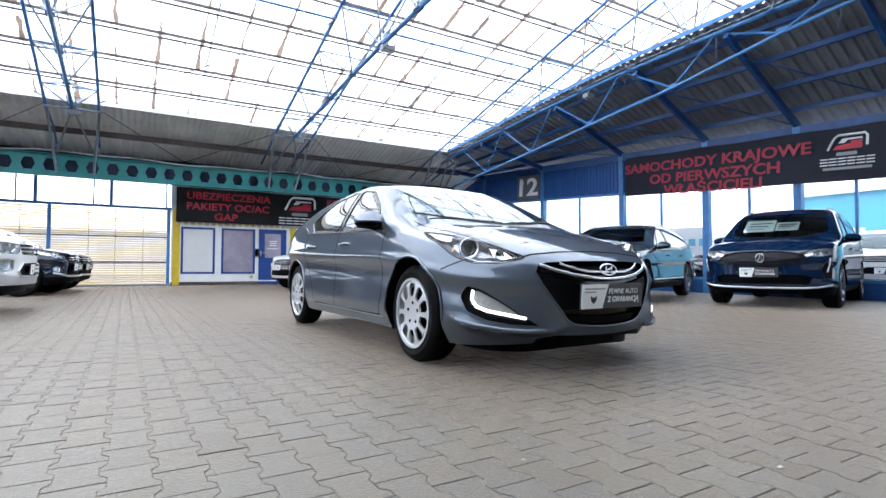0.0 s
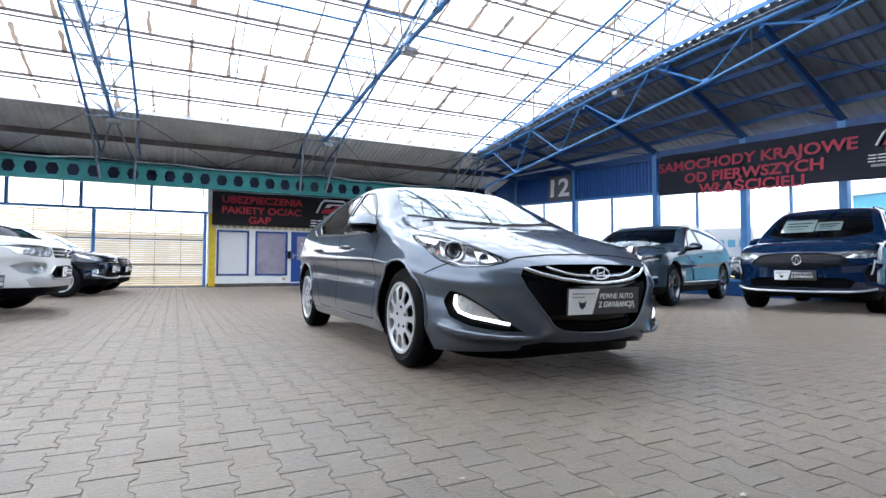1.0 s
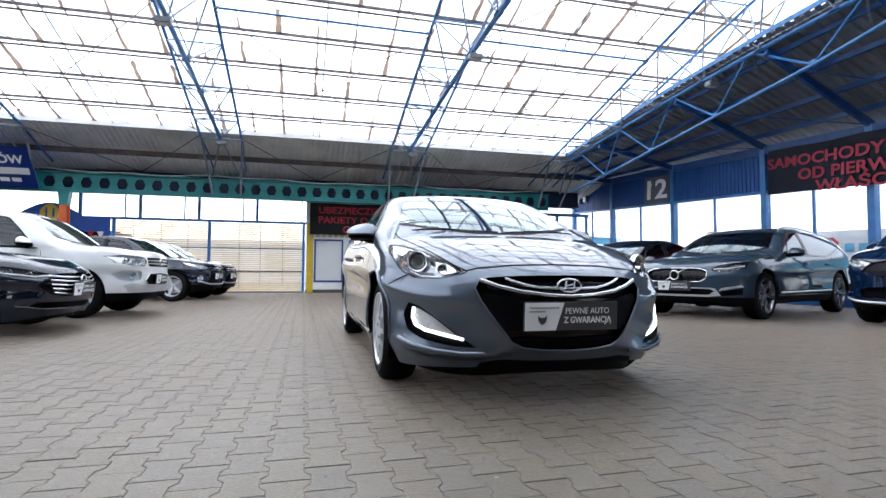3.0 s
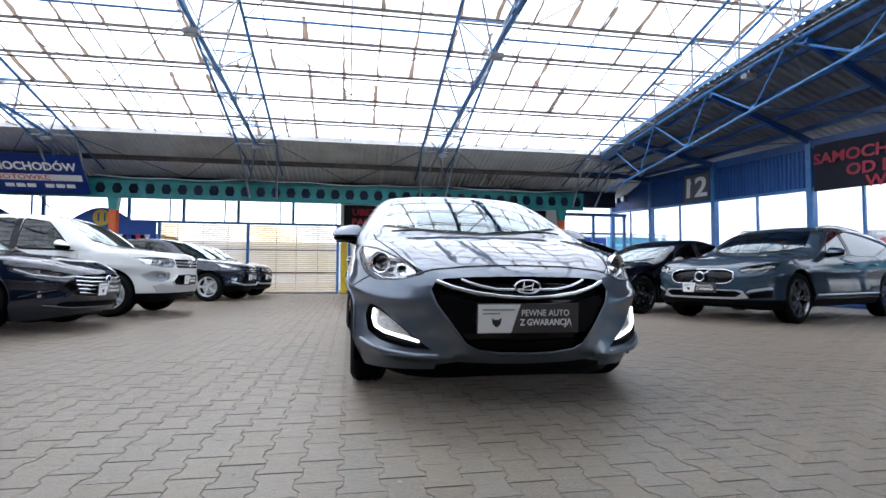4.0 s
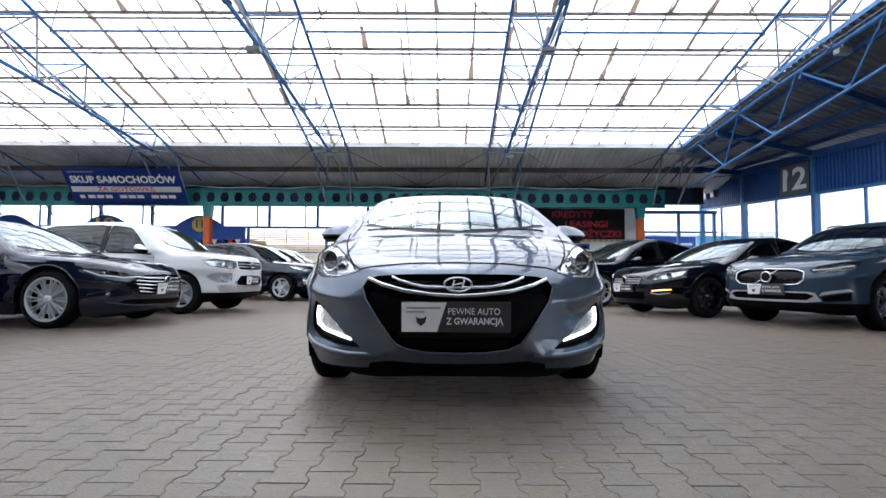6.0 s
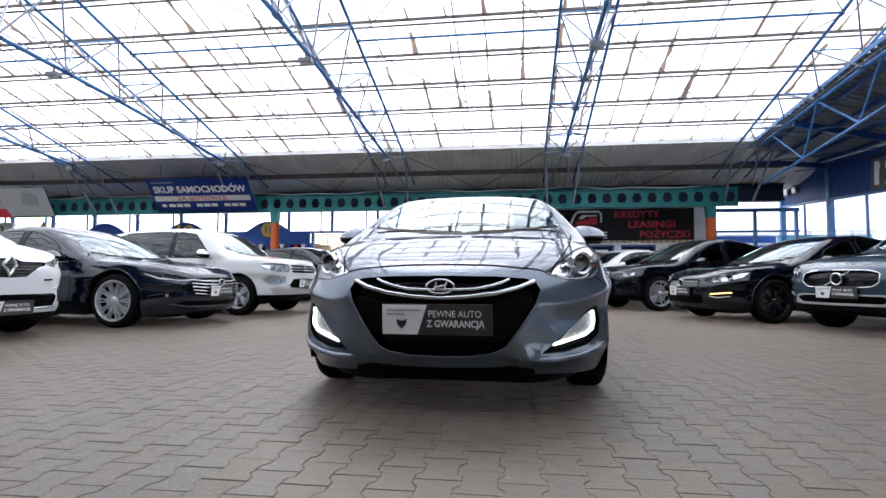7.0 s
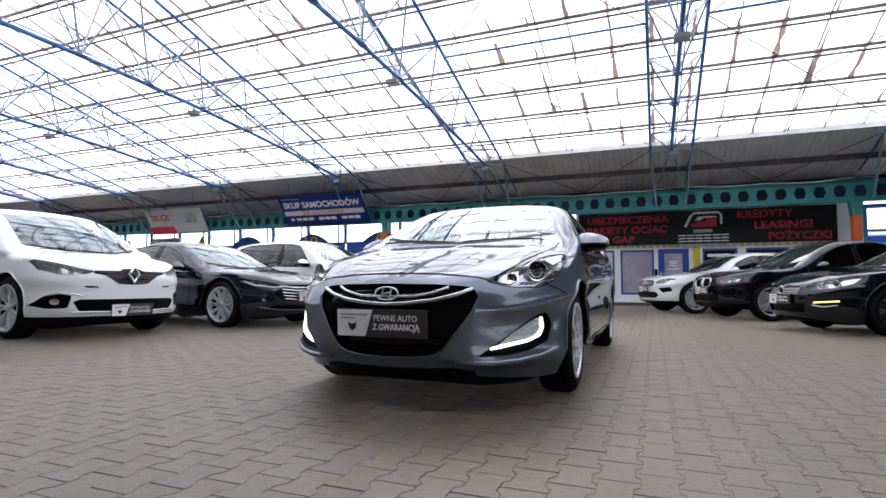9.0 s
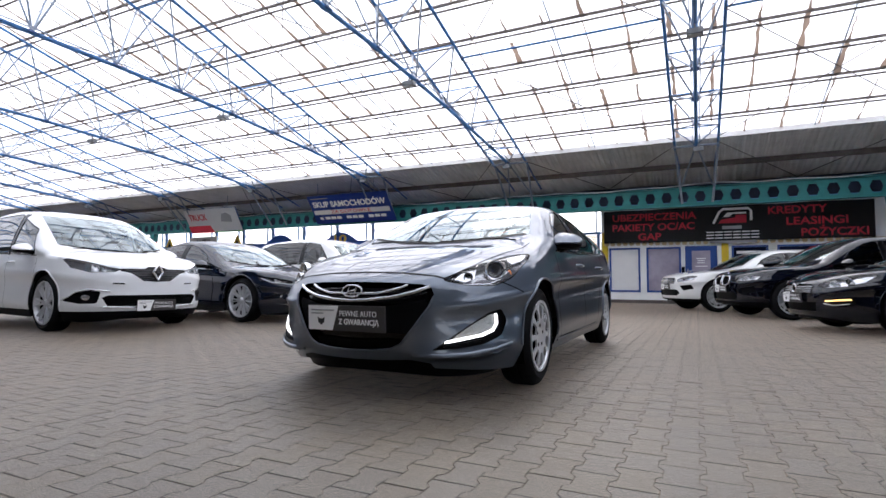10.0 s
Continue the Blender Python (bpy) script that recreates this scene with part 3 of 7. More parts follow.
TXT = pose(0, 0, 0, 90, 0, 0)
ban = thing("banner", "long black banner with red words on insurance, credit and leasing", "banner", at=pose(0, YW - 0.09, 0))
part("sheet", rippled(3.74, 11.25, 2.02, 3.12), M["banner_black"], ban, smooth=60)
for text, x, z, w in (("UBEZPIECZENIA", 5.34, 2.86, 2.6), ("PAKIETY OC/AC", 5.31, 2.52, 2.55), ("GAP", 5.22, 2.2, 0.72), ("KREDYTY", 9.38, 2.9, 1.5), ("LEASINGI", 9.86, 2.55, 1.52), ("POŻYCZKI", 10.28, 2.2, 1.62)):
    lettering("slogan", text, 0.235, M["red_print"], ban, pose(x, -0.026, z, 90, 0, 0), width=w, bold=0.006)
emblem_sign(ban, 7.66, -0.03, 2.74, 0.86)


def hung_sign(name, label, x0, x1, z0, z1, y, lean, material):
    t = thing(name, label, "sign", at=pose((x0 + x1) / 2, y, (z0 + z1) / 2, lean, 0, 0))
    w, h = (x1 - x0) / 2, (z1 - z0) / 2
    part("sheet", rippled(-w, w, -h, h, 0.008), material, t, smooth=60)
    part("frame", boxes((-w, w, 0.02, 0.05, h - 0.04, h), (-w, w, 0.02, 0.05, -h, -h + 0.04), (-w, -w + 0.04, 0.02, 0.05, -h + 0.04, h - 0.04), (w - 0.04, w, 0.02, 0.05, -h + 0.04, h - 0.04)), M["steel_deep"], t)
    for s in (-0.7, 0.7):
        part("hanger", pipe([(s * w, 0.035, h), (s * w, 0.3, h + 0.45)], 0.012), M["steel_galv"], t)
    return t, w, h


skup, w, h = hung_sign("hanging_sign", "blue hanging sign offering to buy cars for cash", -7.6, -3.8, 2.93, 4.19, YB - 0.55, 36, M["banner_blue"])
lettering("slogan", "SKUP SAMOCHODÓW", 0.25, M["white_print"], skup, pose(0, -0.02, 0.24, 90, 0, 0), width=3.45, bold=0.01)
part("stripe", boxes((-w + 0.1, w - 0.1, -0.02, -0.016, -0.2, 0.0)), M["banner_white"], skup)
lettering("slogan", "ZA GOTÓWKĘ", 0.15, M["red_print"], skup, pose(0, -0.026, -0.1, 90, 0, 0), width=1.9)
for i in range(3):
    for a, b in ((0.0, 0.24), (0.29, 0.52), (0.57, 0.8)):
        part("number_bar", boxes((-1.35 + i * 1.05 + a, -1.35 + i * 1.05 + b, -0.02, -0.016, -0.43, -0.31)), M["white_print"], skup)
part("number_bar", boxes((-1.62, -1.46, -0.02, -0.016, -0.43, -0.31)), M["white_print"], skup)
part("small_bar", boxes((-w + 0.15, -0.9, -0.02, -0.016, 0.5, 0.54)), M["grey_print"], skup)
truck, w, h = hung_sign("hanging_sign", "pale hanging sign with a red word and red corner", -15.05, -11.75, 2.85, 4.0, YB - 0.5, 28, M["banner_white"])
lettering("slogan", "TRUCK", 0.3, M["red_print"], truck, pose(-0.85, -0.02, 0.18, 90, 0, 0), width=1.15, bold=0.006)
part("red_block", slab([(-w, -h), (-w, -0.22), (-0.25, -0.22), (-0.1, -h)], 0.006), M["red_print"], truck, at=pose(0, -0.017, 0))
part("green_edge", boxes((-0.05, w, -0.02, -0.014, -h, -h + 0.06)), M["green_print"], truck)
part("grey_shape", slab([(0.55, -0.05), (0.7, 0.3), (1.0, 0.36), (1.25, 0.2), (1.2, -0.1)], 0.006), M["grey_print"], truck, at=pose(0, -0.022, 0))


# blue kiosks beyond the shutter
def kiosk(x0, x1, number, roundel):
    xm = (x0 + x1) / 2
    t = thing("kiosk", "royal blue market kiosk with a yellow number above its window", "kiosk", "kiosks", at=pose(xm, YW, 0))
    w = (x1 - x0) / 2
    part("wall", boxes((-w, w, 0, 2.2, -0.02, 0.9), (-w, -w + 0.25, 0, 2.2, 0.9, 2.0), (w - 0.25, w, 0, 2.2, 0.9, 2.0), (-w, w, 0.6, 2.2, 0.9, 2.0)), M["kiosk"], t)
    out = [(-w, 1.95), (-w, 2.42)] + [(-0.9 + 1.8 * k / 10, 2.42 + 0.4 * math.sin(math.pi * k / 10)) for k in range(11)] + [(w, 2.42), (w, 1.95)]
    part("fascia", slab(out, 0.06), M["kiosk"], t, at=pose(0, -0.1, 0))
    part("counter", boxes((-w + 0.2, w - 0.2, -0.2, 0.3, 0.86, 0.92), bevel=0.006), M["white_paint"], t)
    part("pane", boxes((-w + 0.25, w - 0.25, 0.1, 0.11, 0.92, 1.95)), M["privacy"], t)
    part("inner_shelf", boxes((-w + 0.3, w - 0.3, 0.4, 0.55, 1.2, 1.6)), M["far_white"], t)
    if number:
        if roundel:
            disc = bmesh.new()
            bmesh.ops.create_circle(disc, cap_ends=True, segments=40, radius=0.27)
            part("roundel", disc, M["yellow_print"], t, at=pose(0, -0.112, 2.49, 90, 0, 0))
            lettering("slogan", number, 0.28, M["kiosk"], t, pose(0, -0.118, 2.49, 90, 0, 0), bold=0.008)
        else:
            lettering("slogan", number, 0.34, M["yellow_print"], t, pose(0, -0.112, 2.52, 90, 0, 0), width=0.66, bold=0.012)
    for k in range(int(2 * w / 0.28)):
        x = -w + 0.15 + k * 0.28
        part("bunting_flag", slab([(x, 1.95), (x + 0.2, 1.95), (x + 0.1, 1.7)], 0.004), M[("red_print", "white_print", "banner_blue")[k % 3]], t, at=pose(0, -0.13, 0))
    return t


kiosk(-5.7, -2.4, "11", True)
kiosk(-9.1, -5.8, "10", False)
kiosk(-12.6, -9.2, "", False)
hut = thing("kiosk", "white kiosk with a black word over warning triangles", "kiosk", "kiosks", at=pose(-16.0, YW, 0))
part("wall", boxes((-3.3, 3.3, 0, 2.4, -0.02, 2.5)), M["white_paint"], hut)
part("name_board", boxes((-1.0, 0.9, -0.06, -0.01, 2.28, 2.9)), M["banner_white"], hut)
lettering("slogan", "AUTO", 0.3, M["black_print"], hut, pose(-0.05, -0.068, 2.6, 90, 0, 0), width=1.1, bold=0.008)
for x in (-2.6, 2.3):
    part("triangle", slab([(x - 0.38, 2.3), (x + 0.38, 2.3), (x, 2.95)], 0.02), M["yellow_print"], hut, at=pose(0, -0.05, 0))
    part("triangle_mark", slab([(x - 0.16, 2.4), (x + 0.16, 2.4), (x, 2.68)], 0.006), M["black_print"], hut, at=pose(0, -0.06, 0))
row = thing("kiosk", "long row of closed blue kiosks", "kiosk", "kiosks", at=pose(-30, YW, 0))
part("wall", boxes((-14, 10.6, 0, 2.4, -0.02, 2.0)), M["kiosk"], row)
part("fascia", boxes((-14, 10.6, -0.1, -0.01, 1.7, 2.3)), M["far_white"], row)
for i in range(7):
    part("shutter", boxes((-13.5 + i * 3.4, -10.8 + i * 3.4, -0.03, -0.005, 0.1, 1.65)), M["slat"], row)


# ---- the glazed roof ----
RIDGE = 4.0
S = 0.27


def zr(y):
    """Height of the roof sheet."""
    return 9.21 - S * (y if y >= RIDGE else 2 * RIDGE - y)


TILT_R = math.degrees(math.atan(S))
XL, XR = -52.0, 17.5
ROWS_Y = [16.5 - 1.085 * k for k in range(12)] + [RIDGE - (16.5 - 1.085 * k - RIDGE) for k in range(11, 6, -1)]
# sheets: one per cell, lapped and slightly uneven
BAR = 0.82
verts, faces = [], []
rng = random.Random(4)
nx = int((XR - XL) / BAR)
for j in range(len(ROWS_Y) - 1):
    y1, y0 = ROWS_Y[j], ROWS_Y[j + 1]
    for i in range(nx):
        x0 = XL + i * BAR + 0.01
        d = rng.uniform(0.0, 0.012)
        k = len(verts)
        z1, z0 = zr(y1) + d, zr(y0) + d + 0.006
        verts += [(x0, y1, z1), (x0 + BAR - 0.02, y1, z1), (x0 + BAR - 0.02, y0 + 0.01, z0), (x0, y0 + 0.01, z0)]
        verts += [(a, b, c + 0.004) for a, b, c in verts[k:k + 4]]
        faces += [(k + 3, k + 2, k + 1, k), (k + 4, k + 5, k + 6, k + 7), (k, k + 1, k + 5, k + 4), (k + 1, k + 2, k + 6, k + 5), (k + 2, k + 3, k + 7, k + 6), (k + 3, k, k + 4, k + 7)]
me = bpy.data.meshes.new("ceiling")
me.from_pydata(verts, [], faces)
me.materials.append(M["milk"])
roof = tagged(new("ceiling", me), "translucent milky roof sheets in a grid, stained at the joints", "ceiling", kind="structure")
roof.visible_shadow = False

# purlins in pairs, and the glazing bars between the sheets
pl = thing("roof_purlins", "paired brown purlins carrying the translucent roof", "purlin", kind="structure")
for k, y in enumerate(ROWS_Y):
    part("purlin", boxes((XL, XR, y - 0.02, y + 0.02, zr(y) - 0.09, zr(y) - 0.035)), M["purlin"], pl)
    if 0 < k:
        part("rail", pipe([(XL, y + 0.13, zr(y) - 0.12), (XR, y + 0.13, zr(y) - 0.12)], 0.024, 5), M["purlin"], pl)
bars = bmesh.new()
rng = random.Random(11)


def streak(x, ya, yb, widths, drift):
    """A bar caked with rust and dirt, uneven in width, under the joint of two sheets."""
    prev = None
    n = len(widths) - 1
    for k, w in enumerate(widths):
        y = ya + (yb - ya) * k / n
        xx = x + drift[k]
        cur = [bars.verts.new((xx + sx * w, y, zr(y) - dz)) for sx, dz in ((-1, 0.012), (1, 0.012), (0.8, 0.03), (-0.8, 0.03))]
        if prev:
            for q in range(4):
                bars.faces.new((prev[q], prev[(q + 1) % 4], cur[(q + 1) % 4], cur[q]))
        else:
            bars.faces.new(cur)
        prev = cur
    bars.faces.new(prev[::-1])


for j in range(len(ROWS_Y) - 1):
    y1, y0 = ROWS_Y[j], ROWS_Y[j + 1]
    for i in range(nx + 1):
        x = XL + i * BAR
        if x < -22 and (i + j) % 2:
            continue
        base = rng.choice((0.010, 0.016, 0.026, 0.038, 0.050))
        widths = [max(0.004, base * rng.uniform(0.4, 1.3)) for _ in range(6)]
        widths[0] += 0.018
        widths[1] += 0.008
        streak(x, y1, y0 + rng.choice((0.0, 0.0, 0.0, 0.4)) * (y1 - y0), widths, [rng.uniform(-0.016, 0.016) for _ in range(6)])
bmesh.ops.recalc_face_normals(bars, faces=bars.faces)
tagged(link("roof_bars", bars, M["rust"]), "rust-streaked bars and dirt along the joints of the roof sheets", "glazing bar", kind="stuff")


def corrugated(x0, x1, zfun, y0, y1, material, name, label, pitch=0.16, depth=0.035, along="x", kind="structure"):
    """Sheet with trapezoid ribs; ribs run along y, the profile steps along x."""
    prof = []
    x = x0
    while x < x1:
        prof += [(x, 0), (x + pitch * 0.35, 0), (x + pitch * 0.5, depth), (x + pitch * 0.85, depth)]
        x += pitch
    ys = [y0, y1]
    verts, faces = [], []
    for a, h in prof:
        for y in ys:
            verts.append((a, y, zfun(a, y) + h))
    for i in range(len(prof) - 1):
        faces.append((2 * i, 2 * i + 1, 2 * i + 3, 2 * i + 2))
    n = len(verts)
    verts += [(a, b, c + 0.004) for a, b, c in verts]
    faces += [tuple(n + q for q in f[::-1]) for f in faces]
    m = bpy.data.meshes.new(name)
    m.from_pydata(verts, [], faces)
    m.materials.append(material)
    return tagged(new(name, m), label, "roof", kind=kind)


corrugated(XL, XR, lambda x, y: zr(y) - 0.03, 16.46, 19.95, M["corr"], "roof_strip_back", "grey corrugated sheet strip along the low edge of the roof")
# unseen opaque roof, added to hold daylight off the front of the hall
corrugated(XL, XR, lambda x, y: zr(y) - 0.03, -11.95, 2 * RIDGE - (16.5 - 1.085 * 7) + 0.02, M["corr_dark"], "roof_strip_front", "unseen opaque sheet added over the hall's front to cut its daylight")
for y in (17.95,):
    tagged(link("strip_purlin", boxes((XL, 13.5, y - 0.03, y + 0.03, zr(y) - 0.19, zr(y) - 0.035)), M["purlin"]), "dark purlin under the grey corrugated strip", "purlin", kind="structure")
tagged(link("edge_rail", boxes((XL, XR, 16.40, 16.45, zr(16.45) - 0.12, zr(16.45) + 0.02)), M["corr"]), "pale edge trim under the last roof sheets", "trim", kind="structure")

# ---- trusses ----
LOW = smooth_curve([(4.0, 5.22), (8.4, 5.12), (11.35, 4.95), (14.3, 4.70), (16.4, 4.50)])
LOWN = [4.0 + 1.55 * k for k in range(9)]


def mirror_y(y):
    return 2 * RIDGE - y


def truss(x):
    t = thing("roof_truss", "blue three-chord lattice truss of welded tubes under the roof", "truss", "roof trusses", kind="structure", at=pose(x, 0, 0))
    top = lambda y: zr(y) - 0.2
    for s in (-0.55, 0.55):
        part("upper_chord", pipe([(s, 16.7, top(16.7)), (s, RIDGE, top(RIDGE)), (s, mirror_y(16.7), top(16.7))], 0.037, 7), M["steel_blue"], t, smooth=40)
        part("leg", pipe([(s, 16.7, top(16.7)), (s * 0.75, 17.9, 3.1)], 0.034, 7), M["steel_galv"], t, smooth=40)
        part("shoe", pipe([(s, 16.7, top(16.7)), (s * 0.9, 17.6, top(17.6) + 0.02), (s * 0.9, 18.6, top(18.6))], 0.03, 6), M["steel_deep"], t, smooth=40)
    low = [(0, y, LOW(y)) for y in LOWN]
    part("lower_chord", pipe([(0, mirror_y(p[1]), p[2]) for p in low[::-1]] + low[1:], 0.045, 7), M["steel_blue"], t, smooth=40)
    part("conduit", pipe([(0.09, p[1], p[2] + 0.05) for p in low], 0.014, 5), M["steel_galv"], t)
    part("conduit", pipe([(-0.08, p[1], p[2] + 0.06) for p in low], 0.011, 5), M["steel_galv"], t)
    for k, y in enumerate(LOWN):
        mirrored = (False, True) if 0 < k < 7 else (False,)
        for mir in mirrored:
            f = mirror_y if mir else (lambda q: q)
            for s in (-0.55, 0.55):
                for dy in (-0.775, 0.775):
                    yu = min(y + dy, 16.6)
                    part("diagonal", pipe([(0, f(y), LOW(y)), (s, f(yu), top(yu))], 0.021, 5), M["steel_galv"], t)
            if k < 8:
                yu = y + 0.775
                part("cross_tie", pipe([(-0.55, f(yu), top(yu)), (0.55, f(yu), top(yu))], 0.019, 5), M["steel_blue"], t)
            part("node_plate", boxes((-0.07, 0.07, f(y) - 0.09, f(y) + 0.09, LOW(y) - 0.012, LOW(y) + 0.012)), M["steel_deep"], t)
    part("foot_tie", pipe([(-0.6, 16.5, LOW(16.4)), (0.6, 16.5, LOW(16.4))], 0.028, 6), M["steel_galv"], t)
    part("foot_strut", pipe([(0, 16.4, LOW(16.4)), (-0.42, 17.85, 3.62)], 0.025, 6), M["steel_galv"], t)
    part("foot_strut", pipe([(0, 16.4, LOW(16.4)), (0.42, 17.85, 3.62)], 0.025, 6), M["steel_galv"], t)
    return t


XT = [1.2 + 5.48 * k for k in range(-9, 3)]
t0 = truss(XT[0])
for x in XT[1:]:
    copy_thing(t0, pose(x, 0, 0))


def floodlight(x, y, z):
    t = thing("floodlight", "small grey floodlight clamped under a truss", "lamp", "floodlights on the trusses", at=pose(x, y, z))
    part("housing", boxes((-0.13, 0.13, -0.08, 0.08, -0.05, 0.05), bevel=0.012), M["lamp_body"], t)
    part("glass", boxes((-0.11, 0.11, -0.065, 0.065, -0.058, -0.0515)), M["lamp_glass"], t)
    part("bracket", boxes((-0.015, 0.015, -0.015, 0.015, 0.05, 0.16)), M["lamp_body"], t)
    return t


f0 = floodlight(XT[0], 9.9, LOW(9.9) - 0.19)
for x in XT[1:]:
    copy_thing(f0, pose(x, 9.9, LOW(9.9) - 0.19))
f1 = tagged(floodlight(XT[0] + 0.05, 16.2, LOW(16.2) - 0.19), "small pale lamp at the foot of a truss")
for x in XT[1:]:
    copy_thing(f1, pose(x + 0.05, 16.2, LOW(16.2) - 0.19))

# crossed bracing rods between the trusses
for k in range(4, len(XT) - 1):
    a, b = XT[k] + 0.55, XT[k + 1] - 0.55
    t = thing("bracing_rods", "crossed thin steel rods between two trusses", "bracing", "roof bracing", kind="structure")
    for y0, y1 in ((16.0, 11.35), (11.35, 6.7)):
        part("rod", pipe([(a, y0, zr(y0) - 0.3), (b, y1, zr(y1) - 0.3)], 0.012, 5), M["purlin"], t)
        part("rod", pipe([(b, y0, zr(y0) - 0.3), (a, y1, zr(y1) - 0.3)], 0.012, 5), M["purlin"], t)
    part("rod", pipe([(a, 16.3, zr(16.3) - 0.3), ((a + b) / 2, 19.2, zr(19.2) - 0.12), (b, 16.3, zr(16.3) - 0.3)], 0.012, 5), M["purlin"], t)
    part("sag_rod", pipe([((a + b) / 2, 16.4, zr(16.4) - 0.05), ((a + b) / 2, RIDGE, zr(RIDGE) - 0.05)], 0.017, 5), M["steel_galv"], t)
    part("tie_tube", pipe([(a, 11.35, zr(11.35) - 0.26), (b, 11.35, zr(11.35) - 0.26)], 0.025, 6), M["steel_blue"], t)

# ---- side roof over the right-hand wall, which falls with the ground line towards the entrance ----
XW = 14.8
FALL = 0.055
XG = XT[-1]


def drop(y):
    return FALL * (y - 11.2)


def EAVE(y):
    return 3.97 + drop(y)


def zside(x, y):
    up = LOW(max(4.0, min(y, 16.4))) + 0.1
    return up + (EAVE(y) - up) * (x - XG) / (XW + 0.35 - XG)


POSTS = [20.8, 17.9, 14.5, 11.1, 8.5, 6.4, 4.3, 2.0, -0.6, -3.2, -6.0]
verts, faces = [], []
ys = []
y = -10.0
while y < 21.0:
    ys += [(y, 0.0), (y + 0.07, 0.0), (y + 0.1, 0.05), (y + 0.17, 0.05)]
    y += 0.2
XS = [XG - 0.1, (XG * 2 + XW) / 3, (XG + 2 * XW) / 3, XW + 0.35]
for y, h in ys:
    for x in XS:
        verts.append((x, y, zside(x, y) + h))
for i in range(len(ys) - 1):
    for q in range(3):
        faces.append((4 * i + q, 4 * i + q + 1, 4 * i + 5 + q, 4 * i + 4 + q))
n = len(verts)
verts += [(a, b, c + 0.004) for a, b, c in verts]
faces += [tuple(n + q for q in f[::-1]) for f in faces]
me = bpy.data.meshes.new("roof_side")
me.from_pydata(verts, [], faces)
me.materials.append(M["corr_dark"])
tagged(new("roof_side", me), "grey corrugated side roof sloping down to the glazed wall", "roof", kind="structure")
sr = thing("side_roof_frame", "blue rafters and purlins under the side roof", "roof frame", kind="structure")
for y in POSTS:
    a, b = Vector((XG, y, zside(XG, y) - 0.2)), Vector((XW + 0.1, y, zside(XW + 0.1, y) - 0.2))
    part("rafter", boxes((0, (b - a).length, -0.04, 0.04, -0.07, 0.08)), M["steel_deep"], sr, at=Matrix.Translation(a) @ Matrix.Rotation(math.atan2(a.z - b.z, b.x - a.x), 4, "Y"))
for f in (0.10, 0.33, 0.56, 0.79):
    x = XG + (XW + 0.35 - XG) * f
    pb = bmesh.new()
    prev = None
    for yy in (-9, -4, 0, 4, 8, 11, 14.3, 16.4, 20.8):
        z = zside(x, yy)
        cur = [pb.verts.new(p) for p in ((x - 0.03, yy, z - 0.004), (x + 0.03, yy, z - 0.02), (x + 0.03, yy, z - 0.11), (x - 0.03, yy, z - 0.10))]
        if prev:
            for q in range(4):
                pb.faces.new((prev[q], prev[(q + 1) % 4], cur[(q + 1) % 4], cur[q]))
        else:
            pb.faces.new(cur)
        prev = cur
    pb.faces.new(prev[::-1])
    bmesh.ops.recalc_face_normals(pb, faces=pb.faces)
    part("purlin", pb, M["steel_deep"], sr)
tie_z = smooth_curve([(2.0, 5.15), (5.54, 4.82), (7.65, 4.47), (10.07, 4.2), (12.3, 3.94), (16.6, 3.46)])
part("lower_tube", pipe([(XG + 0.2, yy, tie_z(yy)) for yy in (2.0, 3.6, 5.54, 7.65, 10.07, 12.3, 14.5, 16.6)], 0.036, 7), M["steel_blue"], sr, smooth=40)
for k, yy in enumerate((3.3, 5.5, 7.7, 10.05, 12.3, 14.5)):
    for dy in (-1.1, 1.1):
        q = min(yy + dy, 16.3)
        part("lattice", pipe([(XG + 0.2, yy, tie_z(yy)), (XG, q, LOW(max(4.0, q)))], 0.024, 6), M["steel_blue"], sr)
    part("gusset", boxes((XG + 0.19, XG + 0.21, yy - 0.09, yy + 0.09, tie_z(yy) - 0.01, tie_z(yy) + 0.09)), M["steel_blue"], sr)
for k, yy in enumerate((4.4, 6.6, 8.85, 11.15, 13.4, 15.4)):
    for f in (0.0, 0.5):
        part("strut", pipe([(XG, yy, LOW(max(4.0, yy))), (XG + 0.75, yy - 0.45 + 2 * f * 0.9, zside(XG + 0.75, yy) - 0.12)], 0.02, 6), M["steel_galv"], sr)
for a, b in zip(POSTS, POSTS[1:]):
    if b > 2:
        part("brace", pipe([(XG + 0.5, a, zside(XG + 0.5, a) - 0.25), (XW - 0.1, b, zside(XW - 0.1, b) - 0.25)], 0.016, 5), M["steel_deep"], sr)
edge = [(XG - 0.12, yy, zside(XG - 0.12, yy) + 0.02) for yy in (-9, -2, 4, 8.4, 11.35, 14.3, 16.4)]
eb = bmesh.new()
for a, b in zip(edge, edge[1:]):
    A = [eb.verts.new(v) for v in (a, b, (b[0], b[1], b[2] + 0.09), (a[0], a[1], a[2] + 0.09))]
    B = [eb.verts.new(v.co + Vector((0.03, 0, 0))) for v in A]
    eb.faces.new(A)
    eb.faces.new(B[::-1])
    eb.faces.new((A[2], B[2], B[3], A[3]))
    eb.faces.new((A[0], B[0], B[1], A[1]))
part("edge_flashing", eb, M["steel_blue"], sr)

# ---- right-hand wall ----
HEAD, TOP = 2.73, 3.93


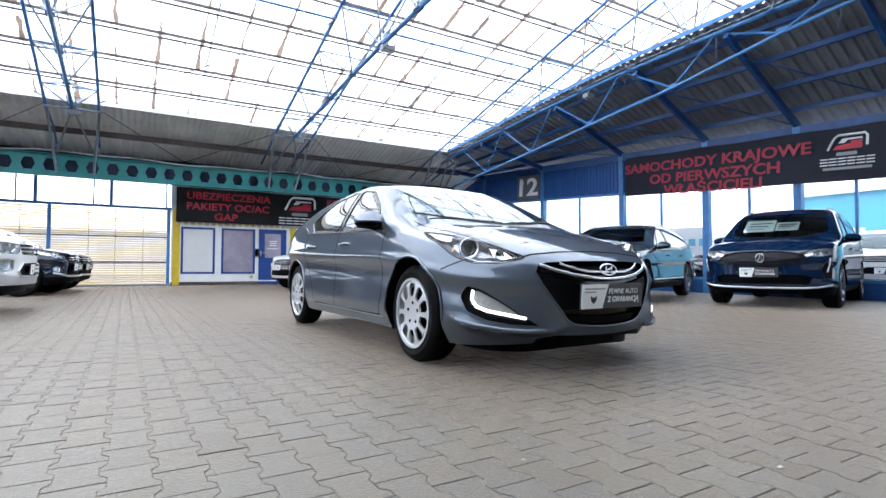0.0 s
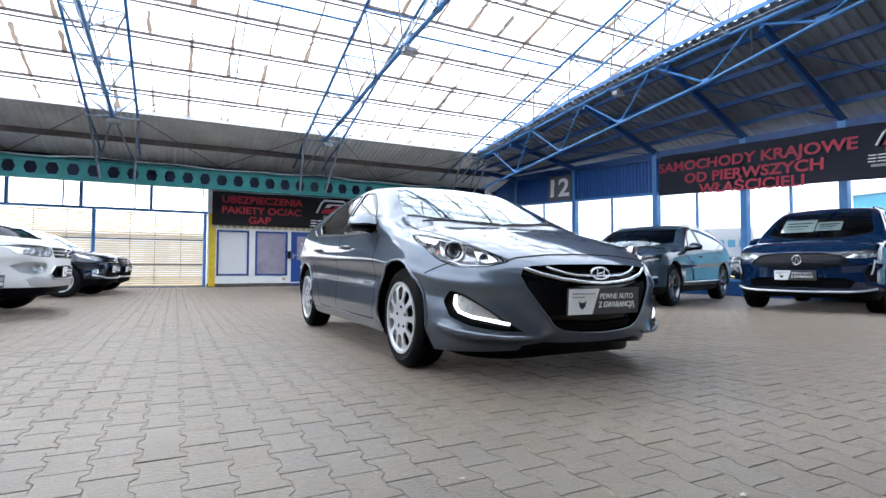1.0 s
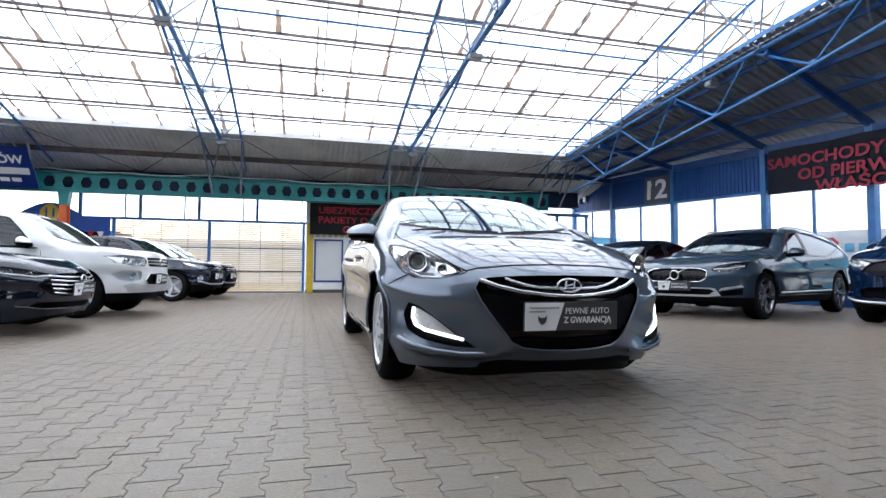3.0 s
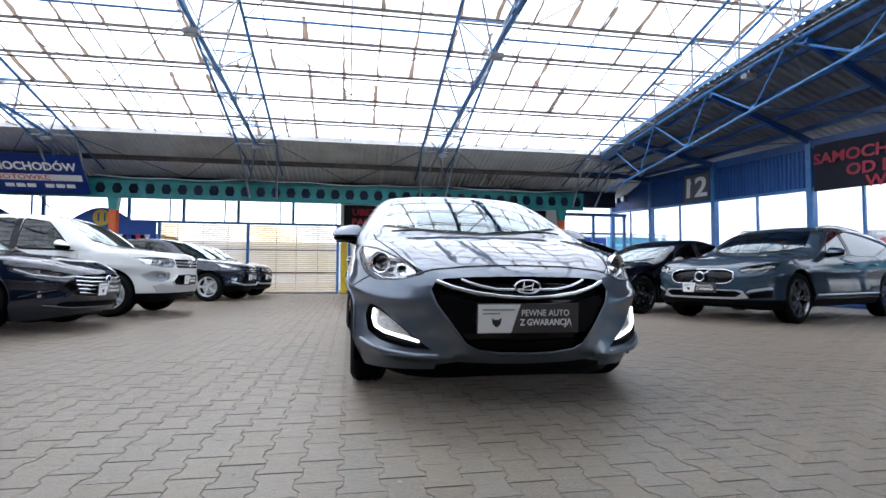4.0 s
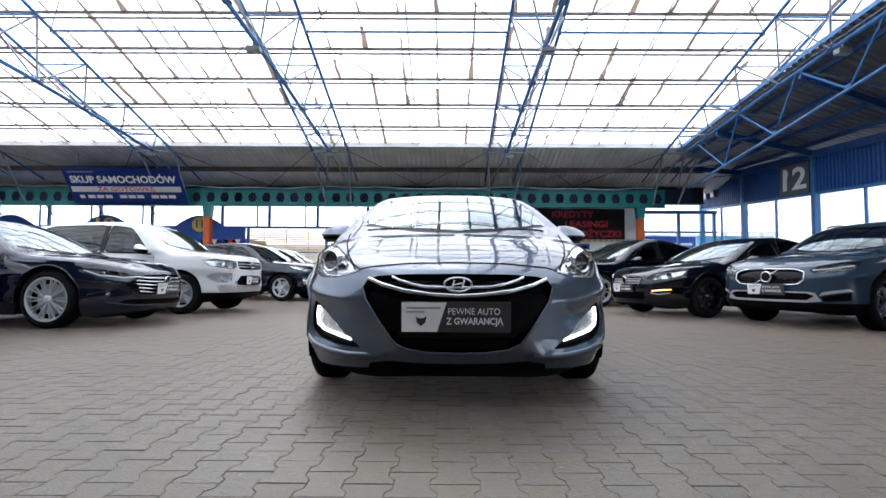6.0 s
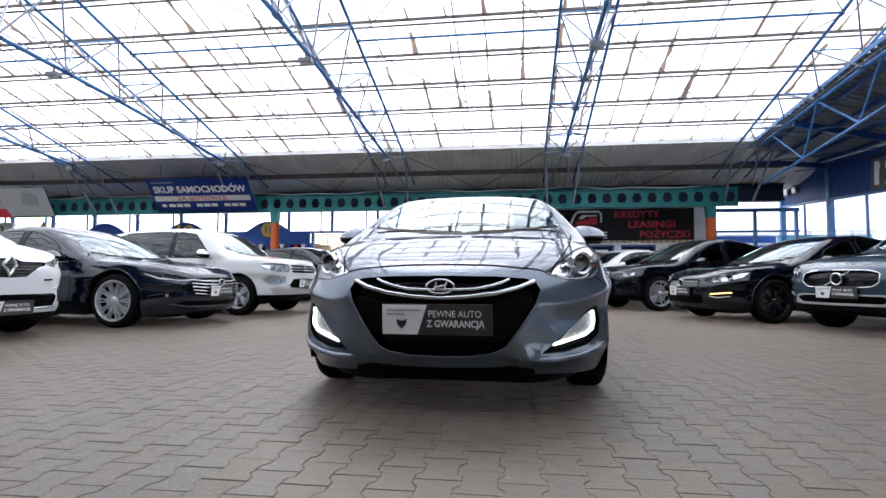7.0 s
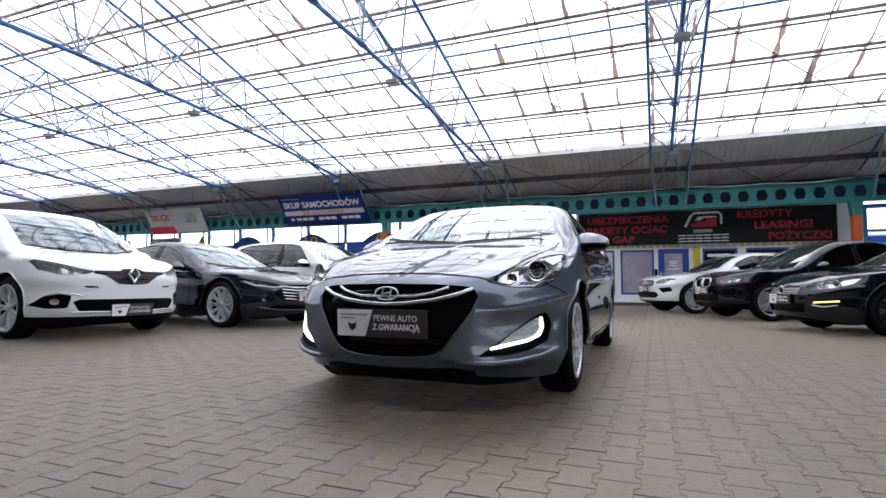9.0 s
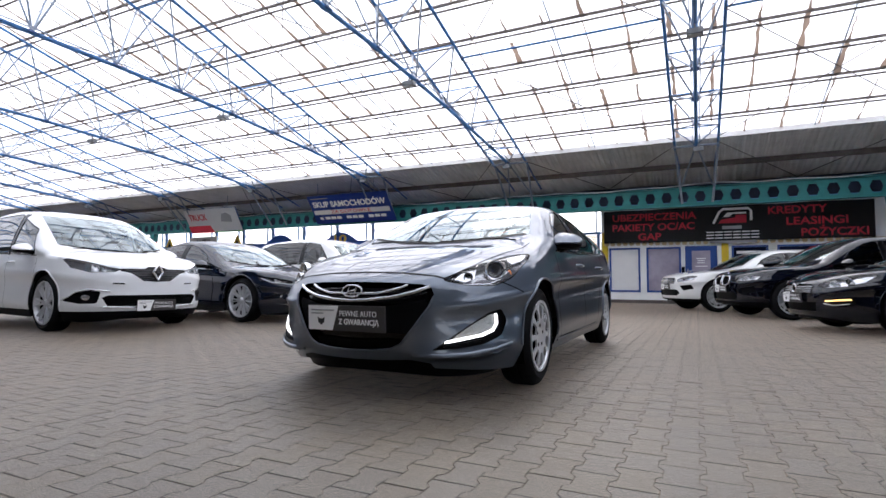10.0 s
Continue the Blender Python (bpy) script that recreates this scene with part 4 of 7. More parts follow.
def rising(x0, x1, y0, y1, z0, z1, low_level=False):
    """A beam between two heights that follows the wall's fall."""
    bm = bmesh.new()
    box(bm, x0, x1, y0, y1, 0.0, 1.0)
    for v in bm.verts:
        v.co.z = (z1 + drop(v.co.y)) if v.co.z > 0.5 else (z0 + (0.0 if low_level else drop(v.co.y)))
    return bm


rw = thing("wall_right", "blue steel wall of tall windows under blue corrugated cladding", "wall", kind="structure", at=pose(XW, 0, 0))
for y in POSTS:
    part("post", rising(-0.08, 0.08, y - 0.075, y + 0.075, -0.02, TOP, True), M["steel_blue"], rw)
part("head_rail", rising(-0.06, 0.06, -6, 20.8, HEAD, HEAD + 0.07), M["steel_blue"], rw)
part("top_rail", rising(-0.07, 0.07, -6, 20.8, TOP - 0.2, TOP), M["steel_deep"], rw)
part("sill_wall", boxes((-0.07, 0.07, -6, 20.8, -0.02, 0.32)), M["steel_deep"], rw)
part("sill_rail", boxes((-0.09, 0.09, -6, 20.8, 0.32, 0.38)), M["steel_blue"], rw)
clad = bmesh.new()
y = -6.0
prev = None
while y < 20.8:
    for dy, dx in ((0.0, -0.03), (0.05, -0.03), (0.065, 0.0), (0.115, 0.0)):
        cur = (clad.verts.new((dx, y + dy, HEAD + 0.07 + drop(y))), clad.verts.new((dx, y + dy, TOP - 0.14 + drop(y))))
        if prev:
            clad.faces.new((prev[0], cur[0], cur[1], prev[1]))
        prev = cur
    y += 0.13
part("cladding", clad, M["corr_blue"], rw)
for a, b in zip(POSTS, POSTS[1:]):
    m = (a + b) / 2
    part("mullion", rising(-0.03, 0.03, m - 0.025, m + 0.025, 0.38, HEAD, True), M["steel_blue"], rw)
    for c, d in ((b + 0.08, m - 0.03), (m + 0.03, a - 0.08)):
        g = part("pane", rising(-0.004, 0.004, c, d, 0.38, HEAD, True), M["clear_pane"], rw)
        g.visible_shadow = False
TILT = math.degrees(math.atan(FALL))
sam = thing("banner", "black banner with red words on domestic cars from first owners", "banner", at=pose(XW - 0.14, 11.05, 0, 0, 0, -90) @ pose(0, 0, 0, 0, TILT, 0))
part("sheet", rippled(0.0, 8.0, 2.66, 3.74), M["banner_shaded"], sam, smooth=60)
for text, x, z, w in (("SAMOCHODY KRAJOWE", 2.40, 3.39, 4.8), ("OD PIERWSZYCH", 2.52, 3.05, 3.35), ("WŁAŚCICIELI", 2.55, 2.745, 2.55)):
    lettering("slogan", text, 0.25, M["shaded_red_print"], sam, pose(x, -0.026, z, 90, 0, 0), width=w, bold=0.008)
emblem_sign(sam, 5.45, -0.03, 3.40, 0.55)
num = thing("number_sign", "grey board with a large white number twelve", "sign", at=pose(XW - 0.1, 16.0, 0, 0, 0, -90) @ pose(0, 0, 0, 0, TILT, 0))
part("board", boxes((0.0, 1.25, -0.02, 0.0, 3.07, 3.92)), M["board_grey"], num)
lettering("slogan", "12", 0.62, M["white_print"], num, pose(0.66, -0.027, 3.47, 90, 0, 0), width=1.0, bold=0.02)
part("flag", slab([(0.24, 3.56), (0.38, 3.74), (0.38, 3.62), (0.28, 3.52)], 0.012), M["white_print"], num, at=pose(0, -0.037, 0))
for y in (19.7, 20.25):
    t = thing("wall_lamp", "small square white lamp on the blue cladding", "lamp", "wall lamps", at=pose(XW - 0.1, y, 3.75))
    part("housing", boxes((-0.05, 0.06, -0.13, 0.13, -0.13, 0.13), bevel=0.015), M["lamp_body"], t)
    part("glass", boxes((-0.062, -0.051, -0.1, 0.1, -0.1, 0.1)), M["lamp_glass"], t)

# ---- what closes the hall, and what stands outside ----
# both walls are added out of view; their dark colour dims reflections
tagged(link("wall_front", boxes((-52, 15, -12.2, -12, -0.02, 5.2)), M["wall_plain"]), "plain dark wall added behind the camera to close and dim the hall", "wall", kind="structure")
tagged(link("wall_left", boxes((-52.3, -52, -12, 20, -0.02, 8.2)), M["wall_plain"]), "plain grey end wall of the hall", "wall", kind="structure")


def far_building(x, y, w, d, h, material, label, rz=0):
    t = thing("far_building", label, "building", at=pose(x, y, 0, 0, 0, rz))
    part("wall", boxes((-w / 2, w / 2, -d / 2, d / 2, -0.02, h)), material, t)
    part("roof", boxes((-w / 2 - 0.2, w / 2 + 0.2, -d / 2 - 0.2, d / 2 + 0.2, h, h + 0.25)), M["far_white"], t)
    for k in range(int(w / 3)):
        part("window", boxes((-w / 2 + 0.8 + k * 3, -w / 2 + 2.3 + k * 3, -d / 2 - 0.03, -d / 2 - 0.005, 1.0, 2.2)), M["banner_white"], t)
    return t


far_building(31, 4, 16, 8, 3.6, M["far_blue"], "low light blue building outside the windows", -90)
far_building(36, 24, 14, 8, 2.4, M["far_white"], "low white building outside the windows", -90)
far_building(19.5, 36, 12, 5, 3.3, M["far_blue"], "small blue and white building behind the yard", 0)
far_building(0, 46, 30, 8, 2.8, M["far_white"], "long pale building behind the yard", 0)
dsp = thing("advert_board", "white advertising board with a red box shape", "sign", at=pose(17.2, 10.85, 0, 0, 0, -65))
part("board", boxes((-0.85, 0.85, -0.03, 0.03, 1.0, 1.85), bevel=0.006), M["banner_white"], dsp)
part("red_shape", slab([(-0.72, 1.34), (-0.56, 1.62), (-0.36, 1.68), (-0.22, 1.54), (-0.30, 1.26), (-0.52, 1.18)], 0.01), M["red_print"], dsp, at=pose(0, -0.04, 0))
for k in range(3):
    part("grey_shape", slab([(-0.1 + k * 0.29, 1.28), (-0.1 + k * 0.29, 1.5), (0.1 + k * 0.29, 1.5), (0.1 + k * 0.29, 1.28)], 0.01), M["far_blue"], dsp, at=pose(0, -0.04, 0))
for x in (-0.75, 0.75):
    part("leg", boxes((x - 0.03, x + 0.03, -0.025, 0.025, -0.02, 1.0)), M["steel_galv"], dsp)


# ---- vehicles ----
from mathutils.bvhtree import BVHTree


def inside(p, poly):
    x, y = p
    c = False
    j = len(poly) - 1
    for i in range(len(poly)):
        xi, yi = poly[i]
        xj, yj = poly[j]
        if (yi > y) != (yj > y) and x < (xj - xi) * (y - yi) / (yj - yi) + xi:
            c = not c
        j = i
    return c


AX = {"x": (1, 2), "y": (0, 2), "z": (0, 1)}
NA = {"x": Vector((1, 0, 0)), "y": Vector((0, 1, 0)), "z": Vector((0, 0, 1))}


def cut_out(bm, poly, axis, ok):
    """Cuts an outline, seen along an axis, into the skin and takes the piece out as a bmesh of its own."""
    i, j = AX[axis]
    lo = (min(p[0] for p in poly) - 0.09, min(p[1] for p in poly) - 0.09)
    hi = (max(p[0] for p in poly) + 0.09, max(p[1] for p in poly) + 0.09)

    def near(f):
        c = f.calc_center_median()
        return lo[0] < c[i] < hi[0] and lo[1] < c[j] < hi[1] and ok(f, c)
    n = len(poly)
    for k in range(n):
        a, b = poly[k], poly[(k + 1) % n]
        d = [0, 0, 0]
        d[i], d[j] = b[0] - a[0], b[1] - a[1]
        d = Vector(d)
        if d.length < 1e-6:
            continue
        o = [0, 0, 0]
        o[i], o[j] = a
        o = Vector(o)
        L = d.length
        u = d.normalized()
        fs = []
        for f in bm.faces:
            if near(f):
                ts = [(v.co - o).dot(u) for v in f.verts]
                if max(ts) > -0.03 and min(ts) < L + 0.03:
                    fs.append(f)
        if not fs:
            continue
        geom = fs + list({e for f in fs for e in f.edges}) + list({v for f in fs for v in f.verts})
        bmesh.ops.bisect_plane(bm, geom=geom, plane_co=o, plane_no=u.cross(NA[axis]).normalized(), dist=1e-5)
    take = [f for f in bm.faces if near(f) and inside((f.calc_center_median()[i], f.calc_center_median()[j]), poly)]
    out = bmesh.new()
    vm = {}
    for f in take:
        vs = []
        for v in f.verts:
            if v not in vm:
                vm[v] = out.verts.new(v.co)
            vs.append(vm[v])
        try:
            out.faces.new(vs)
        except ValueError:
            pass
    bmesh.ops.delete(bm, geom=take, context="FACES")
    out.normal_update()
    return out


def ease(bm):
    """Lays a pane on one smooth, gently domed surface."""
    p = np.array([v.co[:] for v in bm.verts])
    x, y = p[:, 0] / 0.7, (p[:, 1] - p[:, 1].mean()) / 0.5
    A = np.stack([np.ones_like(x), y, y * y, x * x, x * x * y, x ** 4, x ** 4 * y], 1)
    k = np.linalg.lstsq(A, p[:, 2], rcond=None)[0]
    for v, z in zip(bm.verts, A @ k):
        v.co.z = float(z)
    bm.normal_update()


def clone(bm, move=(0, 0, 0), shrink=None):
    b = bm.copy()
    if shrink:
        c = sum((v.co for v in b.verts), Vector()) / max(1, len(b.verts))
        for v in b.verts:
            v.co = c + (v.co - c) * shrink
    bmesh.ops.translate(b, verts=b.verts, vec=Vector(move))
    return b


def tray(bm, depth, direction):
    """The pushed-in floor with its side walls, open to the outside."""
    if not bm.faces:
        return bm
    old = list(bm.faces)
    r = bmesh.ops.extrude_face_region(bm, geom=old)
    vs = [g for g in r["geom"] if isinstance(g, bmesh.types.BMVert)]
    bmesh.ops.translate(bm, verts=vs, vec=Vector(direction) * depth)
    gone = [f for f in old if f.is_valid]
    bmesh.ops.delete(bm, geom=gone, context="FACES_ONLY")
    return bm


def step01(t):
    t = min(1.0, max(0.0, t))
    return t * t * (3 - 2 * t)


def mirror_poly(poly):
    return [(-x, y) for x, y in poly]


def rounded(poly, steps=4, r=0.3):
    """Softens the corners of an outline."""
    out = []
    n = len(poly)
    for i in range(n):
        p0, p1, p2 = Vector(poly[i - 1]), Vector(poly[i]), Vector(poly[(i + 1) % n])
        a, b = p1 + (p0 - p1) * r, p1 + (p2 - p1) * r
        for k in range(steps + 1):
            t = k / steps
            q = a * (1 - t) ** 2 + p1 * 2 * t * (1 - t) + b * t * t
            out.append((q.x, q.y))
    return out


def on_skin(tree, p, axis, sign, lift=0.0):
    """Drops a point, given in the two other axes, on to the skin along an axis."""
    i, j = AX[axis]
    o = [0, 0, 0]
    o[i], o[j] = p
    k = "xyz".index(axis)
    o[k] = sign * 8.0 + (2.0 if axis == "y" else 0)
    d = [0, 0, 0]
    d[k] = -sign
    hit = tree.ray_cast(Vector(o), Vector(d))
    if hit[0] is None:
        return None
    nrm = hit[1]
    if nrm[k] * sign < 0:
        nrm = -nrm
    return hit[0] + nrm * lift


def strip(tree, pts, axis, sign, width, lift=0.0015, step=0.025):
    """A narrow band laid on the skin along a line."""
    dense = []
    for a, b in zip(pts, pts[1:]):
        a, b = Vector(a), Vector(b)
        n = max(1, int((b - a).length / step))
        dense += [a + (b - a) * (k / n) for k in range(n)]
    dense.append(Vector(pts[-1]))
    bm = bmesh.new()
    prev = None
    for k, p in enumerate(dense):
        d = (dense[min(k + 1, len(dense) - 1)] - dense[max(k - 1, 0)]).normalized()
        q = Vector((-d.y, d.x)) * width / 2
        a, b = on_skin(tree, (p + q)[:], axis, sign, lift), on_skin(tree, (p - q)[:], axis, sign, lift)
        if a is None or b is None:
            prev = None
            continue
        cur = (bm.verts.new(a), bm.verts.new(b))
        if prev:
            bm.faces.new((prev[0], prev[1], cur[1], cur[0]))
        prev = cur
    bmesh.ops.recalc_face_normals(bm, faces=bm.faces)
    return bm


def rail(tree, pts, axis, sign, r, lift=0.0, flat=1.0, step=0.03):
    dense = []
    for a, b in zip(pts, pts[1:]):
        a, b = Vector(a), Vector(b)
        n = max(1, int((b - a).length / step))
        dense += [a + (b - a) * (k / n) for k in range(n)]
    dense.append(Vector(pts[-1]))
    q = [on_skin(tree, p[:], axis, sign, lift) for p in dense]
    q = [p for p in q if p is not None]
    return sweep(q, r, 8, flat) if len(q) > 1 else bmesh.new()


def arc(cx, cz, rx, rz, a0, a1, n=14):
    return [(cx + rx * math.cos(radians(a0 + (a1 - a0) * k / n)), cz + rz * math.sin(radians(a0 + (a1 - a0) * k / n))) for k in range(n + 1)]


def wheel_parts(parent, R, rim, width, side, style, hub_at):
    """A wheel: tyre with sidewall and tread, rim, spokes and hub. side +1 faces +x."""
    w = part("wheel", lathe([(0.02, -0.06), (rim * 0.9, -0.06), (rim * 0.96, -width / 2 + 0.02), (rim * 0.96, width / 2 - 0.05), (rim * 0.9, 0.0), (0.03, 0.0)], 36), M["under"], parent, smooth=40)
    w.matrix_basis = pose(*hub_at) @ Matrix.Diagonal((side, 1, 1, 1))
    h = width / 2
    part("tyre", lathe([(rim * 0.98, -h + 0.02), (rim + 0.02, -h), (R - 0.05, -h - 0.006), (R - 0.016, -h + 0.012), (R, -h + 0.04), (R, -0.03), (R - 0.008, -0.028), (R - 0.008, -0.02), (R, -0.018), (R, 0.018), (R - 0.008, 0.02), (R - 0.008, 0.028), (R, 0.03), (R, h - 0.04), (R - 0.016, h - 0.012), (R - 0.05, h + 0.006), (rim + 0.02, h), (rim + 0.004, h - 0.004), (rim * 0.98, h - 0.02)], 56), M["rubber"], w, smooth=40)
    metal = M[style["metal"]]
    part("rim", lathe([(rim + 0.006, h - 0.006), (rim + 0.004, h + 0.004), (rim - 0.012, h + 0.002), (rim - 0.022, h - 0.02), (rim - 0.03, h - 0.06)], 48), metal, w, smooth=40)
    n, form = style["n"], style["form"]
    if form == "cover":
        disc = bmesh.new()
        segs, rings = n * 12, [0.0, 0.2, 0.36, 0.42, 0.49, 0.53, 0.66, 0.79, 0.83, 0.88, 0.96, 1.0]
        zs = [0.004, 0.004, 0.006, 0.012, 0.014, 0.015, 0.013, 0.011, 0.009, 0.007, 0.0, -0.006]
        grid = []
        for rr, z in zip(rings, zs):
            grid.append([disc.verts.new((h - 0.012 + z, rim * rr * math.cos(2 * math.pi * k / segs), rim * rr * math.sin(2 * math.pi * k / segs))) for k in range(segs)])
        for a in range(len(rings) - 1):
            for k in range(segs):
                ph = (k % 12) / 12 - 0.5 + 1 / 24
                rm = (rings[a] + rings[a + 1]) / 2
                if 0.49 < rm < 0.88:
                    lim = 0.31 + 0.06 * (rm - 0.50) / 0.33
                    if rm < 0.53 or rm > 0.83:
                        lim -= 0.1
                    if abs(ph) < lim:
                        continue
                f = (grid[a][k], grid[a][(k + 1) % segs], grid[a + 1][(k + 1) % segs], grid[a + 1][k])
                disc.faces.new(f)
        bmesh.ops.remove_doubles(disc, verts=disc.verts, dist=1e-4)
        bmesh.ops.recalc_face_normals(disc, faces=disc.faces)
        ext = bmesh.ops.extrude_face_region(disc, geom=list(disc.faces))
        bmesh.ops.translate(disc, verts=[g for g in ext["geom"] if isinstance(g, bmesh.types.BMVert)], vec=(-0.012, 0, 0))
        bmesh.ops.recalc_face_normals(disc, faces=disc.faces)
        part("cover", disc, metal, w, smooth=35)
        for k in range(5):
            a = 2 * math.pi * k / 5 + 0.3
            part("nut_recess", tube(bmesh.new(), (h - 0.012, 0.3 * rim * math.cos(a), 0.3 * rim * math.sin(a)), (h - 0.004, 0.3 * rim * math.cos(a), 0.3 * rim * math.sin(a)), 0.011, 8), M["black_plastic"], w)
    else:
        face_x = h - 0.018
        sp = bmesh.new()
        for k in range(n):
            offs = (-style.get("split", 0.0), style.get("split", 0.0)) if style.get("split") else (0.0,)
            for o in offs:
                a0 = 2 * math.pi * k / n + o * 0.35
                a1 = 2 * math.pi * k / n + o + style.get("twist", 0.0)
                wi, wo = style.get("wi", 0.030), style.get("wo", 0.022)
                p0 = Vector((face_x - 0.012, math.cos(a0) * rim * 0.16, math.sin(a0) * rim * 0.16))
                p1 = Vector((face_x + 0.012, math.cos(a1) * (rim - 0.01), math.sin(a1) * (rim - 0.01)))
                d = (p1 - p0).normalized()
                q = d.cross(Vector((1, 0, 0))).normalized()
                mid = (p0 + p1) / 2 + Vector((0.006, 0, 0))
                ring = []
                for p, ww in ((p0, wi), (mid, (wi + wo) / 2 * 0.85), (p1, wo)):
                    ring.append([sp.verts.new(p + q * ww + Vector((-0.028, 0, 0))), sp.verts.new(p + q * ww * 0.7), sp.verts.new(p - q * ww * 0.7), sp.verts.new(p - q * ww + Vector((-0.028, 0, 0)))])
                for A, B in zip(ring, ring[1:]):
                    for i in range(4):
                        sp.faces.new((A[i], A[(i + 1) % 4], B[(i + 1) % 4], B[i]))
        bmesh.ops.recalc_face_normals(sp, faces=sp.faces)
        part("spokes", sp, metal, w, smooth=35)
        part("brake_disc", lathe([(0.04, 0.02), (rim * 0.72, 0.02), (rim * 0.72, 0.0), (0.04, 0.0)], 32), M["silver_trim"], w, smooth=40)
        part("hub_cap", lathe([(0.0, h - 0.006), (0.028, h - 0.008), (0.034, h - 0.016), (rim * 0.2, h - 0.026), (rim * 0.22, h - 0.05)], 24), metal, w, smooth=40)
    return w


def dealer_plate(parent, m, lettered=True, wide=0.52):
    """White and anthracite dealer card with its words, facing -y of the pose m."""
    s = wide / 0.52
    p = part("plate", slab([(-0.26 * s, -0.072 * s), (-0.26 * s, 0.072 * s), (0.26 * s, 0.072 * s), (0.26 * s, -0.072 * s)], 0.014, 0.003), M["plate_dark"], parent, "white and anthracite dealer plate", at=m)
    part("white_field", slab([(-0.257 * s, -0.069 * s), (-0.257 * s, 0.069 * s), (-0.045 * s, 0.069 * s), (-0.09 * s, -0.069 * s)], 0.003), M["plate_white"], p, at=pose(0, -0.004, 0))
    part("badge_mark", slab([(-0.19 * s, 0.005 * s), (-0.175 * s, -0.005 * s), (-0.155 * s, -0.005 * s), (-0.14 * s, 0.005 * s), (-0.145 * s, -0.025 * s), (-0.165 * s, -0.042 * s), (-0.185 * s, -0.025 * s)], 0.002), M["black_print"], p, at=pose(0, -0.007, 0))
    part("small_line", slab([(-0.235 * s, 0.04 * s), (-0.235 * s, 0.048 * s), (-0.075 * s, 0.048 * s), (-0.075 * s, 0.04 * s)], 0.002), M["grey_print"], p, at=pose(0, -0.007, 0))
    part("small_line", slab([(-0.235 * s, 0.022 * s), (-0.235 * s, 0.029 * s), (-0.15 * s, 0.029 * s), (-0.15 * s, 0.022 * s)], 0.002), M["grey_print"], p, at=pose(0, -0.007, 0))
    if lettered:
        lettering("slogan", "PEWNE AUTO", 0.032 * s, M["white_print"], p, pose(0.085 * s, -0.003, 0.026 * s, 90, 0, 0), width=0.245 * s, thick=0.001)
        lettering("slogan", "Z GWARANCJĄ", 0.032 * s, M["white_print"], p, pose(0.088 * s, -0.003, -0.020 * s, 90, 0, 0), width=0.27 * s, thick=0.001, bold=0.001)
    return p


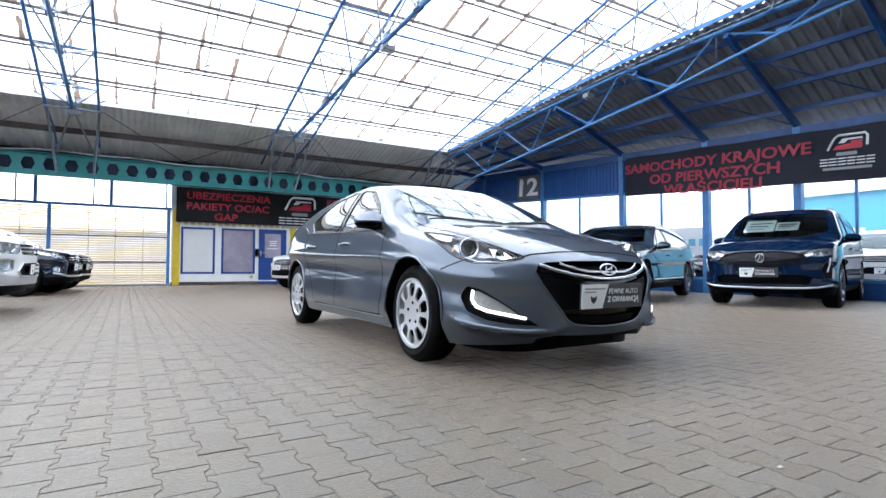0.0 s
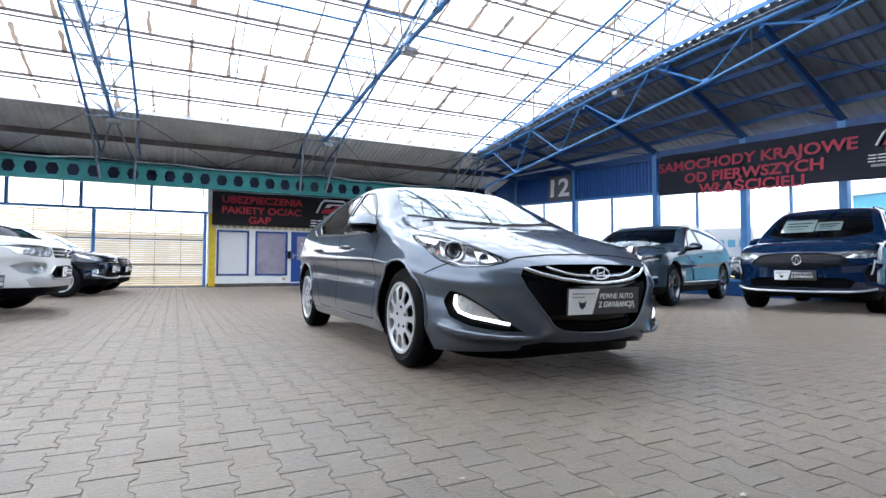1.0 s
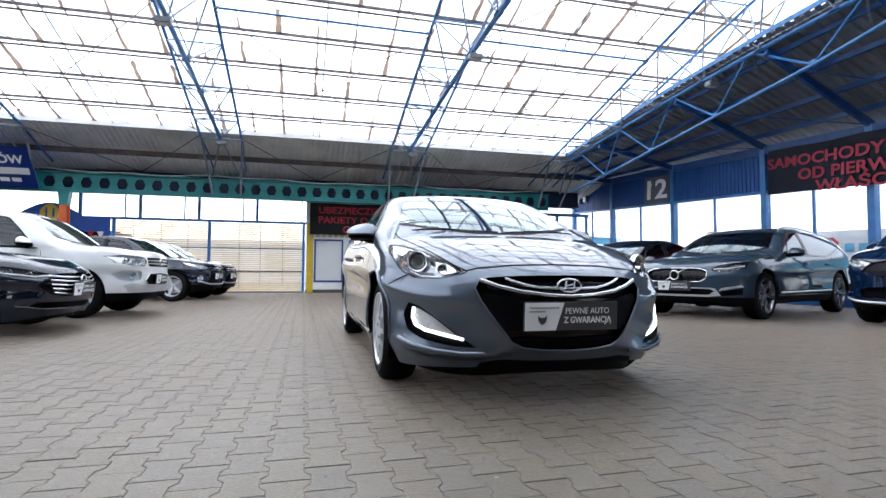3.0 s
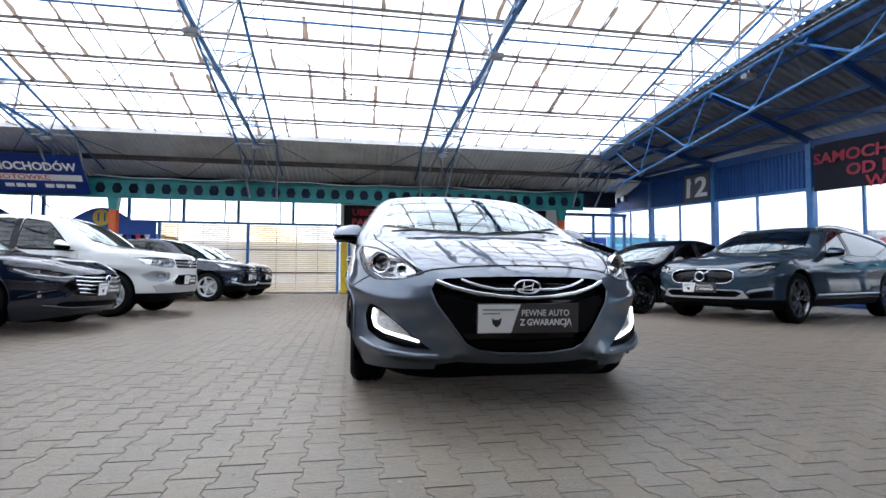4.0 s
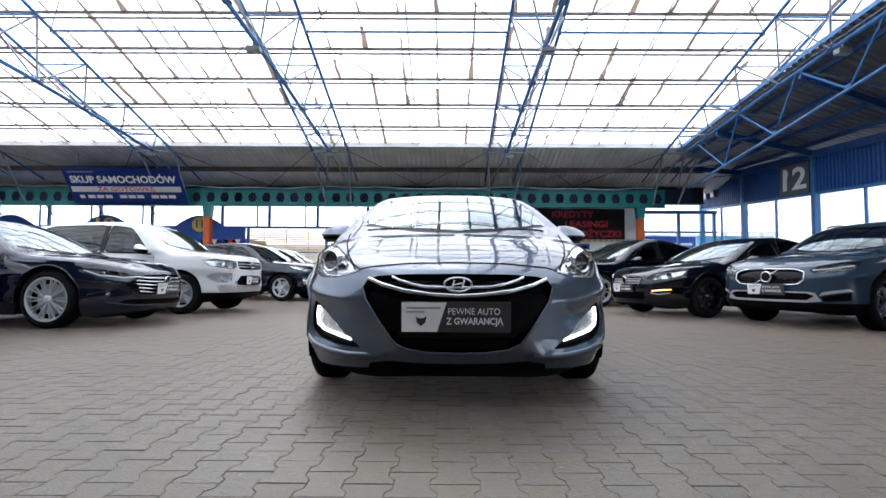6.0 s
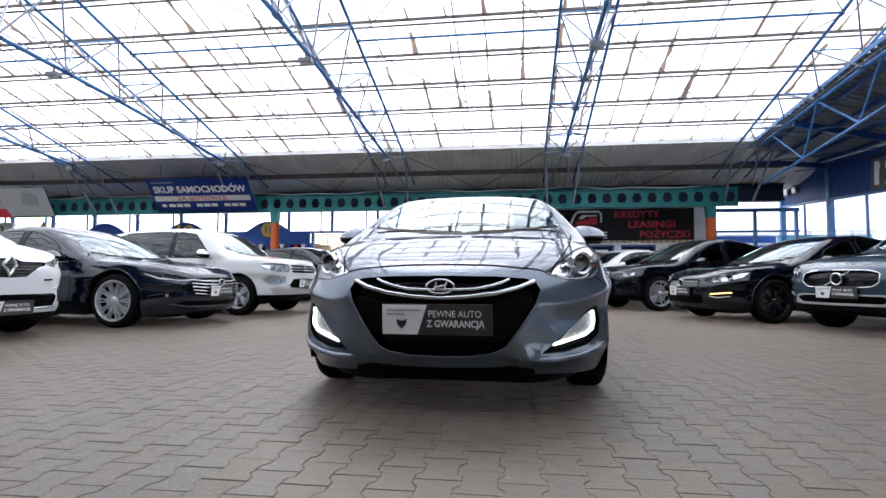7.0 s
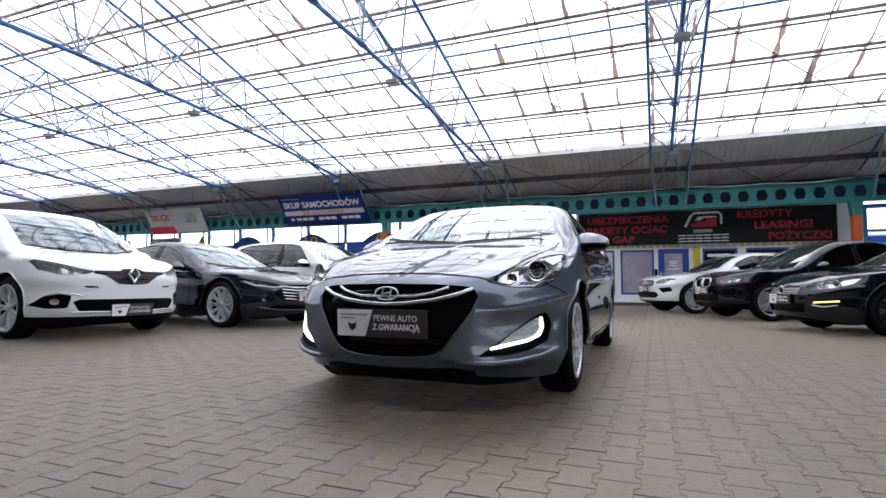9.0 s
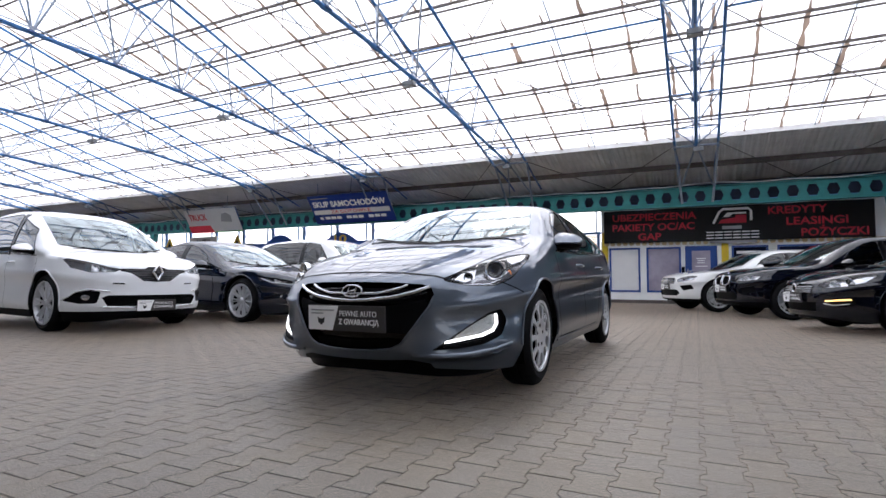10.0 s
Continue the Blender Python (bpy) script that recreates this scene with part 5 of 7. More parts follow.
def car(name, label, c, heading, axle, style, paint_m, glass_m="glass", low_z=0.0):
    """A vehicle whose front axle's middle stands at axle and which looks towards heading (degrees from +x).
    Its own frame: nose at y = 0, tail at +y, left side at +x."""
    L, W, H, fo, wb = c["L"], c["W"], c["H"], c["fo"], c["wb"]
    hw = W / 2
    root = thing(name, label, "car", at=pose(axle[0], axle[1], 0, 0, 0, heading - 270) @ pose(0, -fo, 0))
    zt, zs, zb = smooth_curve(c["top"]), smooth_curve(c["belt"]), smooth_curve(c["sill"])
    cow, head = c["cowl"], c["header"]
    rearh, tail = c["rear_header"], c["tail"]
    nf, af, nr, ar = c.get("nf", 2.6), c.get("af", 0.75), c.get("nr", 3.2), c.get("ar", 0.7)

    def plan(y):
        f = 1.0
        if y < af:
            f = (1 - (1 - max(y, 0) / af) ** nf) ** (1 / nf)
        if y > L - ar:
            f = (1 - (1 - max(L - y, 0) / ar) ** nr) ** (1 / nr)
        return max(f, 0.0) * hw * smooth_curve([(0, 0.97), (fo, 1.0), (L * 0.55, 0.985), (L - 0.8, 1.0), (L, 0.96)])(y)
    st = [0.0, 0.0015, 0.005, 0.011, 0.02, 0.032, 0.048, 0.068, 0.092, 0.12]
    y = 0.15
    while y < L - 0.15:
        st.append(y)
        y += 0.033
    st += [L - q for q in (0.12, 0.09, 0.06, 0.04, 0.024, 0.012, 0.005, 0.0)]
    NA_, NB_, NC_, NR_ = c.get("na", 18), 8, 17, 6
    rw_ = c["roof_w"] * hw
    lean = smooth_curve(c["lean"])
    tumble = (c["shoulder"] * hw - rw_) / (H - 0.05 - zs(L * 0.5))
    crease = c.get("crease", 0.012)
    bm = bmesh.new()
    zl = bm.faces.layers.int.new("zone")
    grid = []
    for y in st:
        w = plan(y)
        b, s, t = zb(y), zs(y), zt(y)
        s = min(s, t - 0.012)
        k = min(step01((y - cow[0] + 0.04) / 0.40), step01((tail[0] + 0.02 - y) / max(0.16, 0.45 * (tail[0] - rearh[0]))))
        ws = w * c["shoulder"]
        sag = 0.04 + 0.085 * (1 - step01((y - cow[0]) / (head[0] - cow[0] + 0.2))) + 0.05 * step01((y - rearh[0]) / max(0.2, tail[0] - rearh[0]))
        r = s + (t - s) * c.get("bonnet_r", 0.45) * (1 - k) + max((t - s) * 0.5, t - s - sag) * k
        wt = ws * c.get("bonnet_w", 0.90) * (1 - k) + max(0.3 * ws, ws - (r - s) * (tumble + c.get("taper", 0.12) * step01((y - head[0] - 0.3) / (tail[0] - head[0] - 0.3)))) * k
        ey = 0.16 + 0.10 * (1 - k)
        row = []
        for i in range(NA_):
            v = i / (NA_ - 1)
            z = b + (s - b) * v
            bulge = 1 - 0.055 * max(0, (0.32 - v) / 0.32) ** 2
            shelf = 1.0
            if v > 0.72:
                shelf = 1 - (1 - c["shoulder"]) * ((v - 0.72) / 0.28) ** 1.6
            line = crease * math.exp(-((v - c.get("crease_v", 0.70)) / 0.05) ** 2) - crease * 0.8 * math.exp(-((v - c.get("crease_v", 0.70) + 0.17) / 0.1) ** 2) + 0.6 * crease * math.exp(-((v - 0.2) / 0.07) ** 2)
            row.append((w * bulge * shelf + (line if w > 0.6 * hw else 0), z))
        flank = lambda v: (ws + (wt - ws) * v + 0.022 * math.sin(math.pi * v) * k, s + (r - s) * (math.sin(v * math.pi / 2) * (1 - k) + v * k))
        crest = lambda q: (wt * q, r + (t - r) * (1 - q ** c.get("crown", 2.3)) + (c["hoodline"] * math.exp(-((q - 0.72) / 0.1) ** 2) * max(0.0, 1 - 2 * k) * min(1, y / 0.5) if "hoodline" in c else 0.0))
        for i in range(1, NB_ + 1):
            row.append(flank((1 - ey) * i / NB_))
        p0, p2 = row[-1], crest(1 - ey)
        p1 = (wt * 0.995, r + (t - r) * 0.10)
        for i in range(1, NR_ + 1):
            v = i / NR_
            row.append(tuple(p0[q] * (1 - v) ** 2 + 2 * p1[q] * v * (1 - v) + p2[q] * v * v for q in (0, 1)))
        for i in range(1, NC_ - NR_ + 1):
            row.append(crest((1 - ey) * (1 - i / (NC_ - NR_))))
        if "ridge" in c and y < 0.53:
            zrid, amp = c["ridge"], 0.052 * min(1, (0.53 - y) / 0.2)
            for i in range(NA_):
                x, z = row[i]
                if x > 0.31:
                    d = z - zrid(x)
                    push = amp * min(1, (x - 0.31) / 0.09) * (math.exp(-(d / 0.055)) if d > 0 else 1.25 * math.exp(-(d / 0.012) ** 2) - 0.25)
                    gx, gy = (x / hw) ** (nf - 1) / hw, max(0.0, 1 - y / af) ** (nf - 1) / af
                    q = math.hypot(gx, gy)
                    push *= 0.25 + 0.75 * gy / q
                    row[i] = (x + push * gx / q, z, -push * gy / q)
        row = [p if len(p) == 3 else (*p, 0.0) for p in row]
        fade = max(0.0, 1 - y / 1.0)
        fade_r = max(0.0, 1 - (L - y) / 0.7)
        left = [bm.verts.new((x, y + oy + lean(z) * fade - c.get("lean_r", 0.0) * max(0, z - 0.7) * fade_r, z)) for x, z, oy in row]
        right = [bm.verts.new((-x, v.co.y, z)) for (x, z, oy), v in zip(row[:-1], left[:-1])]
        grid.append(left + right[::-1])
    ntot = len(grid[0])
    for A, B in zip(grid, grid[1:]):
        for i in range(ntot - 1):
            m = i if i < NA_ + NB_ + NC_ - 1 else ntot - 2 - i
            z = 0 if m < NA_ - 1 else 1 if m < NA_ + NB_ - 1 else 2
            try:
                f = bm.faces.new((A[i], A[i + 1], B[i + 1], B[i]))
                f[zl] = z
            except ValueError:
                pass
    bmesh.ops.remove_doubles(bm, verts=bm.verts, dist=2e-4)
    bmesh.ops.recalc_face_normals(bm, faces=bm.faces)
    if sum(f.normal.z for f in bm.faces if f[zl] == 2) < 0:
        bmesh.ops.reverse_faces(bm, faces=bm.faces)
    # wheel openings
    ra, R = c["arch"], c["R"]
    axles = (fo, fo + wb)
    for ya in axles:
        ring = [(ya + ra * math.cos(radians(a)), R + 0.01 + ra * math.sin(radians(a))) for a in range(-10, 191, 8)]
        cut_out(bm, [(ring[0][0], 0.02)] + ring + [(ring[-1][0], 0.02)], "x", lambda f, q: abs(q.x) > 0.45 * hw and q.z < 0.85).free()
    bm.normal_update()
    tree = BVHTree.FromBMesh(bm)
    skin = bm.copy()
    bmesh.ops.delete(skin, geom=[f for f in skin.faces if f.normal.y > -0.05 or f.calc_center_median().y > 1.3], context="FACES")
    side = lambda f, q: abs(f.normal.x) > 0.35 and q.z > 0.5
    # glass
    hy, hz = head
    wsx = c.get("ws_w", 0.9)
    x0, x1 = wsx * hw * c["shoulder"] * c.get("bonnet_w", 0.9) * 0.97, rw_ * 0.87
    screen = [(-x0, cow[0] + 0.27), (-x0 * 0.75, cow[0] + 0.13), (-x0 * 0.4, cow[0] + 0.035), (0, cow[0]), (x0 * 0.4, cow[0] + 0.035), (x0 * 0.75, cow[0] + 0.13), (x0, cow[0] + 0.27), (x1, hy + 0.05), (x1 * 0.5, hy + 0.005), (0, hy - 0.015), (-x1 * 0.5, hy + 0.005), (-x1, hy + 0.05)]
    top = lambda f, q: f.normal.z > 0.1 and q.z > c["belt"][0][1]
    g = cut_out(bm, screen, "z", top)
    ease(g)
    scr = part("windscreen", g, M["glass"], root, smooth=180)
    for k, poly in enumerate(c["windows"]):
        for sgn in (1, -1):
            g = cut_out(bm, poly, "x", lambda f, q: side(f, q) and q.x * sgn > 0.2)
            if g.faces:
                part("window_seal", rail(tree, poly + poly[:1], "x", sgn, 0.009, -0.001, step=0.05), M["gloss_black"], root, smooth=60)
                part("side_window", g, M[glass_m if k else "side_glass"], root, smooth=180)
            else:
                g.free()
    rw2 = rw_ * 0.8
    g = cut_out(bm, [(-rw2, rearh[0] + 0.08), (rw2, rearh[0] + 0.08), (rw2 * 1.05, tail[0] - 0.04), (-rw2 * 1.05, tail[0] - 0.04)], "z", lambda f, q: f.normal.z > 0.05 and q.y > rearh[0] and abs(f.normal.x) < 0.4)
    if g.faces:
        ease(g)
        part("rear_window", g, M[glass_m], root, smooth=180)
    else:
        g.free()
    # dark sill and bumper bottoms
    if c.get("clad"):
        zc_ = c["clad"]
        piece = cut_out(bm, [(-0.1, 0.0), (-0.1, zc_), (L + 0.1, zc_), (L + 0.1, 0.0)], "x", lambda f, q: f[zl] == 0)
        part("lower_cladding", piece, M["black_plastic"], root, "unpainted black lower cladding", smooth=50)
    front = lambda f, q: f.normal.y < -0.06 and q.y < 1.3 and q.z < c["cowl"][1] + 0.1
    # front fittings
    for spec in c["front"]:
        nm, poly, kind = spec["name"], spec["poly"], spec["kind"]
        for sgn in ((1, -1) if spec.get("pair") else (1,)):
            pl_ = poly if sgn > 0 else mirror_poly(poly)
            ok = (lambda f, q: front(f, q) and q.x * sgn > 0.0) if spec.get("pair") else front
            g = cut_out(bm, pl_, "y", ok)
            if not g.faces:
                g.free()
                continue
            if kind == "lamp":
                holder = part(nm, clone(g, (0, 0.0, 0)), M["lens"], root, "clear headlamp lens", smooth=180)
                for inn in spec.get("inner", ()):
                    sk = skin.copy()
                    ip = inn["poly"] if sgn > 0 else mirror_poly(inn["poly"])
                    ig = cut_out(sk, ip, "y", lambda f, q: q.x * sgn > 0)
                    sk.free()
                    bmesh.ops.translate(ig, verts=ig.verts, vec=(0, inn.get("back", 0.03), 0))
                    part(inn["name"], ig, M[inn["mat"]], holder, smooth=60)
                ref = tray(clone(g), spec.get("deep", 0.055) * 1.7, (0, 1, 0))
                part("reflector", ref, M[spec.get("ref", "reflector")], holder, smooth=50)
                part("lamp_seal", rail(tree, pl_ + pl_[:1], "y", -1, 0.0035, -0.002), M["black_plastic"], holder)
                for (lx, lz, lr, what) in spec.get("bulbs", ()):
                    q = on_skin(tree, (lx * sgn, lz), "y", -1, 0.0)
                    if q is None:
                        continue
                    q = q + Vector((0, 0.05 if lr > 0.05 else 0.032, 0))
                    ring = lathe([(lr * 0.60, -0.014), (lr * 0.74, 0.0), (lr * 0.84, 0.018), (lr, 0.022), (lr * 1.06, 0.006), (lr * 1.02, -0.012)], 28)
                    part("bezel", ring, M["chrome"], holder, smooth=60, at=pose(*q, 0, 0, -90 + 24 * sgn))
                    eye = lathe([(0.0, 0.016), (lr * 0.25, 0.013), (lr * 0.46, 0.003), (lr * 0.56, -0.014)], 28)
                    part("projector", eye, M["glass" if what == "clear" else "gloss_black"], holder, smooth=180, at=pose(*q, 0, 0, -90 + 24 * sgn))
                for spx in spec.get("strips", ()):
                    pts = [(a * sgn, b) for a, b in spx["pts"]]
                    part("light_strip", rail(tree, pts, "y", -1, spx.get("r", 0.009), spx.get("lift", -0.012)), M[spx["mat"]], holder, smooth=60)
                g.free()
            elif kind == "tray":
                hold = part(nm, tray(g, spec.get("deep", 0.03), (0, 1, 0)), M[spec["mat"]], root, spec.get("label", ""), smooth=50)
                for inn in spec.get("inner", ()):
                    sk = skin.copy()
                    ip = inn["poly"] if sgn > 0 else mirror_poly(inn["poly"])
                    ig = cut_out(sk, ip, "y", lambda f, q: (q.x * sgn > 0) if spec.get("pair") else True)
                    sk.free()
                    bmesh.ops.translate(ig, verts=ig.verts, vec=(0, -inn.get("lift", -0.015), 0))
                    part(inn["name"], ig, M[inn["mat"]], hold, smooth=60)
                for mesh_row in spec.get("slats", ()):
                    pts = [(a * sgn, b) for a, b in mesh_row["pts"]]
                    part("slat", rail(tree, pts, "y", -1, mesh_row.get("r", 0.008), mesh_row.get("lift", -0.012), mesh_row.get("flat", 1.0)), M[mesh_row["mat"]], hold, smooth=60)
                if "dots" in spec:
                    dt = spec["dots"]
                    db = bmesh.new()
                    zz = dt["z0"]
                    odd = 0
                    while zz < dt["z1"]:
                        xx = -dt["x"] + (odd % 2) * dt["px"] / 2
                        while xx < dt["x"]:
                            if inside((xx, zz), poly):
                                p = on_skin(tree, (xx, zz), "y", -1)
                                if p is not None:
                                    p = p + Vector((0, 0.012, 0))
                                    e = dt["s"]
                                    box(db, p.x - e, p.x + e, p.y - 0.004, p.y + 0.014, p.z - e * dt.get("tall", 1), p.z + e * dt.get("tall", 1))
                            xx += dt["px"]
                        zz += dt["pz"]
                        odd += 1
                    part("mesh_studs", db, M[dt["mat"]], hold)
            elif kind == "panel":
                if spec.get("lift"):
                    bmesh.ops.translate(g, verts=g.verts, vec=(0, -spec["lift"], 0))
                part(nm, g, M[spec["mat"]], root, spec.get("label", ""), smooth=50)
    for rr in c.get("rails", ()):
        for sgn in ((1, -1) if rr.get("pair") else (1,)):
            pts = [(a * (sgn if rr["axis"] != "x" else 1), b) for a, b in rr["pts"]]
            sg = rr.get("sign", -1) if rr["axis"] != "x" else sgn
            part(rr["name"], rail(tree, pts, rr["axis"], sg, rr.get("r", 0.01), rr.get("lift", 0.004), rr.get("flat", 1.0)), M[rr["mat"]], root, smooth=60)
    for y_, z0_, z1_ in c.get("pillars", ()):
        for sgn in (1, -1):
            pb = strip(tree, [(y_, z0_), (y_, z1_)], "x", sgn, 0.085, 0.003)
            part("pillar_cover", pb, M["gloss_black"], root)
    for rr in c.get("seams", ()):
        for sgn in ((1, -1) if rr.get("pair", True) else (1,)):
            pts = [(a * (sgn if rr["axis"] != "x" else 1), b) for a, b in rr["pts"]]
            sg = {"x": sgn, "y": -1, "z": 1}[rr["axis"]]
            sb = strip(tree, pts, rr["axis"], sg, rr.get("w", 0.006))
            if sb.faces:
                part("panel_gap", sb, M["under"], root)
            else:
                sb.free()
    # tail lamps
    for sgn in (1, -1):
        g = cut_out(bm, [(sgn * hw * 0.5, c["belt"][-1][1] - 0.3), (sgn * hw * 1.0, c["belt"][-1][1] - 0.3), (sgn * hw * 1.0, c["belt"][-1][1] - 0.08), (sgn * hw * 0.5, c["belt"][-1][1] - 0.08)], "y", lambda f, q: f.normal.y > 0.2 and q.y > L - 0.6 and f[zl] == 0)
        if g.faces:
            part("tail_lamp", g, M["red_lens"], root, smooth=50)
        else:
            g.free()
    skin.free()
    body = part("body", bm, paint_m, root, smooth=42)
    # arch linings, floor, cabin
    for ya in axles:
        for sgn in (1, -1):
            ln = bmesh.new()
            n = 20
            A, B = [], []
            for k in range(n + 1):
                a = radians(-25 + 230 * k / n)
                yy, zz = ya + ra * math.cos(a), R + 0.01 + ra * math.sin(a)
                A.append(ln.verts.new((sgn * (hw * 0.955), yy, zz)))
                B.append(ln.verts.new((sgn * hw * 0.5, yy, zz)))
            for k in range(n):
                ln.faces.new((A[k], A[k + 1], B[k + 1], B[k]))
            ln.faces.new(B)
            part("arch_lining", ln, M["under"], root)
            if c.get("arch_trim"):
                pts = [(ya + (ra + c["arch_trim"] / 2) * math.cos(radians(-8 + 196 * k / 22)), R + 0.01 + (ra + c["arch_trim"] / 2) * math.sin(radians(-8 + 196 * k / 22))) for k in range(23)]
                tb = strip(tree, pts, "x", sgn, c["arch_trim"], 0.012)
                part("arch_trim", tb, M["black_plastic"], root, smooth=50)
            else:
                pts = [(ya + (ra + 0.006) * math.cos(radians(-5 + 190 * k / 26)), R + 0.01 + (ra + 0.006) * math.sin(radians(-5 + 190 * k / 26))) for k in range(27)]
                part("arch_lip", rail(tree, pts, "x", sgn, 0.009, 0.001), paint_m, root, smooth=60)
    fl = bmesh.new()
    prev = None
    for i in range(61):
        y = 0.1 + (L - 0.2) * i / 60
        x = min(plan(y) * 0.9, hw * 0.88)
        for ya in axles:
            x += (hw * 0.52 - x) * step01((ra + 0.07 - abs(y - ya)) / 0.06) if x > hw * 0.52 else 0.0
        z = zb(y) + 0.004
        yy = y + (0.03 + lean(z)) * max(0.0, 1 - y)
        cur = [fl.verts.new(p) for p in ((-x, yy, z), (x, yy, z), (x * 0.98, yy, z + 0.05), (-x * 0.98, yy, z + 0.05))]
        if prev:
            for q in range(4):
                fl.faces.new((prev[q], prev[(q + 1) % 4], cur[(q + 1) % 4], cur[q]))
        else:
            fl.faces.new(cur)
        prev = cur
    fl.faces.new(prev[::-1])
    bmesh.ops.recalc_face_normals(fl, faces=fl.faces)
    part("underbody", fl, M["under"], root)
    # air dam under the front bumper
    dam = bmesh.new()
    reach = c.get("dam", 0.05)
    prev = None
    ends = [0.02 + (fo - ra - 0.1) * (i / 16) ** 2 for i in range(17)]
    for sgn, y in [(-1, q) for q in ends[::-1]] + [(1, q) for q in ends[1:]]:
        x, z = max(0.0, plan(y) * 0.93 - 0.03) * sgn, zb(y)
        yy = y + 0.09 + lean(z) * max(0.0, 1 - y)
        low = z - reach * (1 - (y / ends[-1]) ** 2)
        cur = [dam.verts.new(p) for p in ((x, yy, z + 0.04), (x, yy + 0.012, low), (x * 0.97, yy + 0.04, low), (x * 0.97, yy + 0.04, z + 0.04))]
        if prev and reach:
            for q in range(4):
                dam.faces.new((prev[q], prev[(q + 1) % 4], cur[(q + 1) % 4], cur[q]))
        prev = cur
    bmesh.ops.recalc_face_normals(dam, faces=dam.faces)
    if reach:
        part("air_dam", dam, M["black_plastic"], root, smooth=40)
    else:
        dam.free()
    bz = c["belt"][len(c["belt"]) // 2][1]
    dash = slab([(cow[0] + 0.02, bz - 0.35), (cow[0] + 0.1, cow[1] - 0.03), (cow[0] + 0.45, cow[1] - 0.0), (cow[0] + 0.75, cow[1] - 0.06), (cow[0] + 0.85, bz - 0.35)], 2 * hw * 0.8, 0.01)
    part("dashboard", dash, M["dash"], root, smooth=40, at=Matrix(((0, 1, 0, -hw * 0.8), (1, 0, 0, 0), (0, 0, 1, 0), (0, 0, 0, 1))))
    for ys_ in (cow[0] + 1.35, cow[0] + 2.2):
        if ys_ > rearh[0] + 0.1:
            continue
        for sx in (-0.36, 0.36):
            seat = part("seat", slab([(-0.24, 0.35), (-0.25, bz + 0.12), (-0.2, bz + 0.2), (0.2, bz + 0.2), (0.25, bz + 0.12), (0.24, 0.35)], 0.16, 0.03), M["seat"], root, smooth=40, at=pose(sx, ys_, 0, -10, 0, 0))
            part("headrest", slab([(-0.12, bz + 0.23), (-0.13, bz + 0.36), (-0.09, bz + 0.4), (0.09, bz + 0.4), (0.13, bz + 0.36), (0.12, bz + 0.23)], 0.1, 0.02), M["seat"], seat, smooth=40, at=pose(0, 0.05, 0))
    part("steering_wheel", sweep([(0.36 + 0.18 * math.cos(2 * math.pi * k / 24), cow[0] + 0.92 + 0.06 * math.sin(2 * math.pi * k / 24), bz - 0.02 + 0.17 * math.sin(2 * math.pi * k / 24)) for k in range(24)], 0.014, 8, closed=True), M["dash"], root, smooth=60)
    # mirrors
    mz, my = c["mirror"]
    for sgn in (1, -1):
        base = on_skin(tree, (my + 0.03, mz - 0.05), "x", sgn, -0.01)
        if base is None:
            continue
        mb = bmesh.new()
        bmesh.ops.create_uvsphere(mb, u_segments=20, v_segments=12, radius=0.5)
        for v in mb.verts:
            x, y, z = (math.copysign(abs(q * 2) ** 0.75, q) / 2 for q in v.co)
            v.co = (x * 0.235, y * 0.2 + 0.05 * abs(x) + (0.17 * z if z > 0 else 0), (z * 0.165 if z > 0 else z * 0.03) * (1 - 0.5 * (x * sgn)) - 0.004)
            if v.co.y > 0.045:
                v.co.y = 0.045
        foot_bm = bmesh.new()
        bmesh.ops.create_uvsphere(foot_bm, u_segments=16, v_segments=8, radius=0.5)
        for v in foot_bm.verts:
            x, y, z = v.co
            v.co = (x * 0.225, y * 0.185 + 0.05 * abs(x) + 0.004, z * 0.06 - 0.02)
        mr = part("mirror", mb, M[c.get("mirror_paint", "")] if c.get("mirror_paint") else paint_m, root, smooth=60, at=Matrix.Translation((base.x + sgn * c.get('mirror_out', 0.12), my, mz)))
        part("mirror_base", foot_bm, M["black_plastic"], mr, smooth=60)
        part("mirror_glass", slab([(-0.09, -0.055), (-0.09, 0.05), (0.09, 0.05), (0.09, -0.055)], 0.004), M["chrome"], mr, at=pose(0, 0.046, 0))
        stalk = tube(bmesh.new(), (base.x - sgn * (base.x * sgn) * 0.0, my + 0.02, mz - 0.05), (base.x + sgn * 0.1, my + 0.01, mz - 0.02), 0.03, 10, 0.024)
        part("mirror_stalk", stalk, M["black_plastic"], root, smooth=60)
    # door handles
    for hy_ in c["handles"]:
        for sgn in (1, -1):
            q = on_skin(tree, (hy_, c["handle_z"]), "x", sgn, 0.0)
            if q is None:
                continue
            part("door_handle", sweep([(q.x - sgn * 0.004, hy_ - 0.1, q.z), (q.x + sgn * 0.022, hy_ - 0.075, q.z + 0.003), (q.x + sgn * 0.026, hy_, q.z + 0.005), (q.x + sgn * 0.022, hy_ + 0.075, q.z + 0.003), (q.x - sgn * 0.004, hy_ + 0.1, q.z)], 0.013, 8), M["chrome"] if c.get("chrome_handles") else paint_m, root, smooth=60)
    # cowl strip and wipers
    base_line = [(-x0 * 0.97, cow[0] + 0.25), (-x0 * 0.74, cow[0] + 0.115), (-x0 * 0.4, cow[0] + 0.022), (0, cow[0] - 0.012), (x0 * 0.4, cow[0] + 0.022), (x0 * 0.74, cow[0] + 0.115), (x0 * 0.97, cow[0] + 0.25)]
    part("cowl_strip", strip(tree, base_line, "z", 1, 0.03, 0.003), M["black_plastic"], root)
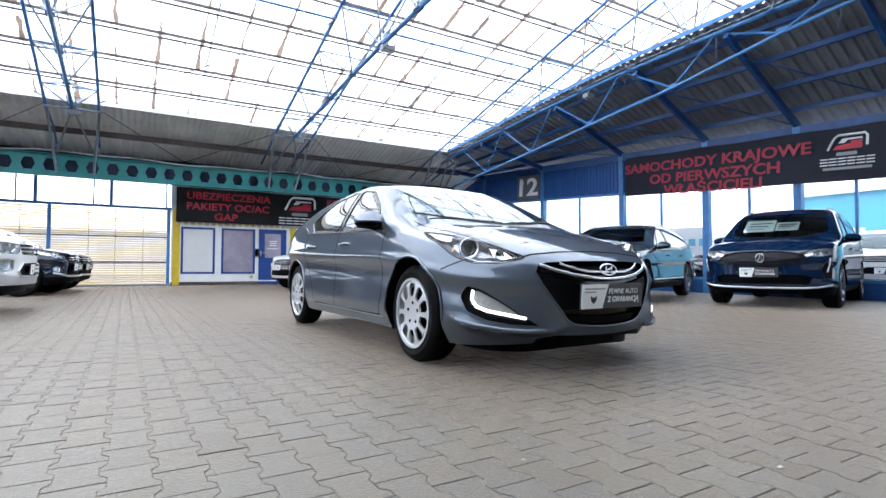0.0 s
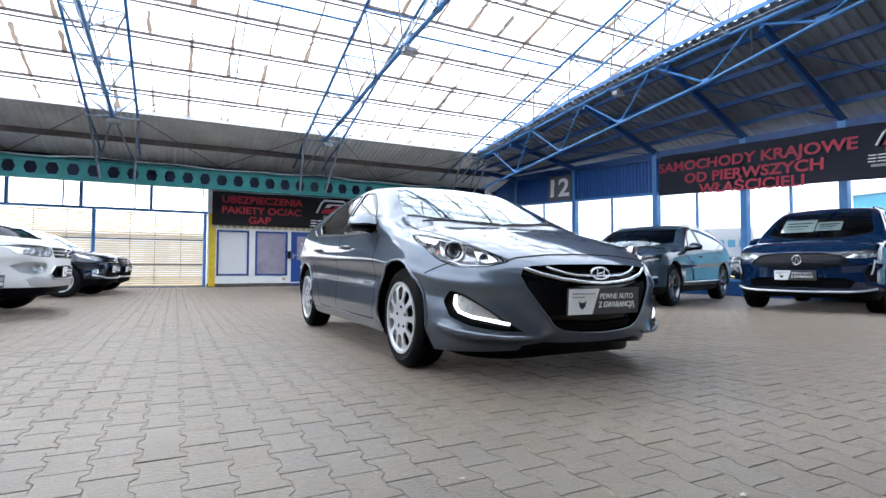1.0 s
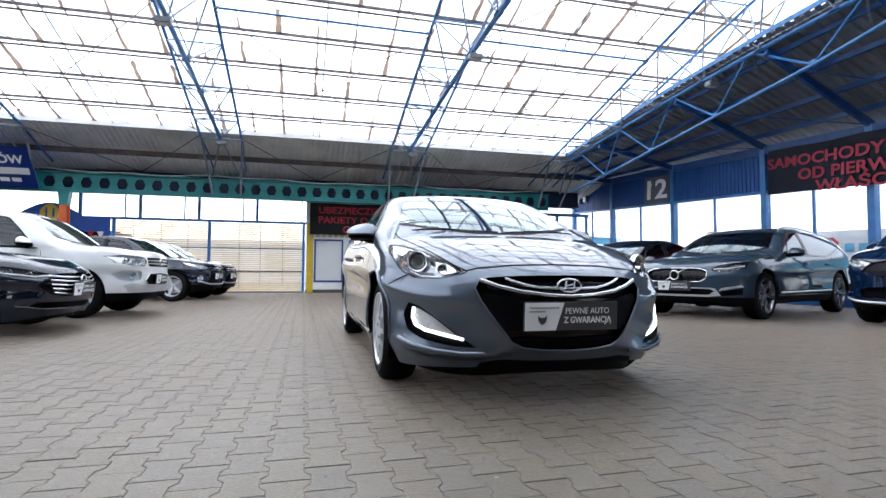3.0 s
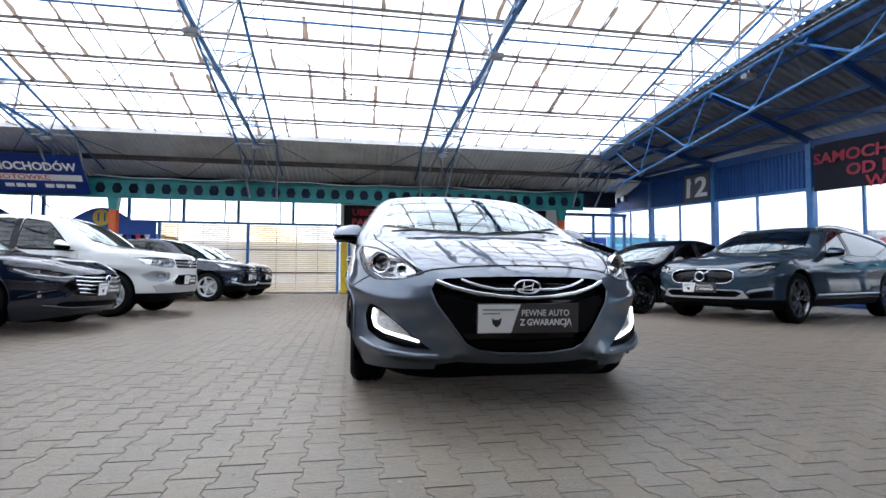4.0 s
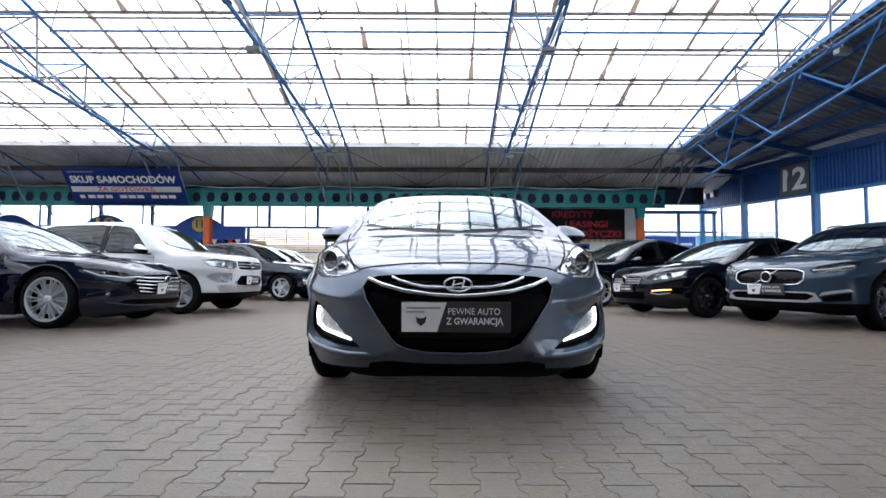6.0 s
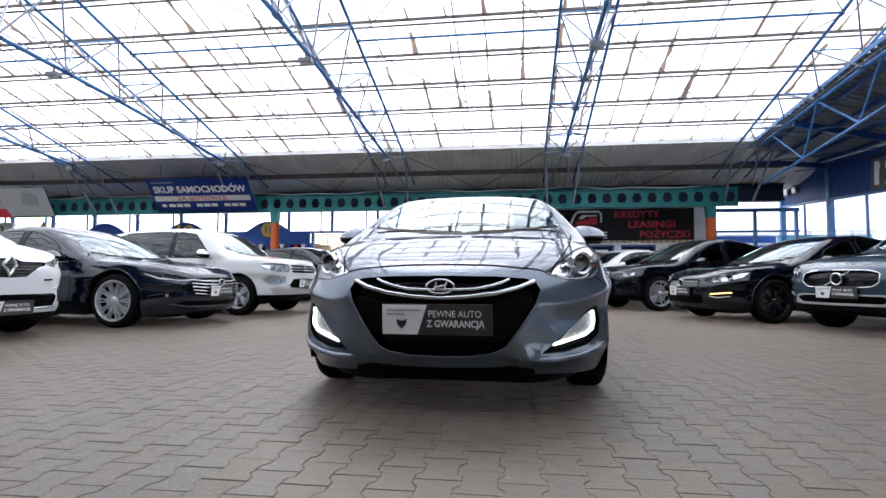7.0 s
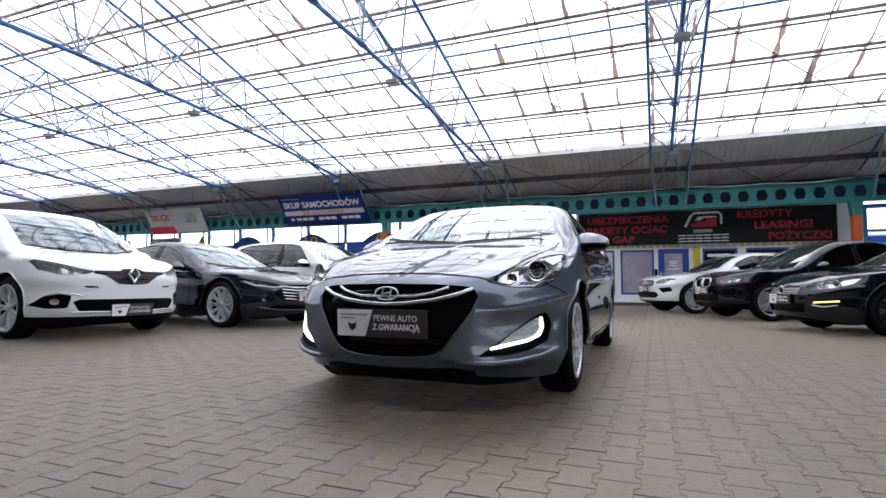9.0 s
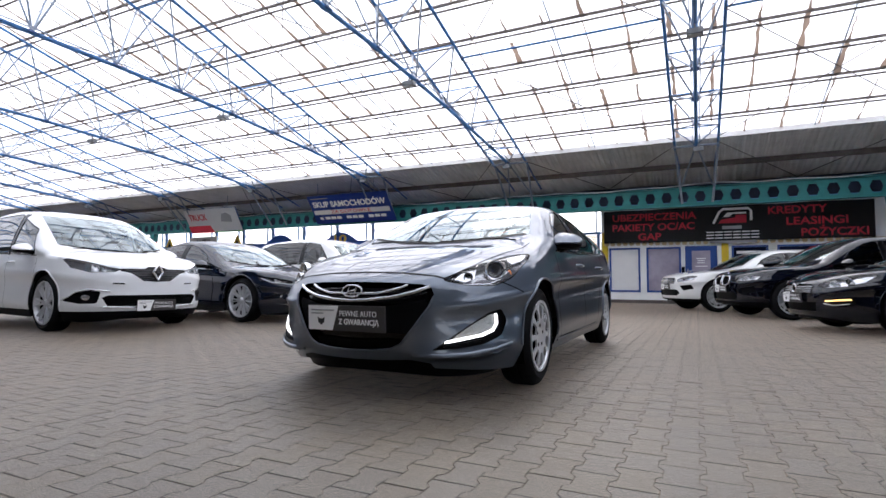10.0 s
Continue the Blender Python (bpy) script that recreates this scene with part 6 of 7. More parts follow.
    for a, b in (((-0.60, cow[0] + 0.09), (0.0, cow[0] + 0.012)), ((0.06, cow[0] + 0.014), (0.62, cow[0] + 0.1))):
        part("wiper", rail(tree, [a, b], "z", 1, 0.0032, 0.003), M["black_plastic"], root, smooth=60)
    # wheels
    tw = c["track"] / 2
    for ya in axles:
        for sgn in (1, -1):
            wheel_parts(root, R, c["rim"], c["tyre"], sgn, style, (sgn * (tw - c["tyre"] / 2 + 0.012), ya, R))
    # dealer plate and badge
    if "plate_at" in c:
        q = on_skin(tree, (0, c["plate_at"]), "y", -1, 0.0)
        dealer_plate(root, pose(c.get("plate_x", 0.0), q.y - 0.03, c["plate_at"], c.get("plate_lean", 4), 0, 0), lettered=True, wide=c.get("plate_w", 0.52))
        part("plate_mount", boxes((-0.2, 0.2, q.y - 0.02, q.y + 0.05, c["plate_at"] - 0.04, c["plate_at"] + 0.04)), M["black_plastic"], root)
    for bd in c.get("badges", ()):
        q = on_skin(tree, (0, bd["z"]), "y", -1, 0.0)
        at = pose(0, q.y - bd.get("out", 0.0), bd["z"], bd.get("lean", 0), 0, 0)
        rx, rz_ = bd["rx"], bd["rz"]
        ring = sweep([(rx * math.cos(2 * math.pi * k / 36), 0, rz_ * math.sin(2 * math.pi * k / 36)) for k in range(36)], bd.get("r", 0.006), 8, closed=True) if bd["form"] != "diamond" else sweep([(rx, 0, 0), (0, 0, rz_), (-rx, 0, 0), (0, 0, -rz_)], bd.get("r", 0.012), 8, closed=True)
        em = part("badge", ring, M["chrome"], root, "chrome badge", smooth=60, at=at)
        if bd.get("fill"):
            part("badge_field", slab([(rx * 0.97 * math.cos(2 * math.pi * k / 30), rz_ * 0.97 * math.sin(2 * math.pi * k / 30)) for k in range(30)], 0.006), M[bd["fill"]], em, at=pose(0, 0.0, 0))
        for bar in bd.get("bars", ()):
            part("badge_bar", sweep([(x, -0.004, z) for x, z in bar], bd.get("br", 0.006), 8), M["chrome"], em, smooth=60)
    for sh in c.get("sheets", ()):
        x, yy, w_, h_ = sh
        q = on_skin(tree, (x, yy), "z", 1, -0.03)
        if q is not None:
            ang = math.degrees(math.atan2(head[1] - cow[1], head[0] - cow[0]))
            s = part("price_sheet", boxes((-w_ / 2, w_ / 2, -h_ / 2, h_ / 2, 0, 0.003)), M["paper"], root, "white price sheet behind the windscreen", at=pose(*q, ang, 0, 0))
            for k in range(3):
                part("print_bar", boxes((-w_ * 0.38, w_ * (0.38 - 0.1 * k), h_ * (0.22 - 0.24 * k) - 0.018, h_ * (0.22 - 0.24 * k) + 0.018, 0.0035, 0.0045)), M["black_print" if k < 2 else "grey_print"], s)
    return root


def sym(half):
    """Closes a half outline, listed from the top middle round to the bottom middle, over x = 0."""
    return half + [(-x, z) for x, z in half[::-1] if x > 1e-6]


def both(half):
    """A line given from the middle outward, run across both sides."""
    return [(-x, z) for x, z in half[::-1]] + [p for p in half if p[0] > 1e-6]


# the hatchback in the middle
hero = dict(
    L=4.30, W=1.78, H=1.385, fo=0.88, wb=2.65, R=0.315, rim=0.222, tyre=0.205, track=1.70, arch=0.352, roof_w=0.675, shoulder=0.95, nf=2.27, na=32, af=0.80, crown=2.6, ridge=smooth_curve([(0.3, 0.272), (0.36, 0.262), (0.46, 0.247), (0.58, 0.242), (0.70, 0.254), (0.79, 0.287), (0.84, 0.32), (0.9, 0.35)]),
    top=[(0, 0.632), (0.02, 0.668), (0.07, 0.694), (0.18, 0.735), (0.4, 0.80), (0.75, 0.88), (0.97, 0.924), (1.0, 0.932), (1.03, 0.947), (1.12, 0.993), (1.28, 1.074), (1.45, 1.156), (1.80, 1.295), (2.05, 1.35), (2.45, 1.385), (3.0, 1.372), (3.55, 1.31), (3.85, 1.17), (4.06, 0.99), (4.2, 0.93), (4.3, 0.82)],
    belt=[(0, 0.60), (0.1, 0.645), (0.3, 0.70), (0.6, 0.765), (1.0, 0.835), (1.4, 0.878), (2.2, 0.905), (3.2, 0.945), (4.0, 0.955), (4.3, 0.80)],
    dam=0.065,
    sill=[(0, 0.205), (0.12, 0.175), (0.4, 0.158), (0.56, 0.165), (0.7, 0.18), (1.3, 0.185), (3.0, 0.19), (3.9, 0.25), (4.3, 0.34)],
    cowl=(1.03, 0.937), header=(1.80, 1.295), rear_header=(3.55, 1.31), tail=(4.06, 0.99),
    lean=[(0.1, 0.12), (0.22, 0.045), (0.30, 0.012), (0.42, 0.0), (0.52, 0.0), (0.60, 0.02), (0.68, 0.06), (0.80, 0.10), (1.0, 0.12)],
    taper=0.32, hoodline=0.008, crease=0.014, crease_v=0.72, bonnet_w=0.9, bonnet_r=0.5, ws_w=0.90,
    windows=[rounded([(1.40, 0.905), (2.28, 0.925), (2.26, 1.292), (1.98, 1.255), (1.68, 1.11)], 3, 0.12), rounded([(2.36, 0.928), (3.04, 0.957), (3.24, 1.05), (3.10, 1.17), (2.88, 1.26), (2.36, 1.297)], 3, 0.14)],
    mirror=(0.958, 1.50), mirror_out=0.07, handles=(2.10, 2.98), handle_z=0.80, plate_at=0.449, plate_x=-0.01,
    front=[
        dict(name="headlamp", kind="lamp", pair=True, poly=rounded([(0.485, 0.668), (0.56, 0.715), (0.64, 0.775), (0.72, 0.825), (0.80, 0.845), (0.83, 0.79), (0.80, 0.68), (0.74, 0.635), (0.62, 0.636)], 3, 0.3), deep=0.07, ref="lamp_silver",
             inner=(dict(name="reflector_facet", mat="chrome", back=0.028, poly=[(0.525, 0.672), (0.60, 0.655), (0.635, 0.675), (0.625, 0.725), (0.575, 0.712)]), dict(name="lamp_brow", mat="chrome", back=0.02, poly=[(0.60, 0.738), (0.66, 0.782), (0.73, 0.822), (0.79, 0.832), (0.80, 0.79), (0.77, 0.765), (0.72, 0.80), (0.66, 0.762)]), dict(name="lamp_floor", mat="lamp_house", back=0.03, poly=[(0.64, 0.648), (0.73, 0.645), (0.79, 0.69), (0.81, 0.75), (0.785, 0.75), (0.765, 0.70), (0.72, 0.668), (0.65, 0.665)])),
             bulbs=((0.705, 0.728, 0.058, "dark"), (0.602, 0.684, 0.027, "clear")),
             strips=(dict(pts=[(0.54, 0.655), (0.62, 0.65), (0.72, 0.655), (0.775, 0.69)], mat="chrome", r=0.005, lift=-0.02), dict(pts=[(0.785, 0.735), (0.795, 0.71)], mat="orange_lens", r=0.008, lift=-0.02))),
        dict(name="grille", kind="tray", mat="gloss_black", deep=0.05, label="black six-sided grille", poly=sym([(0, 0.655), (0.25, 0.652), (0.40, 0.643), (0.452, 0.625), (0.477, 0.582), (0.455, 0.52), (0.38, 0.41), (0.307, 0.315), (0.25, 0.287), (0.14, 0.273), (0, 0.269)]),
             inner=(dict(name="bumper_panel", mat="black_plastic", lift=-0.018, poly=sym([(0, 0.512), (0.25, 0.525), (0.43, 0.56), (0.445, 0.53), (0.36, 0.40), (0.33, 0.37), (0.2, 0.375), (0, 0.372)])),
                    dict(name="lower_panel", mat="black_plastic", lift=-0.03, poly=sym([(0, 0.325), (0.22, 0.335), (0.29, 0.33), (0.25, 0.295), (0.14, 0.28), (0, 0.277)]))),
             slats=(dict(pts=both([(0.0, 0.546), (0.12, 0.552), (0.26, 0.570), (0.37, 0.598), (0.445, 0.628)]), mat="chrome", r=0.0085, lift=0.003, flat=1.3), dict(pts=both([(0.08, 0.588), (0.16, 0.590), (0.23, 0.604), (0.29, 0.622), (0.325, 0.638)]), mat="chrome", r=0.006, lift=0.0, flat=1.25), dict(pts=both([(0.0, 0.60), (0.2, 0.612), (0.4, 0.63)]), mat="black_plastic", r=0.006, lift=-0.03), dict(pts=both([(0.0, 0.57), (0.2, 0.58), (0.4, 0.605)]), mat="black_plastic", r=0.006, lift=-0.03))),
        dict(name="lower_valance", kind="panel", mat="black_plastic", label="black lower valance", poly=sym([(0, 0.217), (0.2, 0.22), (0.34, 0.226), (0.44, 0.205), (0.47, 0.12), (0, 0.12)])),
        dict(name="fog_pod", kind="tray", pair=True, mat="black_plastic", deep=0.045, label="black fog lamp pod with a lit daytime strip", poly=rounded([(0.770, 0.508), (0.792, 0.44), (0.778, 0.36), (0.71, 0.315), (0.60, 0.292), (0.47, 0.284), (0.54, 0.335), (0.63, 0.410), (0.72, 0.488)], 3, 0.2),
             inner=(dict(name="fog_lamp", mat="fog_bowl", lift=-0.014, poly=[(0.748, 0.478), (0.755, 0.40), (0.715, 0.368), (0.63, 0.344), (0.55, 0.330), (0.605, 0.384), (0.665, 0.434), (0.722, 0.476)]),),
             slats=(dict(pts=[(0.750, 0.480), (0.756, 0.43), (0.744, 0.390), (0.70, 0.364), (0.61, 0.343), (0.535, 0.327)], mat="drl", r=0.008, lift=-0.004), dict(pts=[(0.70, 0.338), (0.60, 0.318), (0.53, 0.307)], mat="black_plastic", r=0.006, lift=-0.012))),
    ],
    rails=(dict(name="grille_edge", axis="y", mat="p_grey", r=0.007, lift=0.001, pts=[(-0.477, 0.582), (-0.455, 0.52), (-0.38, 0.41), (-0.307, 0.315), (-0.25, 0.287), (-0.14, 0.273), (0, 0.269), (0.14, 0.273), (0.25, 0.287), (0.307, 0.315), (0.38, 0.41), (0.455, 0.52), (0.477, 0.582)]),
           dict(name="window_trim", axis="x", pair=True, mat="gloss_black", r=0.008, lift=0.0, pts=[(1.38, 0.892), (2.3, 0.912), (3.2, 0.952), (3.42, 1.02)]),
           dict(name="winglet", axis="y", pair=True, mat="p_grey", r=0.009, lift=-0.002, flat=1.6, pts=[(0.37, 0.257), (0.42, 0.252), (0.54, 0.252), (0.66, 0.262), (0.76, 0.283), (0.82, 0.31)]),
           dict(name="sill_line", axis="x", pair=True, mat="p_grey", r=0.012, lift=-0.004, pts=[(1.30, 0.25), (2.2, 0.255), (3.1, 0.26)])),
    pillars=[(2.32, 0.925, 1.29)],
    seams=[dict(axis="y", pair=False, w=0.007, pts=both([(0.0, 0.712), (0.25, 0.706), (0.45, 0.688), (0.5, 0.675)])), dict(axis="z", w=0.008, pts=[(0.53, 0.2), (0.60, 0.4), (0.665, 0.7), (0.71, 1.0), (0.72, 1.12)]),
           dict(axis="x", w=0.008, pts=[(1.33, 0.87), (1.30, 0.62), (1.31, 0.42), (1.37, 0.27)]), dict(axis="x", w=0.008, pts=[(2.31, 0.90), (2.30, 0.6), (2.34, 0.265)]), dict(axis="x", w=0.008, pts=[(3.2, 0.93), (3.19, 0.75), (3.05, 0.55), (2.93, 0.40), (2.92, 0.28)]), dict(axis="x", w=0.008, pts=[(1.37, 0.268), (2.34, 0.262), (2.92, 0.275)]),
           dict(axis="x", w=0.008, pts=[(0.40, 0.66), (0.47, 0.63), (0.53, 0.60)]), dict(axis="x", w=0.004, pts=arc(3.62, 0.80, 0.075, 0.075, 0, 360, 24))],
    badges=[dict(form="ellipse", z=0.602, rx=0.066, rz=0.033, r=0.0055, out=0.006, lean=-8, fill="black_plastic", bars=([(-0.030, -0.022), (-0.018, 0.022)], [(0.018, -0.022), (0.030, 0.022)], [(-0.024, -0.004), (0.024, 0.006)]), br=0.0045)],
)
W_COVER = dict(n=10, form="cover", metal="cover")
car("hatchback", "slate grey metallic five-door hatchback with silver wheel covers", hero, 270, (4.845, 3.70), W_COVER, M["p_grey"], "privacy")


def spec(L, W, H, fo, wb, R, rim, zn, cowl, header, peak, rear_header, tail, belt0, belt1, sill, **kw):
    """Side-view lines of an ordinary car from a few heights and lengths."""
    ch, hh = cowl, header
    c = dict(L=L, W=W, H=H, fo=fo, wb=wb, R=R, rim=rim, tyre=0.235, track=W - 0.06, arch=R + 0.042, roof_w=0.725, shoulder=0.955, cowl=cowl, header=header, rear_header=rear_header, tail=tail,
             top=[(0, zn), (0.02, zn + 0.035), (0.08, zn + 0.065), (0.3, zn + (ch[1] - zn) * 0.55), (ch[0] * 0.7, zn + (ch[1] - zn) * 0.85), (ch[0], ch[1]), (ch[0] + 0.1, ch[1] + 0.05), ((ch[0] + hh[0]) / 2 + 0.02, (ch[1] + hh[1]) / 2 + 0.03), hh, ((hh[0] + peak) / 2, H - 0.018), (peak, H), (rear_header[0], rear_header[1]), ((rear_header[0] + tail[0]) / 2, (rear_header[1] + tail[1]) / 2 + 0.02), tail, ((tail[0] + L) / 2 + 0.03, tail[1] - 0.05), (L, tail[1] - 0.16)],
             belt=[(0, zn - 0.035), (0.1, zn + 0.02), (0.35, zn + (belt0 - zn) * 0.6), (ch[0], belt0), (L * 0.5, (belt0 + belt1) / 2), (L * 0.8, belt1), (L, belt1 - 0.1)],
             sill=[(0, sill + 0.035), (0.15, sill + 0.0), (0.5, sill - 0.03), (fo + 0.5, sill - 0.01), (L * 0.7, sill), (L - 0.4, sill + 0.08), (L, sill + 0.16)],
             lean=[(0.1, 0.14), (0.26, 0.045), (0.36, 0.01), (0.48, 0.0), (zn - 0.12, 0.0), (zn, 0.04), (zn + 0.12, 0.1)],
             mirror=(belt0 + 0.09, ch[0] + 0.5), handles=(ch[0] + 1.1, ch[0] + 2.0), handle_z=(belt0 + belt1) / 2 - 0.11, hoodline=0.012, front=[], rails=[], seams=[], badges=[])
    a, b = ch[0], belt0
    wl = [rounded([(a + 0.42, b + 0.03), (a + 1.22, (b + belt1) / 2 + 0.025), (a + 1.2, H - 0.105), (hh[0] + 0.2, hh[1] - 0.045), (a + 0.68, b + (hh[1] - b) * 0.62)], 3, 0.12),
          rounded([(a + 1.30, (b + belt1) / 2 + 0.027), (min(a + 2.15, tail[0] - 0.45), belt1 + 0.0), (min(rear_header[0] + 0.0, tail[0] - 0.35), rear_header[1] - 0.16), (rear_header[0] - 0.35, H - 0.115), (a + 1.30, H - 0.10)], 3, 0.12)]
    c["windows"] = wl
    c["rails"] = [dict(name="window_trim", axis="x", pair=True, mat=kw.pop("trim", "gloss_black"), r=0.008, lift=0.0, pts=[(a + 0.38, b + 0.012), (a + 1.25, (b + belt1) / 2 + 0.01), (min(a + 2.2, tail[0] - 0.4), belt1 - 0.01)])]
    c["pillars"] = [(a + 1.26, b + 0.04, H - 0.105)]
    m1, m2 = a + 1.26, min(a + 2.15, fo + wb - R - 0.02)
    c["seams"] = [dict(axis="x", w=0.006, pts=[(a + 0.33, b - 0.02), (a + 0.3, 0.6), (a + 0.33, sill + 0.1)]), dict(axis="x", w=0.006, pts=[(m1, b), (m1 + 0.01, 0.5), (m1 + 0.03, sill + 0.1)]), dict(axis="x", w=0.006, pts=[(m2 + 0.12, belt1 - 0.03), (m2 + 0.1, 0.75), (m2 - 0.1, 0.5), (m2 - 0.12, sill + 0.1)]),
                  dict(axis="z", w=0.006, pts=[(W * 0.31, 0.25), (W * 0.36, 0.55), (W * 0.40, a)])]
    c.update(kw)
    return c


def lamp(poly, **kw):
    return dict(name="headlamp", kind="lamp", pair=True, poly=poly, **kw)


W_ALLOY10 = dict(n=7, form="spoke", metal="alloy", wi=0.018, wo=0.013, split=0.16)
W_ALLOY5 = dict(n=5, form="spoke", metal="alloy", wi=0.045, wo=0.032)
W_ALLOY5D = dict(n=5, form="spoke", metal="alloy", wi=0.03, wo=0.022, split=0.16)
W_DARK = dict(n=5, form="spoke", metal="alloy_dark", wi=0.022, wo=0.02, split=0.2)
W_BLACK = dict(n=7, form="spoke", metal="alloy_black", wi=0.02, wo=0.014, split=0.14)
W_TWIN = dict(n=10, form="spoke", metal="alloy", wi=0.013, wo=0.009, split=0.11, twist=0.0)

# blue SUV
c = spec(4.45, 1.86, 1.69, 0.90, 2.675, 0.36, 0.25, 0.85, (1.02, 1.12), (1.72, 1.57), 2.4, (3.65, 1.58), (4.2, 1.15), 1.01, 1.10, 0.24, af=0.7, nf=3.0, roof_w=0.74, clad=0.33, arch_trim=0.07, plate_at=0.545, plate_x=-0.02, glass_m="privacy")
c.pop("glass_m")
c["front"] = [lamp([(0.50, 0.83), (0.62, 0.885), (0.80, 0.92), (0.87, 0.905), (0.86, 0.805), (0.72, 0.78), (0.56, 0.79)], deep=0.05, ref="reflector", bulbs=((0.70, 0.835, 0.034, "clear"), (0.79, 0.85, 0.034, "clear"))),
              dict(name="grille", kind="tray", mat="gloss_black", deep=0.03, poly=sym([(0, 0.875), (0.3, 0.87), (0.49, 0.835), (0.56, 0.785), (0.62, 0.71), (0.45, 0.66), (0.3, 0.635), (0, 0.63)]), dots=dict(x=0.62, z0=0.64, z1=0.87, px=0.042, pz=0.021, s=0.006, tall=0.6, mat="dark_reflector")),
              dict(name="lower_intake", kind="tray", mat="black_plastic", deep=0.04, poly=sym([(0, 0.51), (0.55, 0.51), (0.66, 0.47), (0.60, 0.37), (0, 0.37)])),
              dict(name="side_vent", kind="tray", pair=True, mat="black_plastic", deep=0.03, poly=[(0.80, 0.70), (0.86, 0.66), (0.86, 0.46), (0.78, 0.46), (0.74, 0.58)])]
c["rails"].append(dict(name="skid_strip", axis="y", mat="silver_trim", r=0.011, lift=0.004, flat=1.4, pts=[(-0.86, 0.365), (-0.72, 0.33), (-0.56, 0.318), (0, 0.312), (0.56, 0.318), (0.72, 0.33), (0.86, 0.365)]))
c["rails"].append(dict(name="roof_rail", axis="z", pair=True, sign=1, mat="gloss_black", r=0.014, lift=0.02, pts=[(0.60, 1.95), (0.61, 2.6), (0.57, 3.5)]))
c["rails"].append(dict(name="fang_light", axis="y", pair=True, mat="drl_off", r=0.010, lift=0.002, pts=[(0.845, 0.76), (0.835, 0.66), (0.81, 0.56)]))
c["badges"] = [dict(form="ellipse", z=0.765, rx=0.055, rz=0.065, r=0.008, out=0.012, bars=([(-0.02, -0.04), (0.0, 0.04)], [(0.0, 0.04), (0.03, -0.03)]))]
c["sheets"] = [(-0.30, 1.40, 0.46, 0.40), (0.12, 1.36, 0.34, 0.28)]
car("suv", "deep blue SUV with a studded grille and silver skid strip", c, 195.5, (11.6, 5.32), W_DARK, M["p_blue"], "privacy")

# blue-grey estate on raised suspension
c = spec(4.94, 1.89, 1.51, 0.90, 2.94, 0.36, 0.262, 0.765, (1.28, 1.03), (1.98, 1.40), 2.75, (4.2, 1.38), (4.72, 1.05), 0.935, 1.01, 0.24, af=0.66, nf=3.1, clad=0.34, arch_trim=0.055, plate_at=0.50, trim="silver_trim")
c["front"] = [lamp([(0.52, 0.745), (0.60, 0.80), (0.80, 0.845), (0.89, 0.845), (0.88, 0.755), (0.74, 0.715), (0.58, 0.71)], deep=0.05, ref="dark_reflector", bulbs=((0.64, 0.75, 0.034, "clear"), (0.79, 0.775, 0.036, "clear")), strips=(dict(pts=[(0.55, 0.75), (0.72, 0.765), (0.87, 0.80)], mat="drl_off", r=0.011, lift=-0.015),)),
              dict(name="grille", kind="tray", mat="gloss_black", deep=0.035, poly=rounded(sym([(0, 0.765), (0.36, 0.758), (0.475, 0.72), (0.475, 0.62), (0.40, 0.565), (0, 0.555)]), 2, 0.2), dots=dict(x=0.46, z0=0.575, z1=0.68, px=0.034, pz=0.024, s=0.0035, tall=1.2, mat="dark_reflector")),
              dict(name="lower_intake", kind="tray", mat="black_plastic", deep=0.04, poly=sym([(0, 0.465), (0.5, 0.46), (0.58, 0.43), (0.5, 0.375), (0, 0.37)])),
              dict(name="skid_panel", kind="panel", mat="silver_trim", lift=0.006, label="satin silver skid panel", poly=sym([(0, 0.482), (0.52, 0.478), (0.59, 0.465), (0.65, 0.365), (0.5, 0.345), (0, 0.343)])),
              dict(name="fog_bezel", kind="panel", pair=True, mat="silver_trim", lift=0.004, poly=[(0.66, 0.475), (0.86, 0.52), (0.88, 0.49), (0.62, 0.43)]),
              dict(name="fog_recess", kind="tray", pair=True, mat="black_plastic", deep=0.03, poly=[(0.64, 0.42), (0.87, 0.475), (0.87, 0.38), (0.66, 0.36)])]
c["rails"] += [dict(name="grille_frame", axis="y", mat="chrome", r=0.008, lift=0.004, pts=rounded(sym([(0, 0.765), (0.36, 0.758), (0.475, 0.72), (0.475, 0.62), (0.40, 0.565), (0, 0.555)]), 2, 0.2)),
                              dict(name="side_strip", axis="x", pair=True, mat="silver_trim", r=0.014, lift=0.006, pts=[(1.35, 0.40), (3.4, 0.41)]),
               dict(name="roof_rail", axis="z", pair=True, sign=1, mat="silver_trim", r=0.014, lift=0.02, pts=[(0.60, 2.15), (0.61, 2.9), (0.58, 3.6), (0.54, 4.1)])]
c["badges"] = [dict(form="ellipse", z=0.66, rx=0.068, rz=0.068, r=0.011, out=0.012, fill="gloss_black", bars=([(-0.17, -0.09), (-0.05, -0.03)], [(0.05, 0.03), (0.17, 0.09)]))]
car("estate_car", "blue-grey raised estate car with a chrome-framed grille", c, 201, (9.88, 7.62), W_DARK, M["p_steel"], "privacy")

